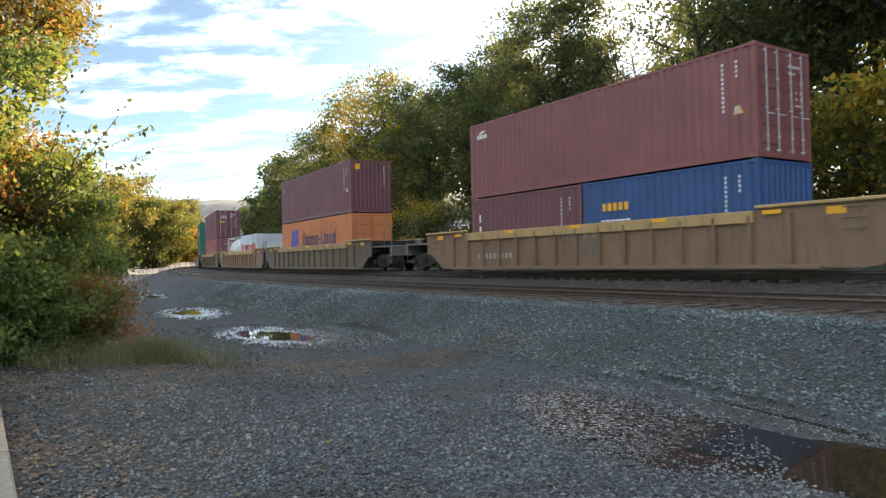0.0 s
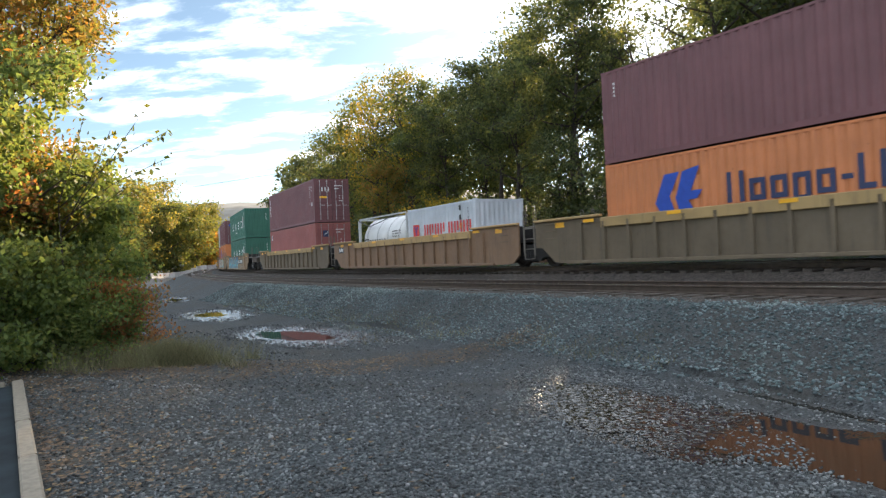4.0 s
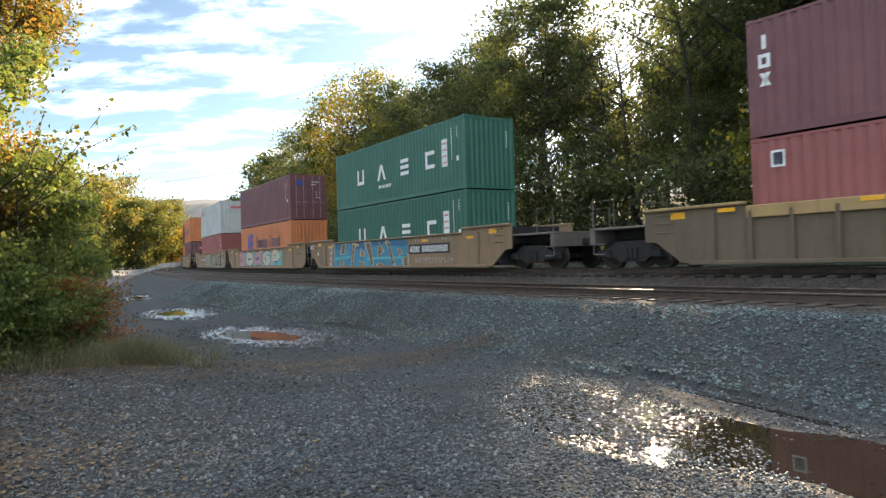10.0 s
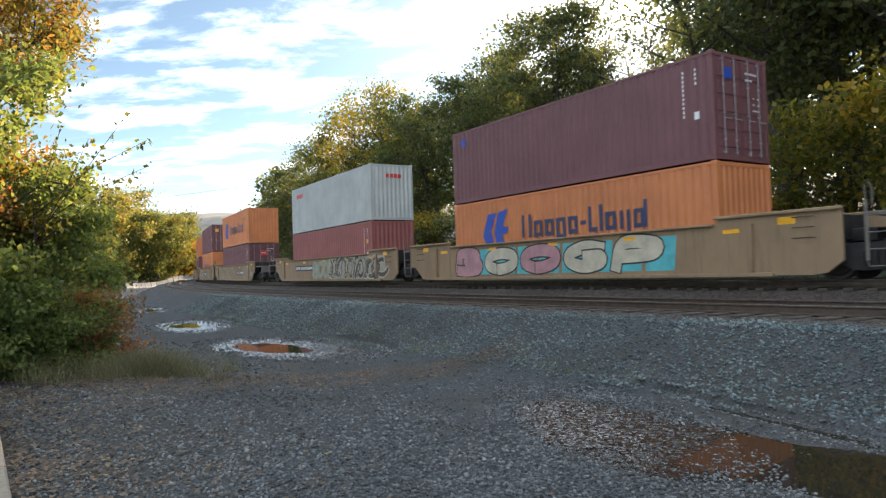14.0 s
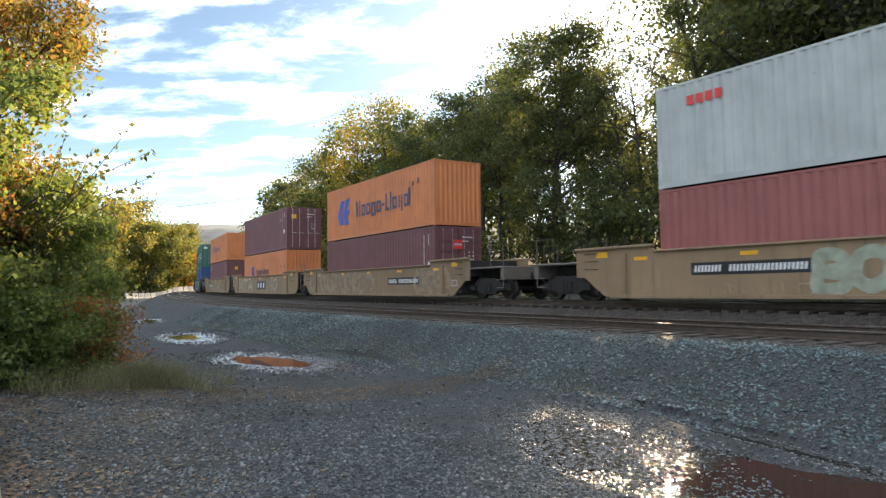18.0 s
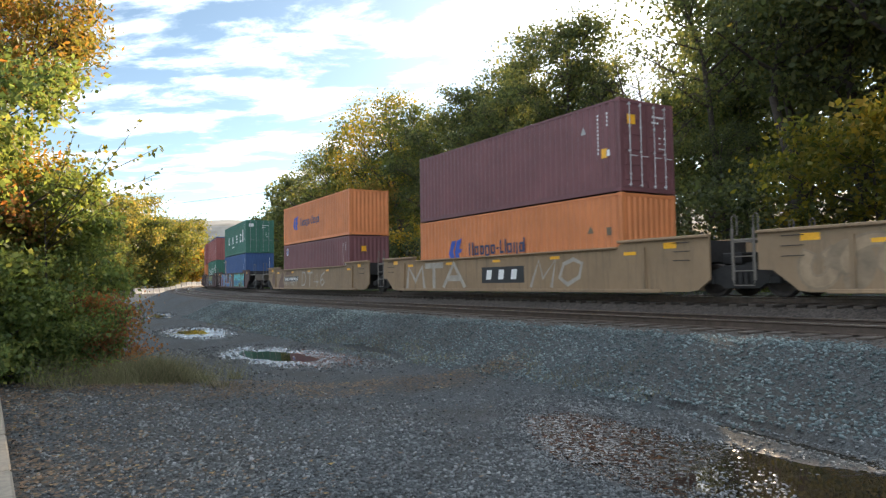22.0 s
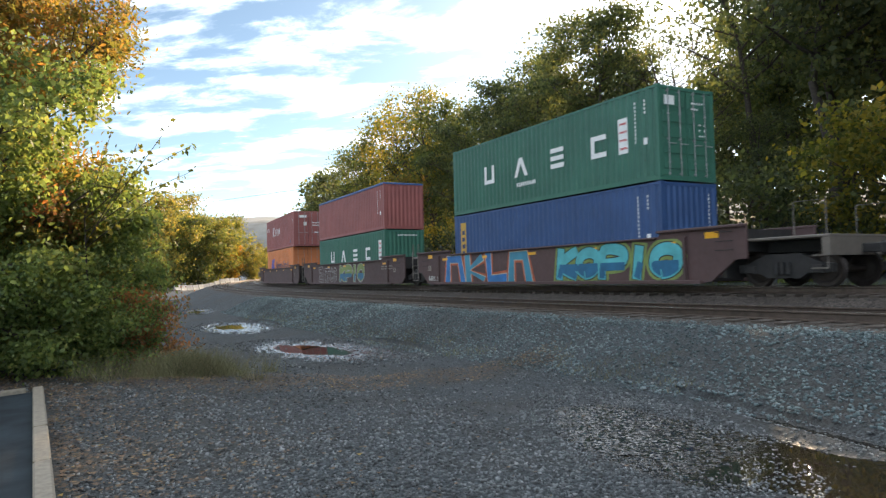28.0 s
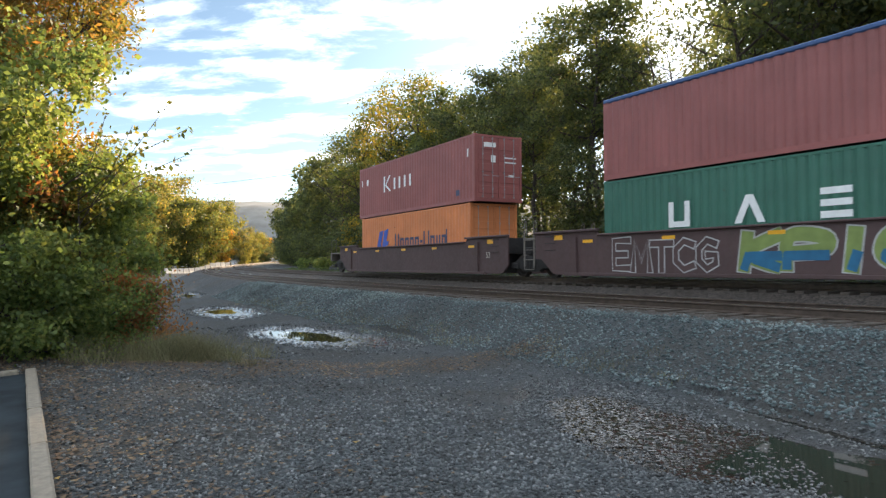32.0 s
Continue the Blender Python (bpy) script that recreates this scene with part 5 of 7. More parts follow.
def emblem_marks(c, a, b, k=1.0):
    """Blue emblem and a row of dark plain strokes."""
    def at(pts):
        return [(a + x * k, b + z * k) for x, z in pts]
    left = [(0.0, 0.49), (0.36, 1.30), (0.88, 1.32), (0.52, 0.66), (0.72, 0.06), (0.31, 0.02)]
    right = [(0.72, 0.58), (0.98, 1.32), (1.55, 1.42), (1.24, 0.75), (1.60, 0.75), (1.44, 0.52), (1.14, 0.50), (1.44, 0.0), (0.88, 0.0)]
    mark(c, [at([(x, z - 0.2) for x, z in q]) for q in (left, right)], M_BLUEMARK, label="blue painted arrow of the emblem")
    # one plain shape a place: tall pairs of bars, open squares, single bars
    x = 2.35
    for form in "HaagaILloyd":
        if form == "H":
            quads, step = [rect(x, 0.10, 0.14, 0.80), rect(x + 0.36, 0.10, 0.14, 0.80)], 0.64
        elif form in "ago":
            quads, step = [ring(x, 0.10 - 0.12 * (form == "g"), 0.44, 0.56 + 0.12 * (form == "g"), 0.13)], 0.57
        elif form == "y":
            quads, step = [rect(x + 0.03, 0.10, 0.13, 0.56), rect(x + 0.29, -0.08, 0.13, 0.74)], 0.56
        elif form == "d":
            quads, step = [ring(x, 0.10, 0.38, 0.56, 0.12), rect(x + 0.38, 0.10, 0.13, 0.80)], 0.6
        elif form == "L":
            quads, step = [rect(x, 0.10, 0.14, 0.80), rect(x + 0.14, 0.10, 0.24, 0.13)], 0.47
        elif form == "l":
            quads, step = [rect(x, 0.10, 0.14, 0.82)], 0.24
        else:
            quads, step = [rect(x, 0.36, 0.26, 0.12)], 0.36
        mark(c, [at(q) for q in quads], M_NAVY, label="dark blue plain stroke")
        x += step


def uasc(c, H, up=0.0, plate=4.42):
    for k, x in enumerate((-3.5, -1.28, 0.95, 3.12)):
        g = [[(0, 0), (0.7, 0), (0.7, 0.72), (0.53, 0.72), (0.53, 0.16), (0.17, 0.16), (0.17, 0.72), (0, 0.72)],
             [(-0.06, 0), (0.14, 0), (0.36, 0.5), (0.58, 0), (0.78, 0), (0.46, 0.72), (0.26, 0.72)],
             [(0, 0), (0.7, 0), (0.7, 0.16), (0, 0.16)],
             [(0, 0), (0.7, 0), (0.7, 0.16), (0.17, 0.16), (0.17, 0.56), (0.7, 0.56), (0.7, 0.72), (0, 0.72)]][k]
        mark(c, [[(x + a * 1.06, H - 1.82 + up + b * 1.02) for a, b in g]], M_WHITE, label="white plain angular block")
        if k == 2:
            mark(c, [rect(x, H - 1.82 + up + dz, 0.74, 0.16) for dz in (0.28, 0.56)], M_WHITE, label="white plain angular block")
    mark(c, [rect(plate, H - 1.88 + up, 0.42, 1.12)], M_WHITE, "label_plate", "tall white painted plate")
    mark(c, [rect(plate + 0.05, H - 1.75 + up + k * 0.26, 0.32, 0.07) for k in range(4)], M_RED)
    mark(c, [rect(-1.2 + k * 0.14, H - 2.2, 0.09, 0.15) for k in range(9)], M_WHITE)


def end_print(c, H, colour=M_WHITE, n=3):
    mark_end(c, small_print(0.2, H - 0.5, 0.6, 1, 0.16, 0.06, 3) + small_print(0.2, H - 0.68, 0.35, 1, 0.16, 0.06, 3) + small_print(0.5, H - 1.15, 0.4, n, 0.17, 0.045, 4), colour)


def build_boxes():
    """Every load of the train: car letter, container, height of its base over the rails, shift along the car."""
    out = []

    def put(car, c, z, dx=0.0):
        out.append((car, c, z, dx))
        return c

    LO = 0.255
    HC, ST = 2.896, 2.591
    F20 = 6.058
    # A
    a = put("A", container("dark red corrugated container stacked on two shorter boxes", "oxide", rods=M_RODW), LO + ST + 0.02)
    id_marks(a, HC, M_WHITE)
    end_print(a, HC)
    mark(a, [rect(-5.6 + k * 0.16, HC - 0.62, 0.11, 0.16) for k in range(4)] + [[(-5.5, HC - 0.40), (-5.2, HC - 0.3), (-5.1, HC - 0.36), (-5.45, HC - 0.46)]], M_WHITE)
    mark(a, [[(5.45, 1.15), (5.75, 1.15), (5.6, 1.4)]], M_REFL)
    b = put("A", container("short maroon container in the well", "maroon", F20, ST), LO, -3.07)
    id_marks(b, ST, M_WHITE)
    mark(b, letters(-2.55, 1.2, 0.22, 0.3, 1, 0.1) + letters(-2.55, 0.75, 0.22, 0.3, 1, 0.1) + letters(-2.55, 1.65, 0.22, 0.3, 1, 0.1), M_WHITE)
    b = put("A", container("short blue container in the well", "blue", F20, ST, False), LO, 3.07)
    id_marks(b, ST, M_WHITE)
    mark(b, letters(-2.2, 1.62, 0.17, 0.24, 5, 0.05), M_REFL, label="row of yellow plain strokes")
    mark(b, [rect(-2.25 + k * 0.2, 1.3, 0.16, 0.05) for k in range(6)], M_WHITE)
    # B
    b = put("B", container("maroon corrugated container stacked on an orange one", "maroon", doors=False), LO + HC + 0.02)
    id_marks(b, HC, M_WHITE)
    mark(b, column(-5.6, 2.4, 4), M_WHITE)
    mark_end(b, [rect(-0.95, 2.35, 0.28, 0.3)], M_REFL)
    mark_end(b, column(0.75, 2.5, 9), M_WHITE)
    b = put("B", container("orange container with dark strokes, low in the well", "orange"), LO)
    emblem_marks(b, -4.2, 1.22)
    # C
    b = put("C", container("white corrugated short container low in the well", "pale", F20, ST, False), LO, 3.07)
    mark(b, [rect(-1.4 + 0.5 * k + 0.24 * j + (0.2 if k > 3 else 0), 1.28 + 0.1 * (k % 2) * j, 0.13, 0.5 - 0.1 * (k % 2) * j) for k in range(8) for j in (0, 1)], M_RED, label="row of red plain strokes")
    mark(b, [rect(-2.5, 1.28, 0.6, 0.55)], M_RED)
    mark(b, [[(-2.42, 1.75), (-2.28, 1.75), (-2.2, 1.6), (-2.1, 1.75), (-1.98, 1.75), (-2.14, 1.5), (-2.14, 1.32), (-2.26, 1.32), (-2.26, 1.5)]], M_BLUEMARK, label="blue painted emblem")
    mark(b, column(2.45, 2.2, 11), M_INK)
    mark(b, [rect(1.75, 2.2, 0.16, 0.22), rect(1.75, 1.8, 0.16, 0.22)], M_INK)
    mark(b, [rect(1.75, 1.45, 0.2, 0.22)], M_REFL)
    out.append(("C", tank_box(), LO, -3.07))
    # D
    b = put("D", container("maroon container with white lock rods, stacked in pair", "maroon", rods=M_RODW), LO + HC + 0.02)
    mark(b, [rect(-5.72, 2.12, 0.11, 0.34), ring(-5.82, 1.66, 0.30, 0.34, 0.09), rect(-5.80, 1.22, 0.12, 0.32, 0.5), rect(-5.64, 1.22, 0.12, 0.32, -0.5)], M_WHITE, label="white plain painted shape")
    id_marks(b, HC, M_WHITE)
    end_print(b, HC)
    mark_end(b, letters(-0.72, 2.05, 0.16, 0.28, 3, 0.06), M_WHITE)
    mark_end(b, [rect(-0.85, 1.6, 0.5, 0.13)], M_REFL)
    b = put("D", container("oxide-red container low in the well", "red"), LO)
    end_print(b, HC)
    mark_end(b, [rect(-0.72, 1.95, 0.42, 0.42)], M_NAVY)
    mark_end(b, [[(-0.68, 2.05), (-0.36, 2.2), (-0.36, 2.32)]], M_WHITE)
    mark(b, [rect(-5.6, 2.15, 0.34, 0.4)], M_WHITE)
    mark(b, [rect(-5.55, 2.2, 0.24, 0.3)], M_NAVY)
    # E
    for z in (LO, LO + HC + 0.02):
        b = put("E", container("dark green container with white block strokes, one of a stacked pair", "green", doors=False), z)
        uasc(b, HC)
        id_marks(b, HC, M_WHITE)
        mark_end(b, column(0.8, 2.3, 6), M_WHITE)
    # F
    b = put("F", container("maroon container stacked on an orange one", "maroon"), LO + HC + 0.02)
    id_marks(b, HC, M_WHITE)
    end_print(b, HC)
    mark(b, [rect(-5.45, 2.25, 0.26, 0.3)], M_BLUEMARK)
    mark_end(b, [rect(-0.72, 2.2, 0.3, 0.3)], M_BLUEMARK)
    b = put("F", container("orange container with dark strokes above a sprayed car", "orange", doors=False), LO)
    emblem_marks(b, -4.2, 1.22)
    # G
    b = put("G", container("tall white container with small red strokes", "white", doors=False), LO + HC + 0.02)
    mark(b, letters(-5.1, 2.2, 0.24, 0.26, 4, 0.04), M_RED, label="small red plain strokes")
    mark_end(b, letters(-0.35, 2.2, 0.2, 0.2, 4, 0.03), M_RED)
    b = put("G", container("oxide-red container under a white one", "red", doors=False), LO)
    id_marks(b, HC, M_WHITE)
    mark(b, [rect(5.45, 1.75, 0.2, 0.22)], M_REFL)
    # H
    b = put("H", container("orange container with blue emblem, on top of a maroon one", "orange", doors=False), LO + HC + 0.02)
    emblem_marks(b, -4.5, 0.98, 1.05)
    mark(b, [rect(4.1, 1.95, 0.2, 0.2), rect(4.6, 2.0, 0.2, 0.25)], M_OCHRE)
    b = put("H", container("dark maroon container low in the well", "maroon"), LO)
    id_marks(b, HC, M_WHITE)
    end_print(b, HC)
    mark_end(b, [rect(-0.3, 1.9, 0.5, 0.4)], M_RED)
    mark_end(b, [rect(-0.25, 2.05, 0.4, 0.1)], M_WHITE)
    # I
    b = put("I", container("dark maroon container on top of an orange one", "maroon", rods=M_RODW), LO + HC + 0.02)
    mark(b, [rect(5.3, 1.1, 0.24, 0.3)], M_REFL)
    id_marks(b, HC, M_WHITE)
    end_print(b, HC)
    mark_end(b, [rect(-0.9, 2.1, 0.35, 0.3)], M_REFL)
    mark(b, [[(4.4, 2.0), (4.65, 2.0), (4.52, 2.25)]], M_SILV)
    b = put("I", container("orange container half hidden by the car side", "orange", doors=False), LO)
    emblem_marks(b, -3.7, 1.22, 0.64)
    mark(b, [[(4.6, 1.7), (4.9, 1.7), (4.75, 1.95)], rect(5.45, 1.6, 0.2, 0.25)], M_OCHRE)
    # J
    b = put("J", container("orange standard-height container on a maroon one", "orange", 12.192, ST, False), LO + HC + 0.02)
    emblem_marks(b, -3.9, 1.05, 0.64)
    b = put("J", container("maroon container low in the well", "maroon", doors=False), LO)
    id_marks(b, HC, M_WHITE)
    mark_end(b, [rect(-0.5, 2.0, 0.3, 0.3)], M_REFL)
    mark(b, [rect(-5.42, 2.18, 0.40, 0.48)], M_WHITE)
    part("marking", decal([rect(-5.38, 2.25, 0.32, 0.38)]), M_BLUEMARK, b, "blue painted square", at=Matrix.Translation((0, -1.2255, 0)))
    part("marking", decal([[(-5.34, 2.3), (-5.28, 2.3), (-5.26, 2.42), (-5.14, 2.46), (-5.24, 2.49), (-5.1, 2.58), (-5.28, 2.56)]]), M_REFLTALL, b, "yellow painted shape", at=Matrix.Translation((0, -1.2285, 0)))
    # K
    b = put("K", container("dark green container with white block strokes above a blue one", "green"), LO + HC + 0.02)
    uasc(b, HC)
    id_marks(b, HC, M_WHITE)
    end_print(b, HC)
    mark_end(b, [rect(-0.95, 2.3, 0.42, 0.28)], M_WHITE)
    b = put("K", container("dark blue container low in the well", "blue", doors=False), LO)
    id_marks(b, HC, M_WHITE)
    mark(b, [rect(-5.55, 1.05, 0.45, 1.5)], M_REFLTALL, "label_plate", "tall yellow plate with dark strokes")
    part("marking", decal([rect(-5.45 + 0.02 * (k % 2), 1.12 + 0.3 * k, 0.24, 0.18) for k in range(4)]), M_NAVY, b, at=Matrix.Translation((0, -1.2255, 0)))["kind"] = "stuff"
    mark_end(b, column(0.8, 2.5, 9), M_WHITE)
    # L
    b = put("L", container("oxide-red open-top container under a blue tarpaulin", "red", 12.192, ST, False), LO + HC + 0.02)
    part("tarpaulin", Geo().box(-6.1, 6.1, -1.235, 1.235, ST - 0.10, ST + 0.035, 0.03), BOX["blue"], b, "taut blue tarpaulin roof")
    id_marks(b, ST, M_WHITE)
    b = put("L", container("dark green container with white block strokes low in the well", "green", doors=False), LO)
    uasc(b, HC, 0.2, 5.2)
    mark_end(b, small_print(-0.4, 2.55, 1.3, 1, 0.1), M_WHITE)
    # M
    b = put("M", container("oxide-red container with white strokes, longer than the one below", "red", 12.95), LO + HC + 0.02)
    mark(b, [rect(-3.0, 1.25, 0.2, 0.85), [(-2.8, 1.6), (-2.3, 2.1), (-2.08, 2.1), (-2.65, 1.62), (-2.0, 1.25), (-2.25, 1.25)]] + letters(-1.75, 1.3, 0.42, 0.6, 4, 0.2), M_WHITE, label="white plain strokes")
    mark(b, [rect(-6.1, 1.85, 0.12, 0.35), rect(-5.4, 1.85, 0.28, 0.32)], M_WHITE)
    mark(b, [rect(4.9, 0.35, 0.3, 0.25)], M_NAVY)
    mark_end(b, [rect(-0.75, 2.35, 0.6, 0.2), rect(-0.4, 1.7, 0.24, 0.3), rect(0.3, 1.9, 0.6, 0.06), rect(0.3, 1.7, 0.6, 0.06), rect(0.5, 1.1, 0.3, 0.1)], M_WHITE)
    mark(b, letters(5.85, 1.95, 0.2, 0.35, 1, 0.1), M_WHITE)
    b = put("M", container("orange container with dark strokes on the last car", "orange"), LO)
    emblem_marks(b, -3.9, 0.95, 1.0)
    return out


def tank_box():
    c = tagged(new("tank_container"), "white cylindrical tank in a grey steel frame", "container", "containers on the train")
    L, H, h = 6.058, 2.591, 3.029
    part("frame", frame_mesh(L, H), BOX["steel"], c)
    prof = [(0.0, -2.75), (0.5, -2.72), (0.95, -2.58), (1.18, -2.3), (1.18, 2.3), (0.95, 2.58), (0.5, 2.72), (0.0, 2.75)]
    g = Geo().lathe(prof, "x", 28)
    t = part("tank", g, BOX["tank"], c, "smooth white insulated tank", at=Matrix.Translation((0, 0, 1.36)), smooth=True)
    for x in (-1.9, -0.6, 0.7, 2.0):
        part("band", Geo().lathe([(1.182, x - 0.03), (1.19, x - 0.03), (1.19, x + 0.03), (1.182, x + 0.03)], "x", 28), M_ROD, t)
    part("walkway", Geo().box(-2.8, 2.8, -0.35, 0.35, H - 0.13, H - 0.08), M_ROD, c)
    part("manhole", Geo().lathe([(0.0, 2.56), (0.3, 2.56), (0.3, 2.38)], "z", 16), M_ROD, c)
    part("sling_cable", Geo().tube([(-2.9, -1.2, 2.45), (-1.5, -1.2, 2.08), (0.3, -1.2, 2.3), (1.6, -1.2, 2.5)], 0.025, 5), M_INK, c)
    part("marking", decal(letters(-0.9, 1.0, 0.22, 0.36, 7, 0.08)), M_INK, c, "row of dark plain strokes", at=Matrix.Translation((-0.6, -1.212, 0)))
    part("marking", decal([rect(0, 0, 0.5, 0.06), rect(0, 0.38, 0.5, 0.06), rect(0, 0, 0.06, 0.44), rect(0.44, 0, 0.06, 0.44)]), M_INK, c, at=Matrix.Translation((-2.15, -1.212, 0.98)))
    part("marking", decal(small_print(1.3, 1.75, 1.0, 3, 0.13, 0.06, 5)), M_INK, c, at=Matrix.Translation((0, -1.212, -0.1)))
    c["half"] = h
    return c


# ---- well cars ----
SIDE_END = {
    "own": [(7.7, 0.13), (8.0, 0.17), (8.75, 0.72), (9.1, 0.74), (9.1, 1.60)],
    "shared": [(8.1, 0.13), (8.35, 0.17), (8.95, 0.66), (9.3, 0.68), (9.3, 1.58)],
    "open": [(8.6, 0.13), (8.95, 0.18), (9.3, 0.45), (9.3, 1.58)],
}


def side_profile(front, rear):
    """The long side of a well car in x, z; the plate reaches far towards a joint and is cut away over a truck."""
    f = SIDE_END[front] + [(6.25, 1.56), (6.10, 1.42)]
    r = [(-x, z) for x, z in reversed(SIDE_END[rear] + [(6.25, 1.56), (6.10, 1.42)])]
    return f + r


def wheelset_mesh():
    g = Geo()
    for s in (-1, 1):
        g.lathe([(0.10, s * 0.83), (0.30, s * 0.80), (0.35, s * 0.83), (0.42, s * 0.83), (0.43, s * 0.735), (0.455, s * 0.715), (0.455, s * 0.69), (0.35, s * 0.70), (0.28, s * 0.76), (0.10, s * 0.73)], "y", 28)
    g.tube([(0, -1.0, 0), (0, 1.0, 0)], 0.085, 10)
    for s in (-1, 1):
        for k in range(6):
            a = k * math.pi / 3
            g.box(math.cos(a) * 0.22 - 0.03, math.cos(a) * 0.22 + 0.03, s * 0.775 - 0.03, s * 0.775 + 0.03, math.sin(a) * 0.22 - 0.03, math.sin(a) * 0.22 + 0.03)
    return g.mesh("wheelset")


def truck_mesh():
    g = Geo()
    prof = [(-1.25, 0.36), (-0.62, 0.34), (-0.45, 0.22), (0.45, 0.22), (0.62, 0.34), (1.25, 0.36), (1.25, 0.56), (0.95, 0.60), (0.45, 0.82), (-0.45, 0.82), (-0.95, 0.60), (-1.25, 0.56)]
    for s in (-1, 1):
        y0, y1 = sorted((s * 0.96, s * 1.12))
        g.prism(prof, y0, y1)
        for x in (-0.16, 0, 0.16):
            g.tube([(x, s * 1.15, 0.32), (x, s * 1.15, 0.62)], 0.065, 8)
        for x in (-0.9, 0.9):
            g.box(x - 0.15, x + 0.15, min(s * 1.1, s * 1.2), max(s * 1.1, s * 1.2), 0.33, 0.55, 0.03)
    g.box(-0.2, 0.2, -1.05, 1.05, 0.42, 0.74)
    g.box(-0.35, 0.35, -0.4, 0.4, 0.70, 0.90)
    return g.mesh("truck")


WHEELS = []


def add_truck(car, x):
    t = part("truck", shared("truck", truck_mesh), M_BLACK, car, "black cast-steel two-axle truck", at=Matrix.Translation((x, 0, 0)))
    for dx in (-0.89, 0.89):
        w = part("wheelset", shared("wheelset", wheelset_mesh), M_WHEEL, t, "worn steel wheels on an axle", at=Matrix.Translation((dx, 0, 0.43)))
        WHEELS.append((w, dx))


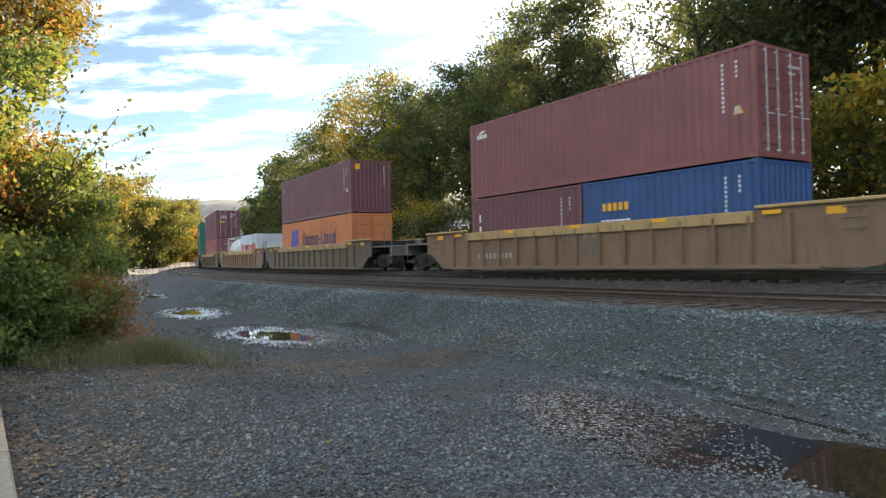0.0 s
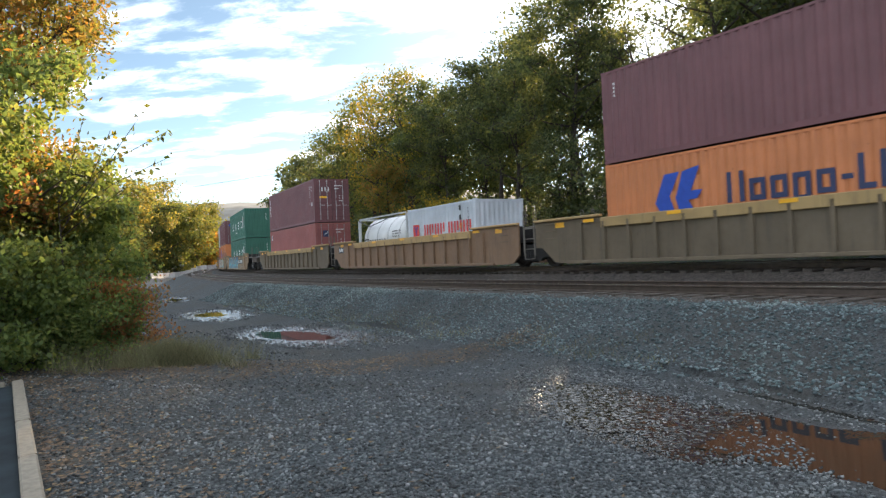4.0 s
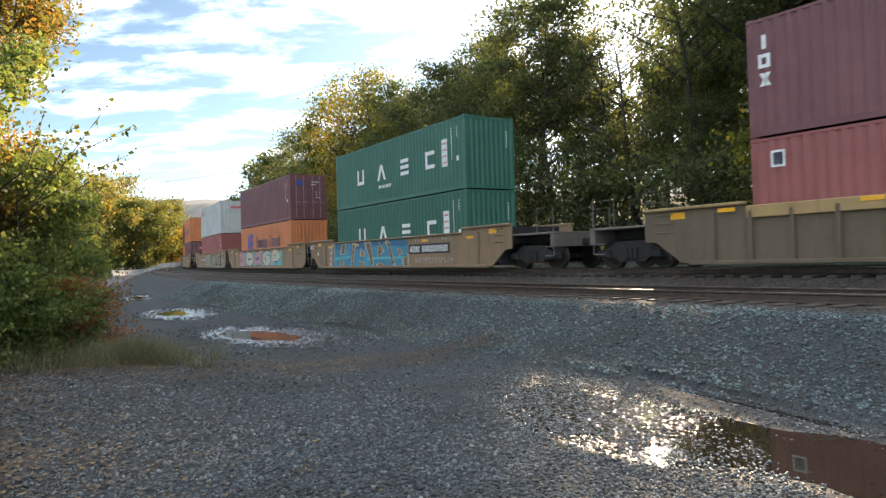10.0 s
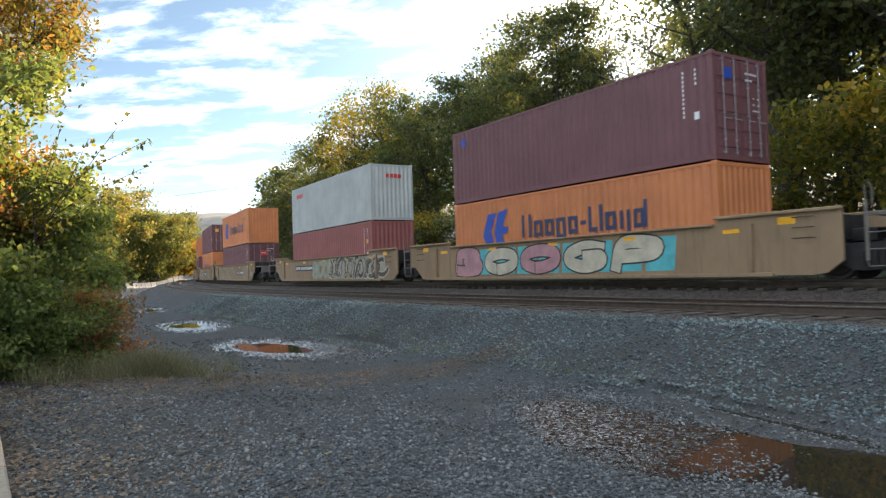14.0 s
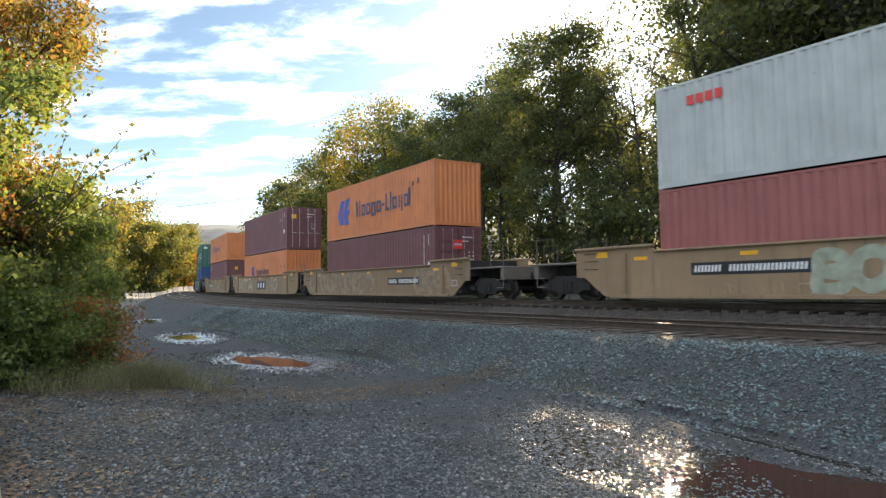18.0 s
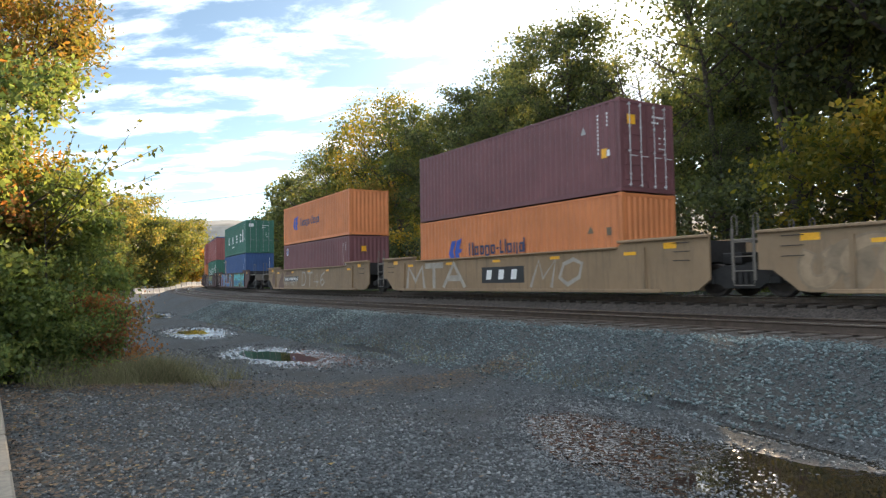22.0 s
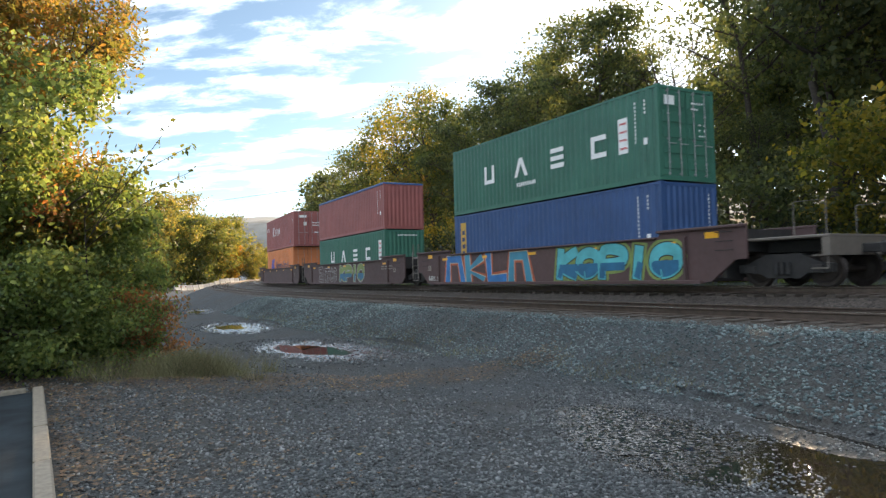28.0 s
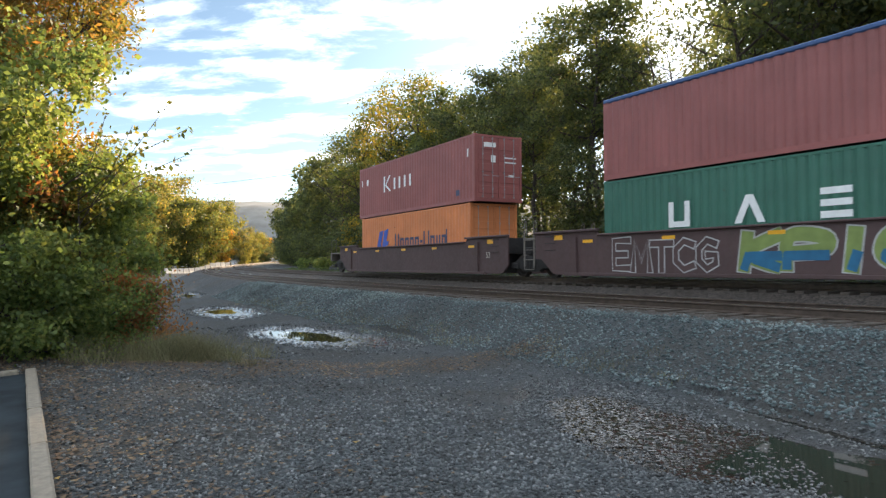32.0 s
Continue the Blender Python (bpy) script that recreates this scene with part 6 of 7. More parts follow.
def well_car(letter, body, ribbed, front, rear, label):
    """front, rear: 'own' truck and coupler, 'shared' joint with its truck, or 'open' joint carried by the next car."""
    c = tagged(new("well_car"), label, "railway car", "cars of the train")
    prof = side_profile(front, rear)
    for s in (-1, 1):
        y0, y1 = sorted((s * 1.47, s * 1.40))
        side = part("side_wall", Geo().prism(prof, y0, y1), body, c)
        y0, y1 = sorted((s * 1.56, s * 1.38))
        part("top_chord", Geo().box(-6.1, 6.1, y0, y1, 1.22 if ribbed else 1.40, 1.52 if ribbed else 1.46, 0.015), M_CHORD if ribbed else body, c)
        part("bottom_sill", Geo().box(-7.7, 7.7, y0, y1, 0.10, 0.20, 0.012), body, c)
        for e in (-1, 1):
            x0, x1 = sorted((e * 6.15, e * (9.1 if (front if e > 0 else rear) == "own" else 9.3)))
            part("end_chord", Geo().box(x0, x1, y0, y1, 1.56, 1.64, 0.015), M_CHORD if ribbed else body, c)
        rib = shared(("rib", ribbed), lambda: Geo().box(-0.05, 0.05, -0.05, 0.05, 0.22, 1.40).mesh("rib"))
        if ribbed:
            for k in range(15):
                part("rib", rib, body, c, at=Matrix.Translation((-7.0 + k * 1.0, s * 1.51, 0)))
        else:
            for x in (-7.15, 7.15):
                part("rib", rib, body, c, at=Matrix.Translation((x, s * 1.50, 0)))
    floor = Geo()
    for k in range(7):
        floor.box(-7.0 + k * 2.2, -6.4 + k * 2.2, -1.40, 1.40, 0.14, 0.24)
    part("floor_beams", floor, M_BLACK, c)
    for e, kind in ((1, front), (-1, rear)):
        g = Geo()
        x0, x1 = sorted((e * 8.2, e * (10.9 if kind == "own" else 9.6)))
        g.box(x0, x1, -0.55, 0.55, 0.86, 1.16, 0.02)
        x0, x1 = sorted((e * 8.25, e * 9.05))
        g.box(x0, x1, -1.40, 1.40, 0.92, 1.20)
        x0, x1 = sorted((e * 8.3, e * 8.42))
        g.box(x0, x1, -1.40, 1.40, 0.25, 1.55)
        part("end_platform", g, M_BLACK, c)
        if kind == "own":
            g = Geo()
            x0, x1 = sorted((e * 9.0, e * 11.2))
            g.box(x0, x1, -1.35, 1.35, 1.17, 1.24, 0.015)
            x0, x1 = sorted((e * 11.0, e * 11.2))
            g.box(x0, x1, -1.35, 1.35, 0.75, 1.17)
            part("end_deck", g, M_IRON, c)
            g = Geo()
            x0, x1 = sorted((e * 10.9, e * 11.75))
            g.box(x0, x1, -0.10, 0.10, 0.80, 1.02, 0.02)
            x0, x1 = sorted((e * 11.65, e * 12.0))
            g.box(x0, x1, -0.19, 0.19, 0.74, 1.06, 0.05)
            part("coupler", g, M_BLACK, c, "black knuckle coupler")
            for y in (-1.3, 1.3):
                g = Geo().tube([(e * 11.1, y, 0.45), (e * 11.1, y, 2.05), (e * 10.3, y, 2.05), (e * 10.3, y, 1.22)], 0.016, 6)
                for z in (0.45, 0.75):
                    g.tube([(e * 11.1, y, z), (e * 10.7, y, z)], 0.02, 5)
                part("handrail", g, M_IRON, c)
            if e == -1:
                g = Geo().lathe([(0.24, -0.02), (0.28, 0.0), (0.24, 0.02)], "x", 18)
                part("brake_wheel", g, M_BLACK, c, at=Matrix.Translation((e * 11.0, 0.6, 1.85)))
            part("hose", Geo().tube([(e * 11.2, 0.35, 0.85), (e * 11.5, 0.4, 0.5), (e * 11.9, 0.3, 0.62)], 0.025, 6), M_BLACK, c)
            add_truck(c, e * 9.85)
        elif kind == "shared":
            add_truck(c, e * 9.95)
            x0, x1 = sorted((e * 9.42, e * 9.98))
            for y in (-1.43, 1.43):
                lad = Geo()
                for x in (x0, x1):
                    lad.box(x - 0.035, x + 0.035, y - 0.012, y + 0.012, 0.42, 1.72)
                    lad.tube([(x, y, 1.70), (x, y, 2.02), (x + 0.08, y, 2.08), (x + 0.13, y, 2.0), (x + 0.13, y, 1.55)], 0.016, 6)
                for z in (0.30, 0.66, 1.02, 1.38):
                    lad.tube([(x0, y, z + 0.12 * (z < 0.5)), (x0 + 0.02, y, z), (x1 - 0.02, y, z), (x1, y, z + 0.12 * (z < 0.5))], 0.014, 6)
                part("ladder", lad, M_IRON, c, "narrow steel ladder with looped hand holds")
            x2, x3 = sorted((e * 9.30, e * 10.02))
            part("gangway", Geo().box(x2, x3, -1.42, 1.42, 1.40, 1.46, 0.01), M_IRON, c, "narrow steel walkway between the cars")
        # grab irons at the corner
        for y in (-1.49, 1.49):
            g = Geo()
            for z in (0.98, 1.22, 1.46):
                g.tube([(e * 8.2, y, z), (e * 8.2, y * 1.03, z), (e * 8.7, y * 1.03, z), (e * 8.7, y, z)], 0.012, 5)
            part("grab_iron", g, M_BLACK if not ribbed else M_OCHRE, c)
    for k in range(5):
        x = -6.6 + k * 3.3
        part("reflector", shared("reflector", lambda: Geo().box(-0.23, 0.23, -0.004, 0.004, -0.05, 0.05).mesh("reflector")), M_REFL, c, "small yellow reflector strip", at=Matrix.Translation((x, -1.568 if ribbed else -1.476, 1.455 if ribbed else 1.24)))
    for x, mm in ((8.05, M_REFL), (-8.05, M_REFL)):
        part("placard", decal([rect(-0.22, 0, 0.44, 0.17)]), mm, c, at=Matrix.Translation((x, -1.474, 1.32)))
    return c


def car_mark(c, quads, material, label="", y=-1.474):
    paint_on(c, quads, material, label, Matrix.Translation((0, y, 0)))


def car_text(c, body, x, z, h, material):
    me = text_mesh(body, h)
    part("lettering", me, material, c, at=Matrix.Translation((x, -1.475, z)) @ Matrix.Rotation(math.pi / 2, 4, "X"))


def number_panel(c, x, z, w=1.75, h=0.3):
    car_mark(c, [rect(x, z, w, h)], M_INK, "black number panel")
    car_mark(c, [rect(x + 0.1 + k * 0.2 + 0.1 * j, z + 0.08, 0.058, h - 0.16, 0.15) for k in range(int((w - 0.15) / 0.2)) for j in (0, 1) if k != 4], M_WHITE, y=-1.477)


GLYPH = {
    "H": [[(0.1, 0), (0.1, 1)], [(0.9, 0), (0.9, 1)], [(0.1, 0.5), (0.9, 0.5)]],
    "A": [[(0.0, 0), (0.5, 1), (1.0, 0)], [(0.22, 0.36), (0.78, 0.36)]],
    "P": [[(0.1, 0), (0.1, 1), (0.9, 0.92), (0.9, 0.52), (0.1, 0.42)]],
    "M": [[(0.0, 0), (0.1, 1), (0.5, 0.3), (0.9, 1), (1.0, 0)]],
    "B": [[(0.1, 0.02), (0.08, 0.5), (0.1, 0.98), (0.72, 0.95), (0.78, 0.62), (0.3, 0.5), (0.9, 0.4), (0.85, 0.05), (0.1, 0.02)]],
    "Q": [[(0.0, 0), (0.12, 0.95), (0.86, 0.95), (0.98, 0)]],
    "T": [[(0.0, 0.95), (1.0, 0.95)], [(0.5, 0), (0.5, 0.95)]],
    "O": [[(0.5, 0.04), (0.08, 0.3), (0.12, 0.8), (0.5, 0.97), (0.9, 0.8), (0.92, 0.3), (0.5, 0.04)]],
    "N": [[(0.05, 0), (0.05, 1), (0.95, 0), (0.95, 1)]],
    "L": [[(0.1, 1), (0.1, 0.05), (0.9, 0.05)]],
    "K": [[(0.1, 0), (0.1, 1)], [(0.9, 1), (0.1, 0.45), (0.95, 0)]],
    "I": [[(0.5, 0), (0.5, 1)]],
    "E": [[(0.9, 0.03), (0.1, 0.03), (0.1, 0.97), (0.9, 0.97)], [(0.1, 0.5), (0.75, 0.5)]],
    "C": [[(0.92, 0.15), (0.5, 0.03), (0.1, 0.3), (0.1, 0.7), (0.5, 0.97), (0.92, 0.85)]],
    "G": [[(0.9, 0.85), (0.5, 0.97), (0.1, 0.7), (0.1, 0.3), (0.5, 0.03), (0.92, 0.2), (0.92, 0.48), (0.55, 0.48)]],
    "D": [[(0.1, 0), (0.1, 1), (0.65, 0.95), (0.95, 0.5), (0.65, 0.05), (0.1, 0)]],
    "S": [[(0.9, 0.85), (0.5, 0.98), (0.12, 0.78), (0.2, 0.56), (0.8, 0.44), (0.9, 0.2), (0.5, 0.02), (0.1, 0.15)]],
    "U": [[(0.08, 1), (0.1, 0.2), (0.5, 0.03), (0.9, 0.2), (0.92, 1)]],
    "4": [[(0.75, 0), (0.75, 1), (0.05, 0.35), (0.95, 0.35)]],
    "6": [[(0.85, 0.95), (0.3, 0.75), (0.1, 0.3), (0.5, 0.03), (0.9, 0.25), (0.6, 0.5), (0.15, 0.35)]],
}


def ribbon(pts, w, slope=0.00015):
    """One flat band along a line; it lifts a hair along its way, so that crossings lie over one another."""
    n = len(pts)
    vs = []
    for i, (x, z) in enumerate(pts):
        (xa, za), (xb, zb) = pts[max(0, i - 1)], pts[min(n - 1, i + 1)]
        d0 = (x - xa, z - za) if i else (xb - x, zb - z)
        d1 = (xb - x, zb - z) if i < n - 1 else d0
        l0, l1 = math.hypot(*d0) or 1, math.hypot(*d1) or 1
        n0, n1 = (-d0[1] / l0, d0[0] / l0), (-d1[1] / l1, d1[0] / l1)
        mx, mz = n0[0] + n1[0], n0[1] + n1[1]
        ll = math.hypot(mx, mz)
        k = w / ll if ll > 0.7 else w / 1.2
        k = min(k, w * 0.85)
        ex, ez = 0.0, 0.0
        if i in (0, n - 1):
            sg = -1 if i == 0 else 1
            dd, l = (d0, l0) if i == 0 else (d1, l1)
            ex, ez = sg * dd[0] / l * w * 0.4, sg * dd[1] / l * w * 0.4
        vs += [(x + ex + mx * k / 2, -slope * i, z + ez + mz * k / 2), (x + ex - mx * k / 2, -slope * i, z + ez - mz * k / 2)]
    return Geo().add(vs, [(2 * i + 1, 2 * i + 3, 2 * i + 2, 2 * i) for i in range(n - 1)])


def rounded(pts, steps=5):
    """A smooth curve through the points, closed where they close."""
    n = len(pts)
    if n < 3:
        return pts
    shut = pts[0] == pts[-1]
    out = []
    for i in range(n - 1):
        a = pts[i - 1] if i else (pts[n - 2] if shut else pts[0])
        b, c = pts[i], pts[i + 1]
        d = pts[i + 2] if i + 2 < n else (pts[1] if shut else pts[-1])
        for k in range(steps):
            t = k / steps
            out.append(tuple(0.5 * (2 * q + (r - p) * t + (2 * p - 5 * q + 4 * r - e) * t * t + (3 * q - p - 3 * r + e) * t ** 3) for p, q, r, e in zip(a, b, c, d)))
    return out + [pts[-1]]


def graffiti(c, word, x, z, w, h, fill, edge, fat=0.24, lean=0.15, gap=0.06, seed=1, shade=None, soft=False, rim=1.5, halo=None):
    """Sprayed letters with an outline; one part a stroke and colour."""
    rng = random.Random(seed)
    fills = fill if isinstance(fill, list) else [fill]
    for nth, ch in enumerate(word):
        ww, hh, dz = w * rng.uniform(0.92, 1.1), h * rng.uniform(0.92, 1.04), rng.uniform(-0.02, 0.03)
        lines = [[(x + (a + lean * (b - 0.5)) * ww, z + dz + b * hh) for a, b in (rounded(ln) if soft else ln)] for ln in GLYPH[ch]]
        for k, ln in enumerate(lines):
            low = -0.0011 * k - 0.0003 * (nth % 3)
            layers = [("sprayed_halo", halo, 1.75, -1.4722), ("sprayed_outline", edge, rim, -1.4748), ("sprayed_stroke", fills[nth % len(fills)], 1.0, -1.4786)]
            for name, material, k_fat, y in layers:
                if material:
                    band = ribbon(ln, fat * k_fat)
                    band.v = [(p, q, min(1.385, max(0.21, r))) for p, q, r in band.v]
                    part(name, band, material, c, at=Matrix.Translation((0, y + low, 0)))
            if shade:
                part("sprayed_shade", ribbon([(a + 0.02, min(b, z + h * 0.34)) for a, b in ln], fat * 0.7), shade, c, at=Matrix.Translation((0, -1.4824 + low, 0)))
        x += ww * (1 + gap)


def block_word(c):
    """Broad blue sprayed letters grown into one band; the buff gaps between them have cream rims and brown ticks."""
    car_mark(c, [[(-6.18, 0.16), (1.42, 0.16), (1.82, 0.7), (1.86, 1.1), (1.7, 1.36), (-5.96, 1.36)]], M_SPRAY, "broad blue sprayed letters", -1.4745)
    car_mark(c, [[(-6.02, 1.1), (-4.4, 1.02), (-4.4, 1.37), (-5.95, 1.37)], [(-3.7, 1.08), (-2.4, 1.0), (-2.4, 1.37), (-3.4, 1.37)], [(-1.9, 1.12), (-0.6, 1.16), (-0.2, 1.37), (-1.75, 1.37)],
                 [(0.0, 1.12), (1.3, 1.06), (1.86, 1.1), (1.7, 1.37), (-0.1, 1.37)]], M_CYAN, "darker blue upper edge", -1.4765)
    car_mark(c, [[(-6.16, 0.5), (-4.0, 0.62), (-4.0, 0.74), (-6.14, 0.66)], [(-2.2, 0.5), (1.3, 0.5), (1.7, 0.62), (-2.1, 0.62)]], M_AQUA, "paler blue streak", -1.4755)
    gaps = [[(-5.32, 0.82), (-4.72, 0.80), (-4.52, 1.38), (-5.08, 1.38)], [(-5.32, 0.14), (-4.88, 0.14), (-4.92, 0.50), (-5.36, 0.47)], [(-4.02, 0.14), (-3.82, 0.14), (-3.36, 1.38), (-3.78, 1.38)],
            [(-2.96, 0.68), (-2.44, 0.66), (-2.36, 0.86), (-2.84, 1.08)], [(-3.0, 0.14), (-2.5, 0.14), (-2.5, 0.42), (-2.98, 0.42)], [(-1.62, 0.16), (-1.44, 0.16), (-1.72, 1.38), (-2.5, 1.38)],
            [(-1.14, 0.52), (-0.36, 0.88), (-0.88, 1.34)], [(-1.2, 0.14), (-0.34, 0.14), (-0.40, 0.24), (-0.76, 0.36), (-1.18, 0.28)], [(0.48, 0.16), (0.72, 0.16), (0.08, 1.38), (-0.22, 1.38)],
            [(1.06, 0.62), (1.42, 0.80), (1.16, 0.98), (0.88, 0.95)], [(1.42, 0.14), (1.9, 0.14), (1.9, 0.72), (1.28, 0.46)], [(-6.5, 0.14), (-6.16, 0.14), (-5.94, 1.38), (-6.28, 1.38)]]
    for g in gaps:
        mx, mz = sum(p[0] for p in g) / len(g), sum(p[1] for p in g) / len(g)
        car_mark(c, [g], M_CREAM, "pale sprayed rim", -1.4785)
        car_mark(c, [[(mx + (p - mx) * 0.72, min(1.36, max(0.17, mz + (q - mz) * 0.86))) for p, q in g]], M_TAN, "buff gap between letters", -1.4805)
        z0, z1 = min(q for p, q in g), max(q for p, q in g)
        if z1 - z0 > 0.5:
            ends = [p for p, q in g if q > mz], [p for p, q in g if q <= mz]
            for k in range(4):
                f = 0.14 + 0.22 * k
                hi, lo = sum(ends[0]) / len(ends[0]), sum(ends[1]) / len(ends[1])
                car_mark(c, [rect(lo + (hi - lo) * f - 0.09, z0 + (z1 - z0) * f, 0.18, 0.06, 0.2)], M_UMBER, "brown sprayed tick", -1.4825)


def wildstyle(c, x, z, w, h, n, fills, edge, fat, seed, lift=0.0):
    """Interlocking sprayed curves that spell nothing; one part a curve."""
    rng = random.Random(seed)
    for k in range(n):
        cx, cz = x + w * (k + 0.5) / n + rng.uniform(-0.1, 0.1), z + h * rng.uniform(0.42, 0.58)
        a0, span = rng.uniform(0, 6.28), rng.uniform(3.0, 5.4)
        rx, rz = w / n * rng.uniform(0.6, 1.15), h * rng.uniform(0.34, 0.46)
        ln = [(cx + math.cos(a0 + span * i / 13) * rx * (0.7 + 0.3 * i / 13), min(z + h, max(z, cz + math.sin(a0 + span * i / 13) * rz))) for i in range(14)]
        if rng.random() > 0.5:
            ln.append((ln[-1][0] + rng.uniform(-0.5, 0.5), z + rng.choice((0.05, 0.95)) * h))
        low = lift - 0.0022 * (k % 4)
        part("sprayed_outline", ribbon(ln, fat * 1.5, 0.00008), edge, c, at=Matrix.Translation((0, -1.4735 + low, 0)))
        part("sprayed_curve", ribbon(ln, fat, 0.00008), fills[k % len(fills)], c, at=Matrix.Translation((0, -1.4752 + low, 0)))


def tag_lines(c, x, z, w, h, material, seed):
    """A thin sprayed scrawl."""
    rng = random.Random(seed)
    out, px = [], x
    while px < x + w:
        dx, a = rng.uniform(0.12, 0.3), rng.uniform(-0.4, 0.4)
        t = 0.045
        out.append([(px, z), (px + t, z), (px + t + a * h * 0.4, z + h), (px + a * h * 0.4, z + h)])
        if rng.random() > 0.4:
            out.append(rect(px, z + rng.uniform(0.1, 0.85) * h, dx, t))
        px += dx
    tagged(part("sprayed_scrawl", decal(out), material, c, at=Matrix.Translation((0, -1.478, 0))), kind="stuff")


CARS = {}


def build_cars():
    spec = {
        "A": (M_YELLOW_SHADED, True, "open", "own", "weathered yellow ribbed well car of a container train"),
        "B": (M_OCHRE, True, "own", "shared", "faded ochre ribbed well car"),
        "C": (M_YELLOW_SHADED, True, "open", "shared", "yellow-brown ribbed well car with low loads"),
        "D": (M_OCHRE, True, "open", "own", "faded ochre ribbed well car with a stacked pair"),
        "E": (M_TAN, False, "own", "shared", "tan well car with big blue sprayed shapes"),
        "F": (M_TAN, False, "open", "shared", "tan well car with pink and grey sprayed shapes"),
        "G": (M_TAN, False, "open", "own", "tan well car with pale sprayed shapes and a number panel"),
        "H": (M_TAN, False, "own", "shared", "dusty yellow well car with a black number panel"),
        "I": (M_TAN, False, "open", "shared", "dusty yellow well car with white scrawls and a black panel"),
        "J": (M_TAN, False, "open", "own", "tan well car with thin white scrawls"),
        "K": (M_BROWN, False, "own", "shared", "dark brown well car with blue sprayed shapes"),
        "L": (M_BROWN, False, "open", "shared", "dark brown well car with white and aqua sprayed shapes"),
        "M": (M_BROWN, False, "open", "own", "plain dark brown well car, last of the train"),
    }
    for k, (m, ribbed, fr, re_, label) in spec.items():
        CARS[k] = well_car(k, m, ribbed, fr, re_, label)
    A, B, C, D, E, F, G, H, I, J, K, L, M = (CARS[k] for k in "ABCDEFGHIJKLM")
    car_text(A, "53", 0.5, 0.48, 0.48, M_IRON)
    car_mark(A, letters(-5.4, 0.5, 0.17, 0.2, 9, 0.07), M_FADED)
    car_mark(A, [rect(-0.9 + 0.13 * k, 1.12 + 0.04 * math.sin(k * 1.9), 0.045, 0.22, 0.35 * math.sin(k * 2.3)) for k in range(15)], M_SILV)
    car_mark(C, [rect(-8.6, 1.0, 0.8, 0.36)], M_INK)
    car_mark(C, letters(-8.5, 1.07, 0.12, 0.2, 4, 0.05), M_WHITE, y=-1.477)
    block_word(E)
    number_panel(E, 1.95, 0.68, 3.25, 0.42)
    tag_lines(E, 2.5, 1.19, 2.9, 0.18, M_FADED, 5)
    tag_lines(E, 2.5, 0.28, 2.9, 0.26, M_FADED, 6)
    car_text(E, "125 T", -9.22, 1.18, 0.2, M_WHITE)
    car_mark(E, [rect(-8.4, 0.82, 0.18, 0.2)], M_WHITE)
    car_text(E, "53", -7.9, 0.34, 0.46, M_IRON)
    car_mark(E, [rect(-6.75 + 0.05 * k, 0.22 + 0.3 * k, 0.42, 0.2, 0.15) for k in range(4)], M_SILV)
    car_mark(F, [rect(-4.2 + 1.15 * k, 0.3, 1.0, 0.95, 0.1) for k in range(8)], M_AQUA, "patch of sprayed aqua", -1.4725)
    graffiti(F, "BOOG", -5.6, 0.46, 1.62, 0.66, [M_PINK, M_CREAM, M_PINK, M_CREAM], M_INK, 0.40, 0.08, 0.24, 8, None, True, 1.25)
    graffiti(F, "P", 2.75, 0.46, 1.5, 0.7, M_CREAM, M_INK, 0.38, 0.2, 0.1, 9, None, True, 1.25)
    number_panel(G, -4.95, 0.72, 3.2, 0.33)
    graffiti(G, "BOO", -1.7, 0.34, 0.72, 0.82, M_GHOSTGREEN, None, 0.30, 0.1, 0.12, 41, None, True)
    car_mark(G, [[(x0, 0.24), (x0 + 1.2, 0.2), (x0 + 1.42, 0.7), (x0 + 1.24, 1.36), (x0 + 0.1, 1.34), (x0 - 0.12, 0.8)] for x0 in (0.7, 2.2, 3.7, 5.2, 6.7)], M_FADED, "patch of faded sprayed buff", -1.4725)
    wildstyle(G, 0.7, 0.24, 7.2, 1.10, 12, [M_UMBER, M_INK, M_UMBER], M_CREAM, 0.20, 12)
    wildstyle(G, 0.8, 0.26, 7.0, 1.06, 17, [M_GHOSTGREEN, M_UMBER, M_BUFF, M_UMBER], M_FADED, 0.075, 43, -0.006)
    tag_lines(G, 7.0, 0.3, 0.9, 0.2, M_SILV, 13)
    tag_lines(G, -4.0, 0.25, 2.0, 0.25, M_GHOST, 14)
    number_panel(H, 2.15, 0.62, 2.95, 0.33)
    wildstyle(H, -8.1, 0.26, 8.6, 1.04, 15, [M_GHOST, M_GHOSTTAN, M_GHOST], M_GHOSTTAN, 0.24, 31)
    wildstyle(H, 4.9, 0.3, 2.6, 0.95, 5, [M_GHOST, M_GHOSTTAN], M_GHOST, 0.20, 32)
    car_mark(H, [rect(7.8, 0.52, 0.45, 0.26)], M_SILV)
    car_mark(H, [rect(7.86, 0.56, 0.33, 0.18)], M_TAN, y=-1.477)
    car_mark(I, [rect(-0.95, 0.42, 2.6, 0.6)], M_INK, "black panel")
    car_mark(I, letters(-0.75, 0.55, 0.65, 0.36, 3, 0.12, 0.2), M_WHITE, "white plain block on the panel", -1.477)
    graffiti(I, "MTA", -6.9, 0.26, 1.4, 0.96, M_FADED, None, 0.24, 0.0, 0.12, 15)
    graffiti(I, "MO", 2.2, 0.3, 1.1, 0.9, M_FADED, None, 0.14, 0.3, 0.2, 16)
    graffiti(J, "DT46", -1.4, 0.32, 0.9, 0.85, M_FADED, None, 0.11, 0.1, 0.25, 17)
    tag_lines(J, -5.2, 0.35, 2.8, 0.6, M_FADED, 17)
    number_panel(J, -5.1, 0.62, 3.0, 0.34)
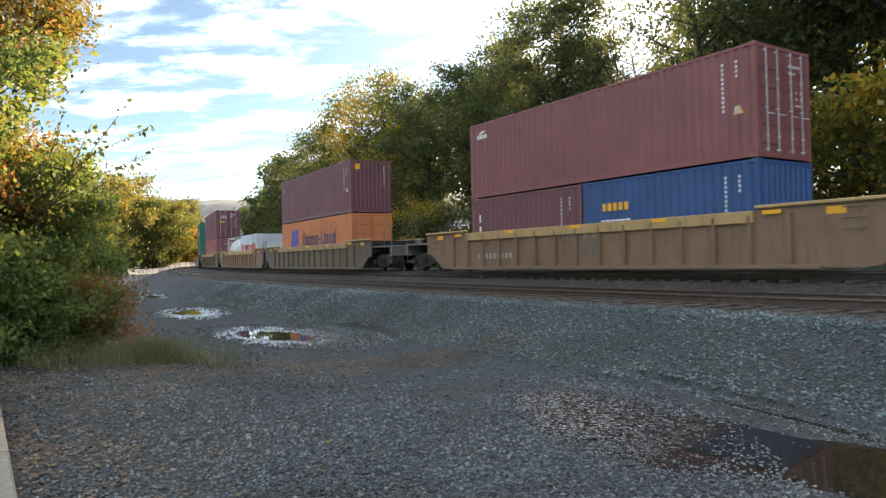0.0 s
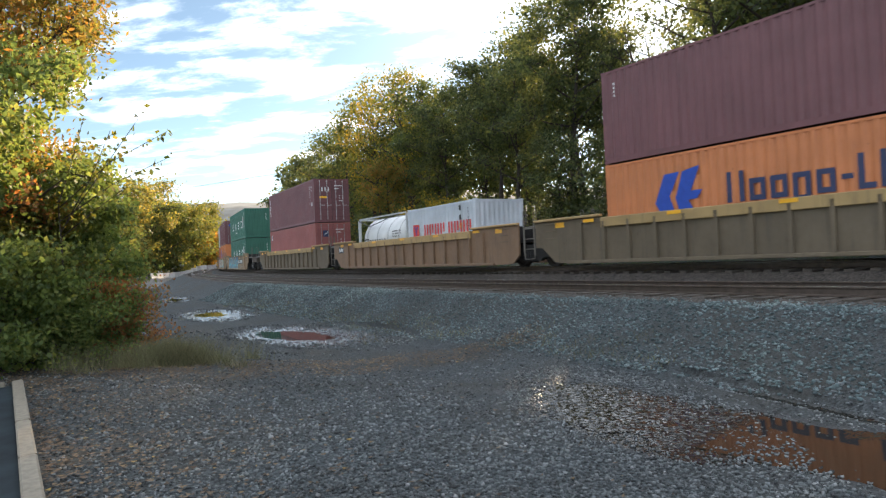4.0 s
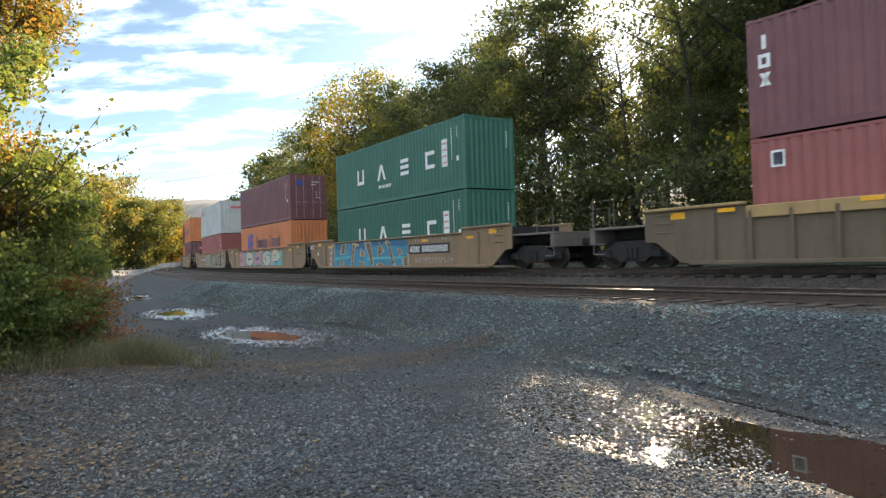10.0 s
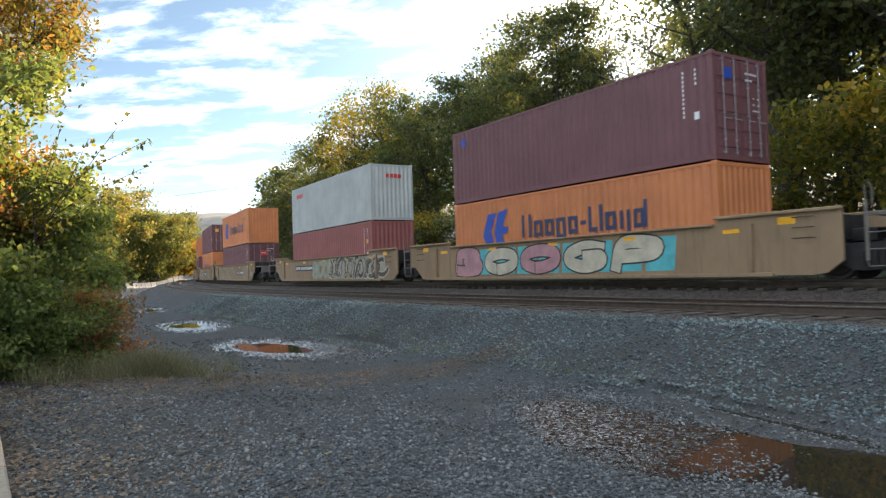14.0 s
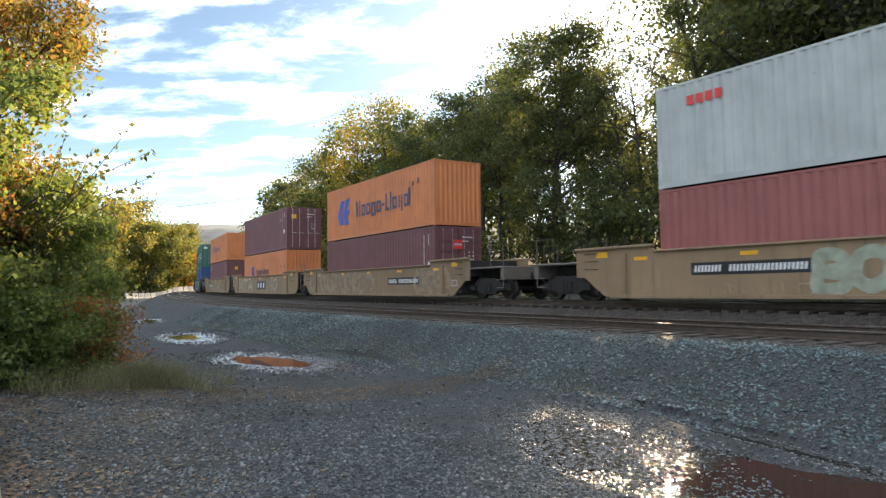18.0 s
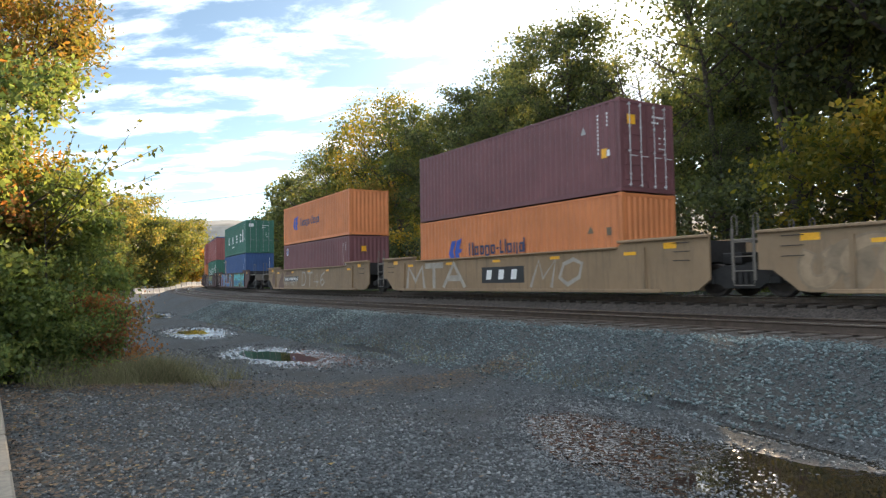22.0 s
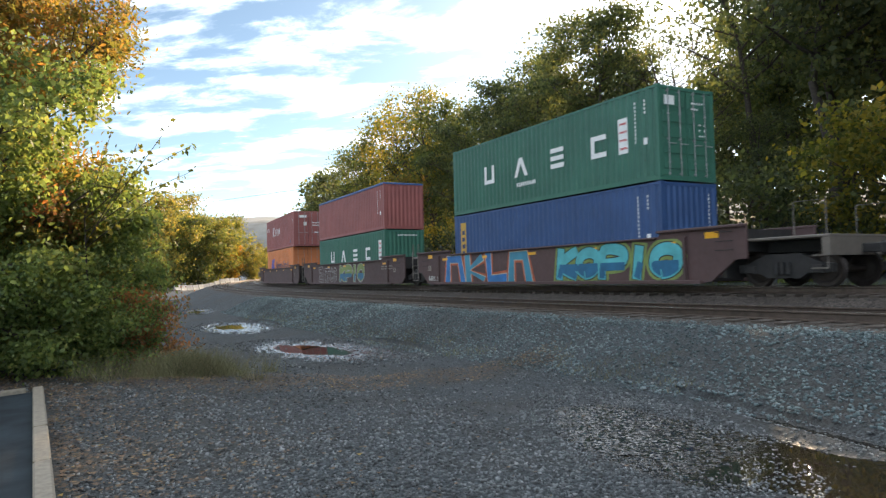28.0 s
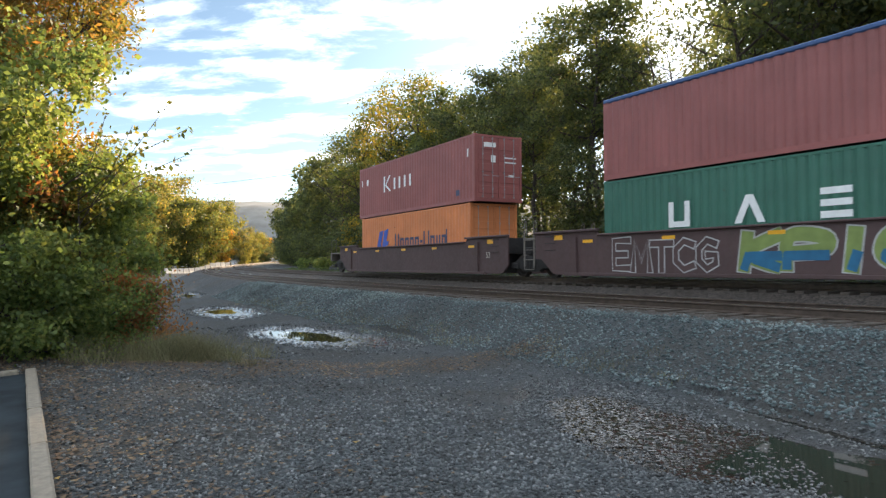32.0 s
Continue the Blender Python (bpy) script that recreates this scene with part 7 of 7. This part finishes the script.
    car_mark(J, [[(-8.2, 0.55), (-7.7, 0.35), (-7.2, 0.6), (-7.0, 1.0), (-7.4, 1.25), (-8.0, 1.1)], [(-6.6, 0.2), (-5.2, 0.2), (-5.5, 0.75), (-5.3, 1.1), (-5.7, 1.3), (-6.0, 0.9), (-6.4, 0.6)], [(-5.0, 1.05), (-3.4, 1.08), (-3.0, 1.3), (-4.6, 1.33)]], M_DIRTY, "patch of dark brown overpaint", -1.4725)
    graffiti(K, "QKLQ", -6.4, 0.26, 1.22, 0.98, [M_AZURE, M_SPRAY], M_CREAM, 0.40, -0.06, 0.26, 20, None, False, 1.2, M_RUSTRED)
    graffiti(K, "KOPIO", 1.55, 0.38, 0.98, 0.80, M_AQUA, M_INK, 0.36, 0.12, 0.12, 21, M_CYAN, True, 1.2, M_OLIVE)
    graffiti(L, "EMTCG", -5.5, 0.3, 0.70, 0.88, M_BROWN, M_SILV, 0.17, 0.0, 0.12, 23)
    graffiti(L, "KPIO", -0.95, 0.40, 0.98, 0.76, M_OLIVE, M_SILV, 0.34, 0.1, 0.1, 24, M_CYAN, True, 1.25)
    car_text(L, "53", 8.0, 0.76, 0.24, M_FADED)
    car_text(M, "53", 7.9, 0.76, 0.24, M_FADED)
    car_mark(L, small_print(6.2, 1.06, 1.6, 2, 0.14, 0.06, 26), M_FADED)
    tag_lines(K, -8.2, 0.28, 0.95, 0.22, M_WHITE, 27)
    car_text(K, "53", -8.1, 0.76, 0.24, M_FADED)


build_cars()
LOADS = build_boxes()

# where each car's middle stands along the line at the start, and the train's speed
START = {"A": -6.8, "B": -30.53, "C": -50.05, "D": -69.75, "E": -93.65, "F": -113.3, "G": -133.2, "H": -157.25, "I": -177.1, "J": -197.4, "K": -222.07, "L": -242.25, "M": -262.5}
SPEED = 7.533


def motions():
    """The train rolls by at a steady speed; every wheel turns with it."""
    times = [k * 1.0 for k in range(33)]
    for k, c in CARS.items():
        walk(c, [(t, track_pose(START[k] + SPEED * t, 9.9)) for t in times])
    for k, c, z, dx in LOADS:
        walk(c, [(t, track_pose(START[k] + SPEED * t, 9.9) @ Matrix.Translation((dx, 0, z))) for t in times])
    ticks = [k / 15 for k in range(32 * 15 + 1)]
    for w, dx in WHEELS:
        walk(w, [(t, Matrix.Translation((dx, 0, 0.43)) @ Matrix.Rotation(SPEED * t / 0.43, 4, "Y")) for t in ticks])


motions()
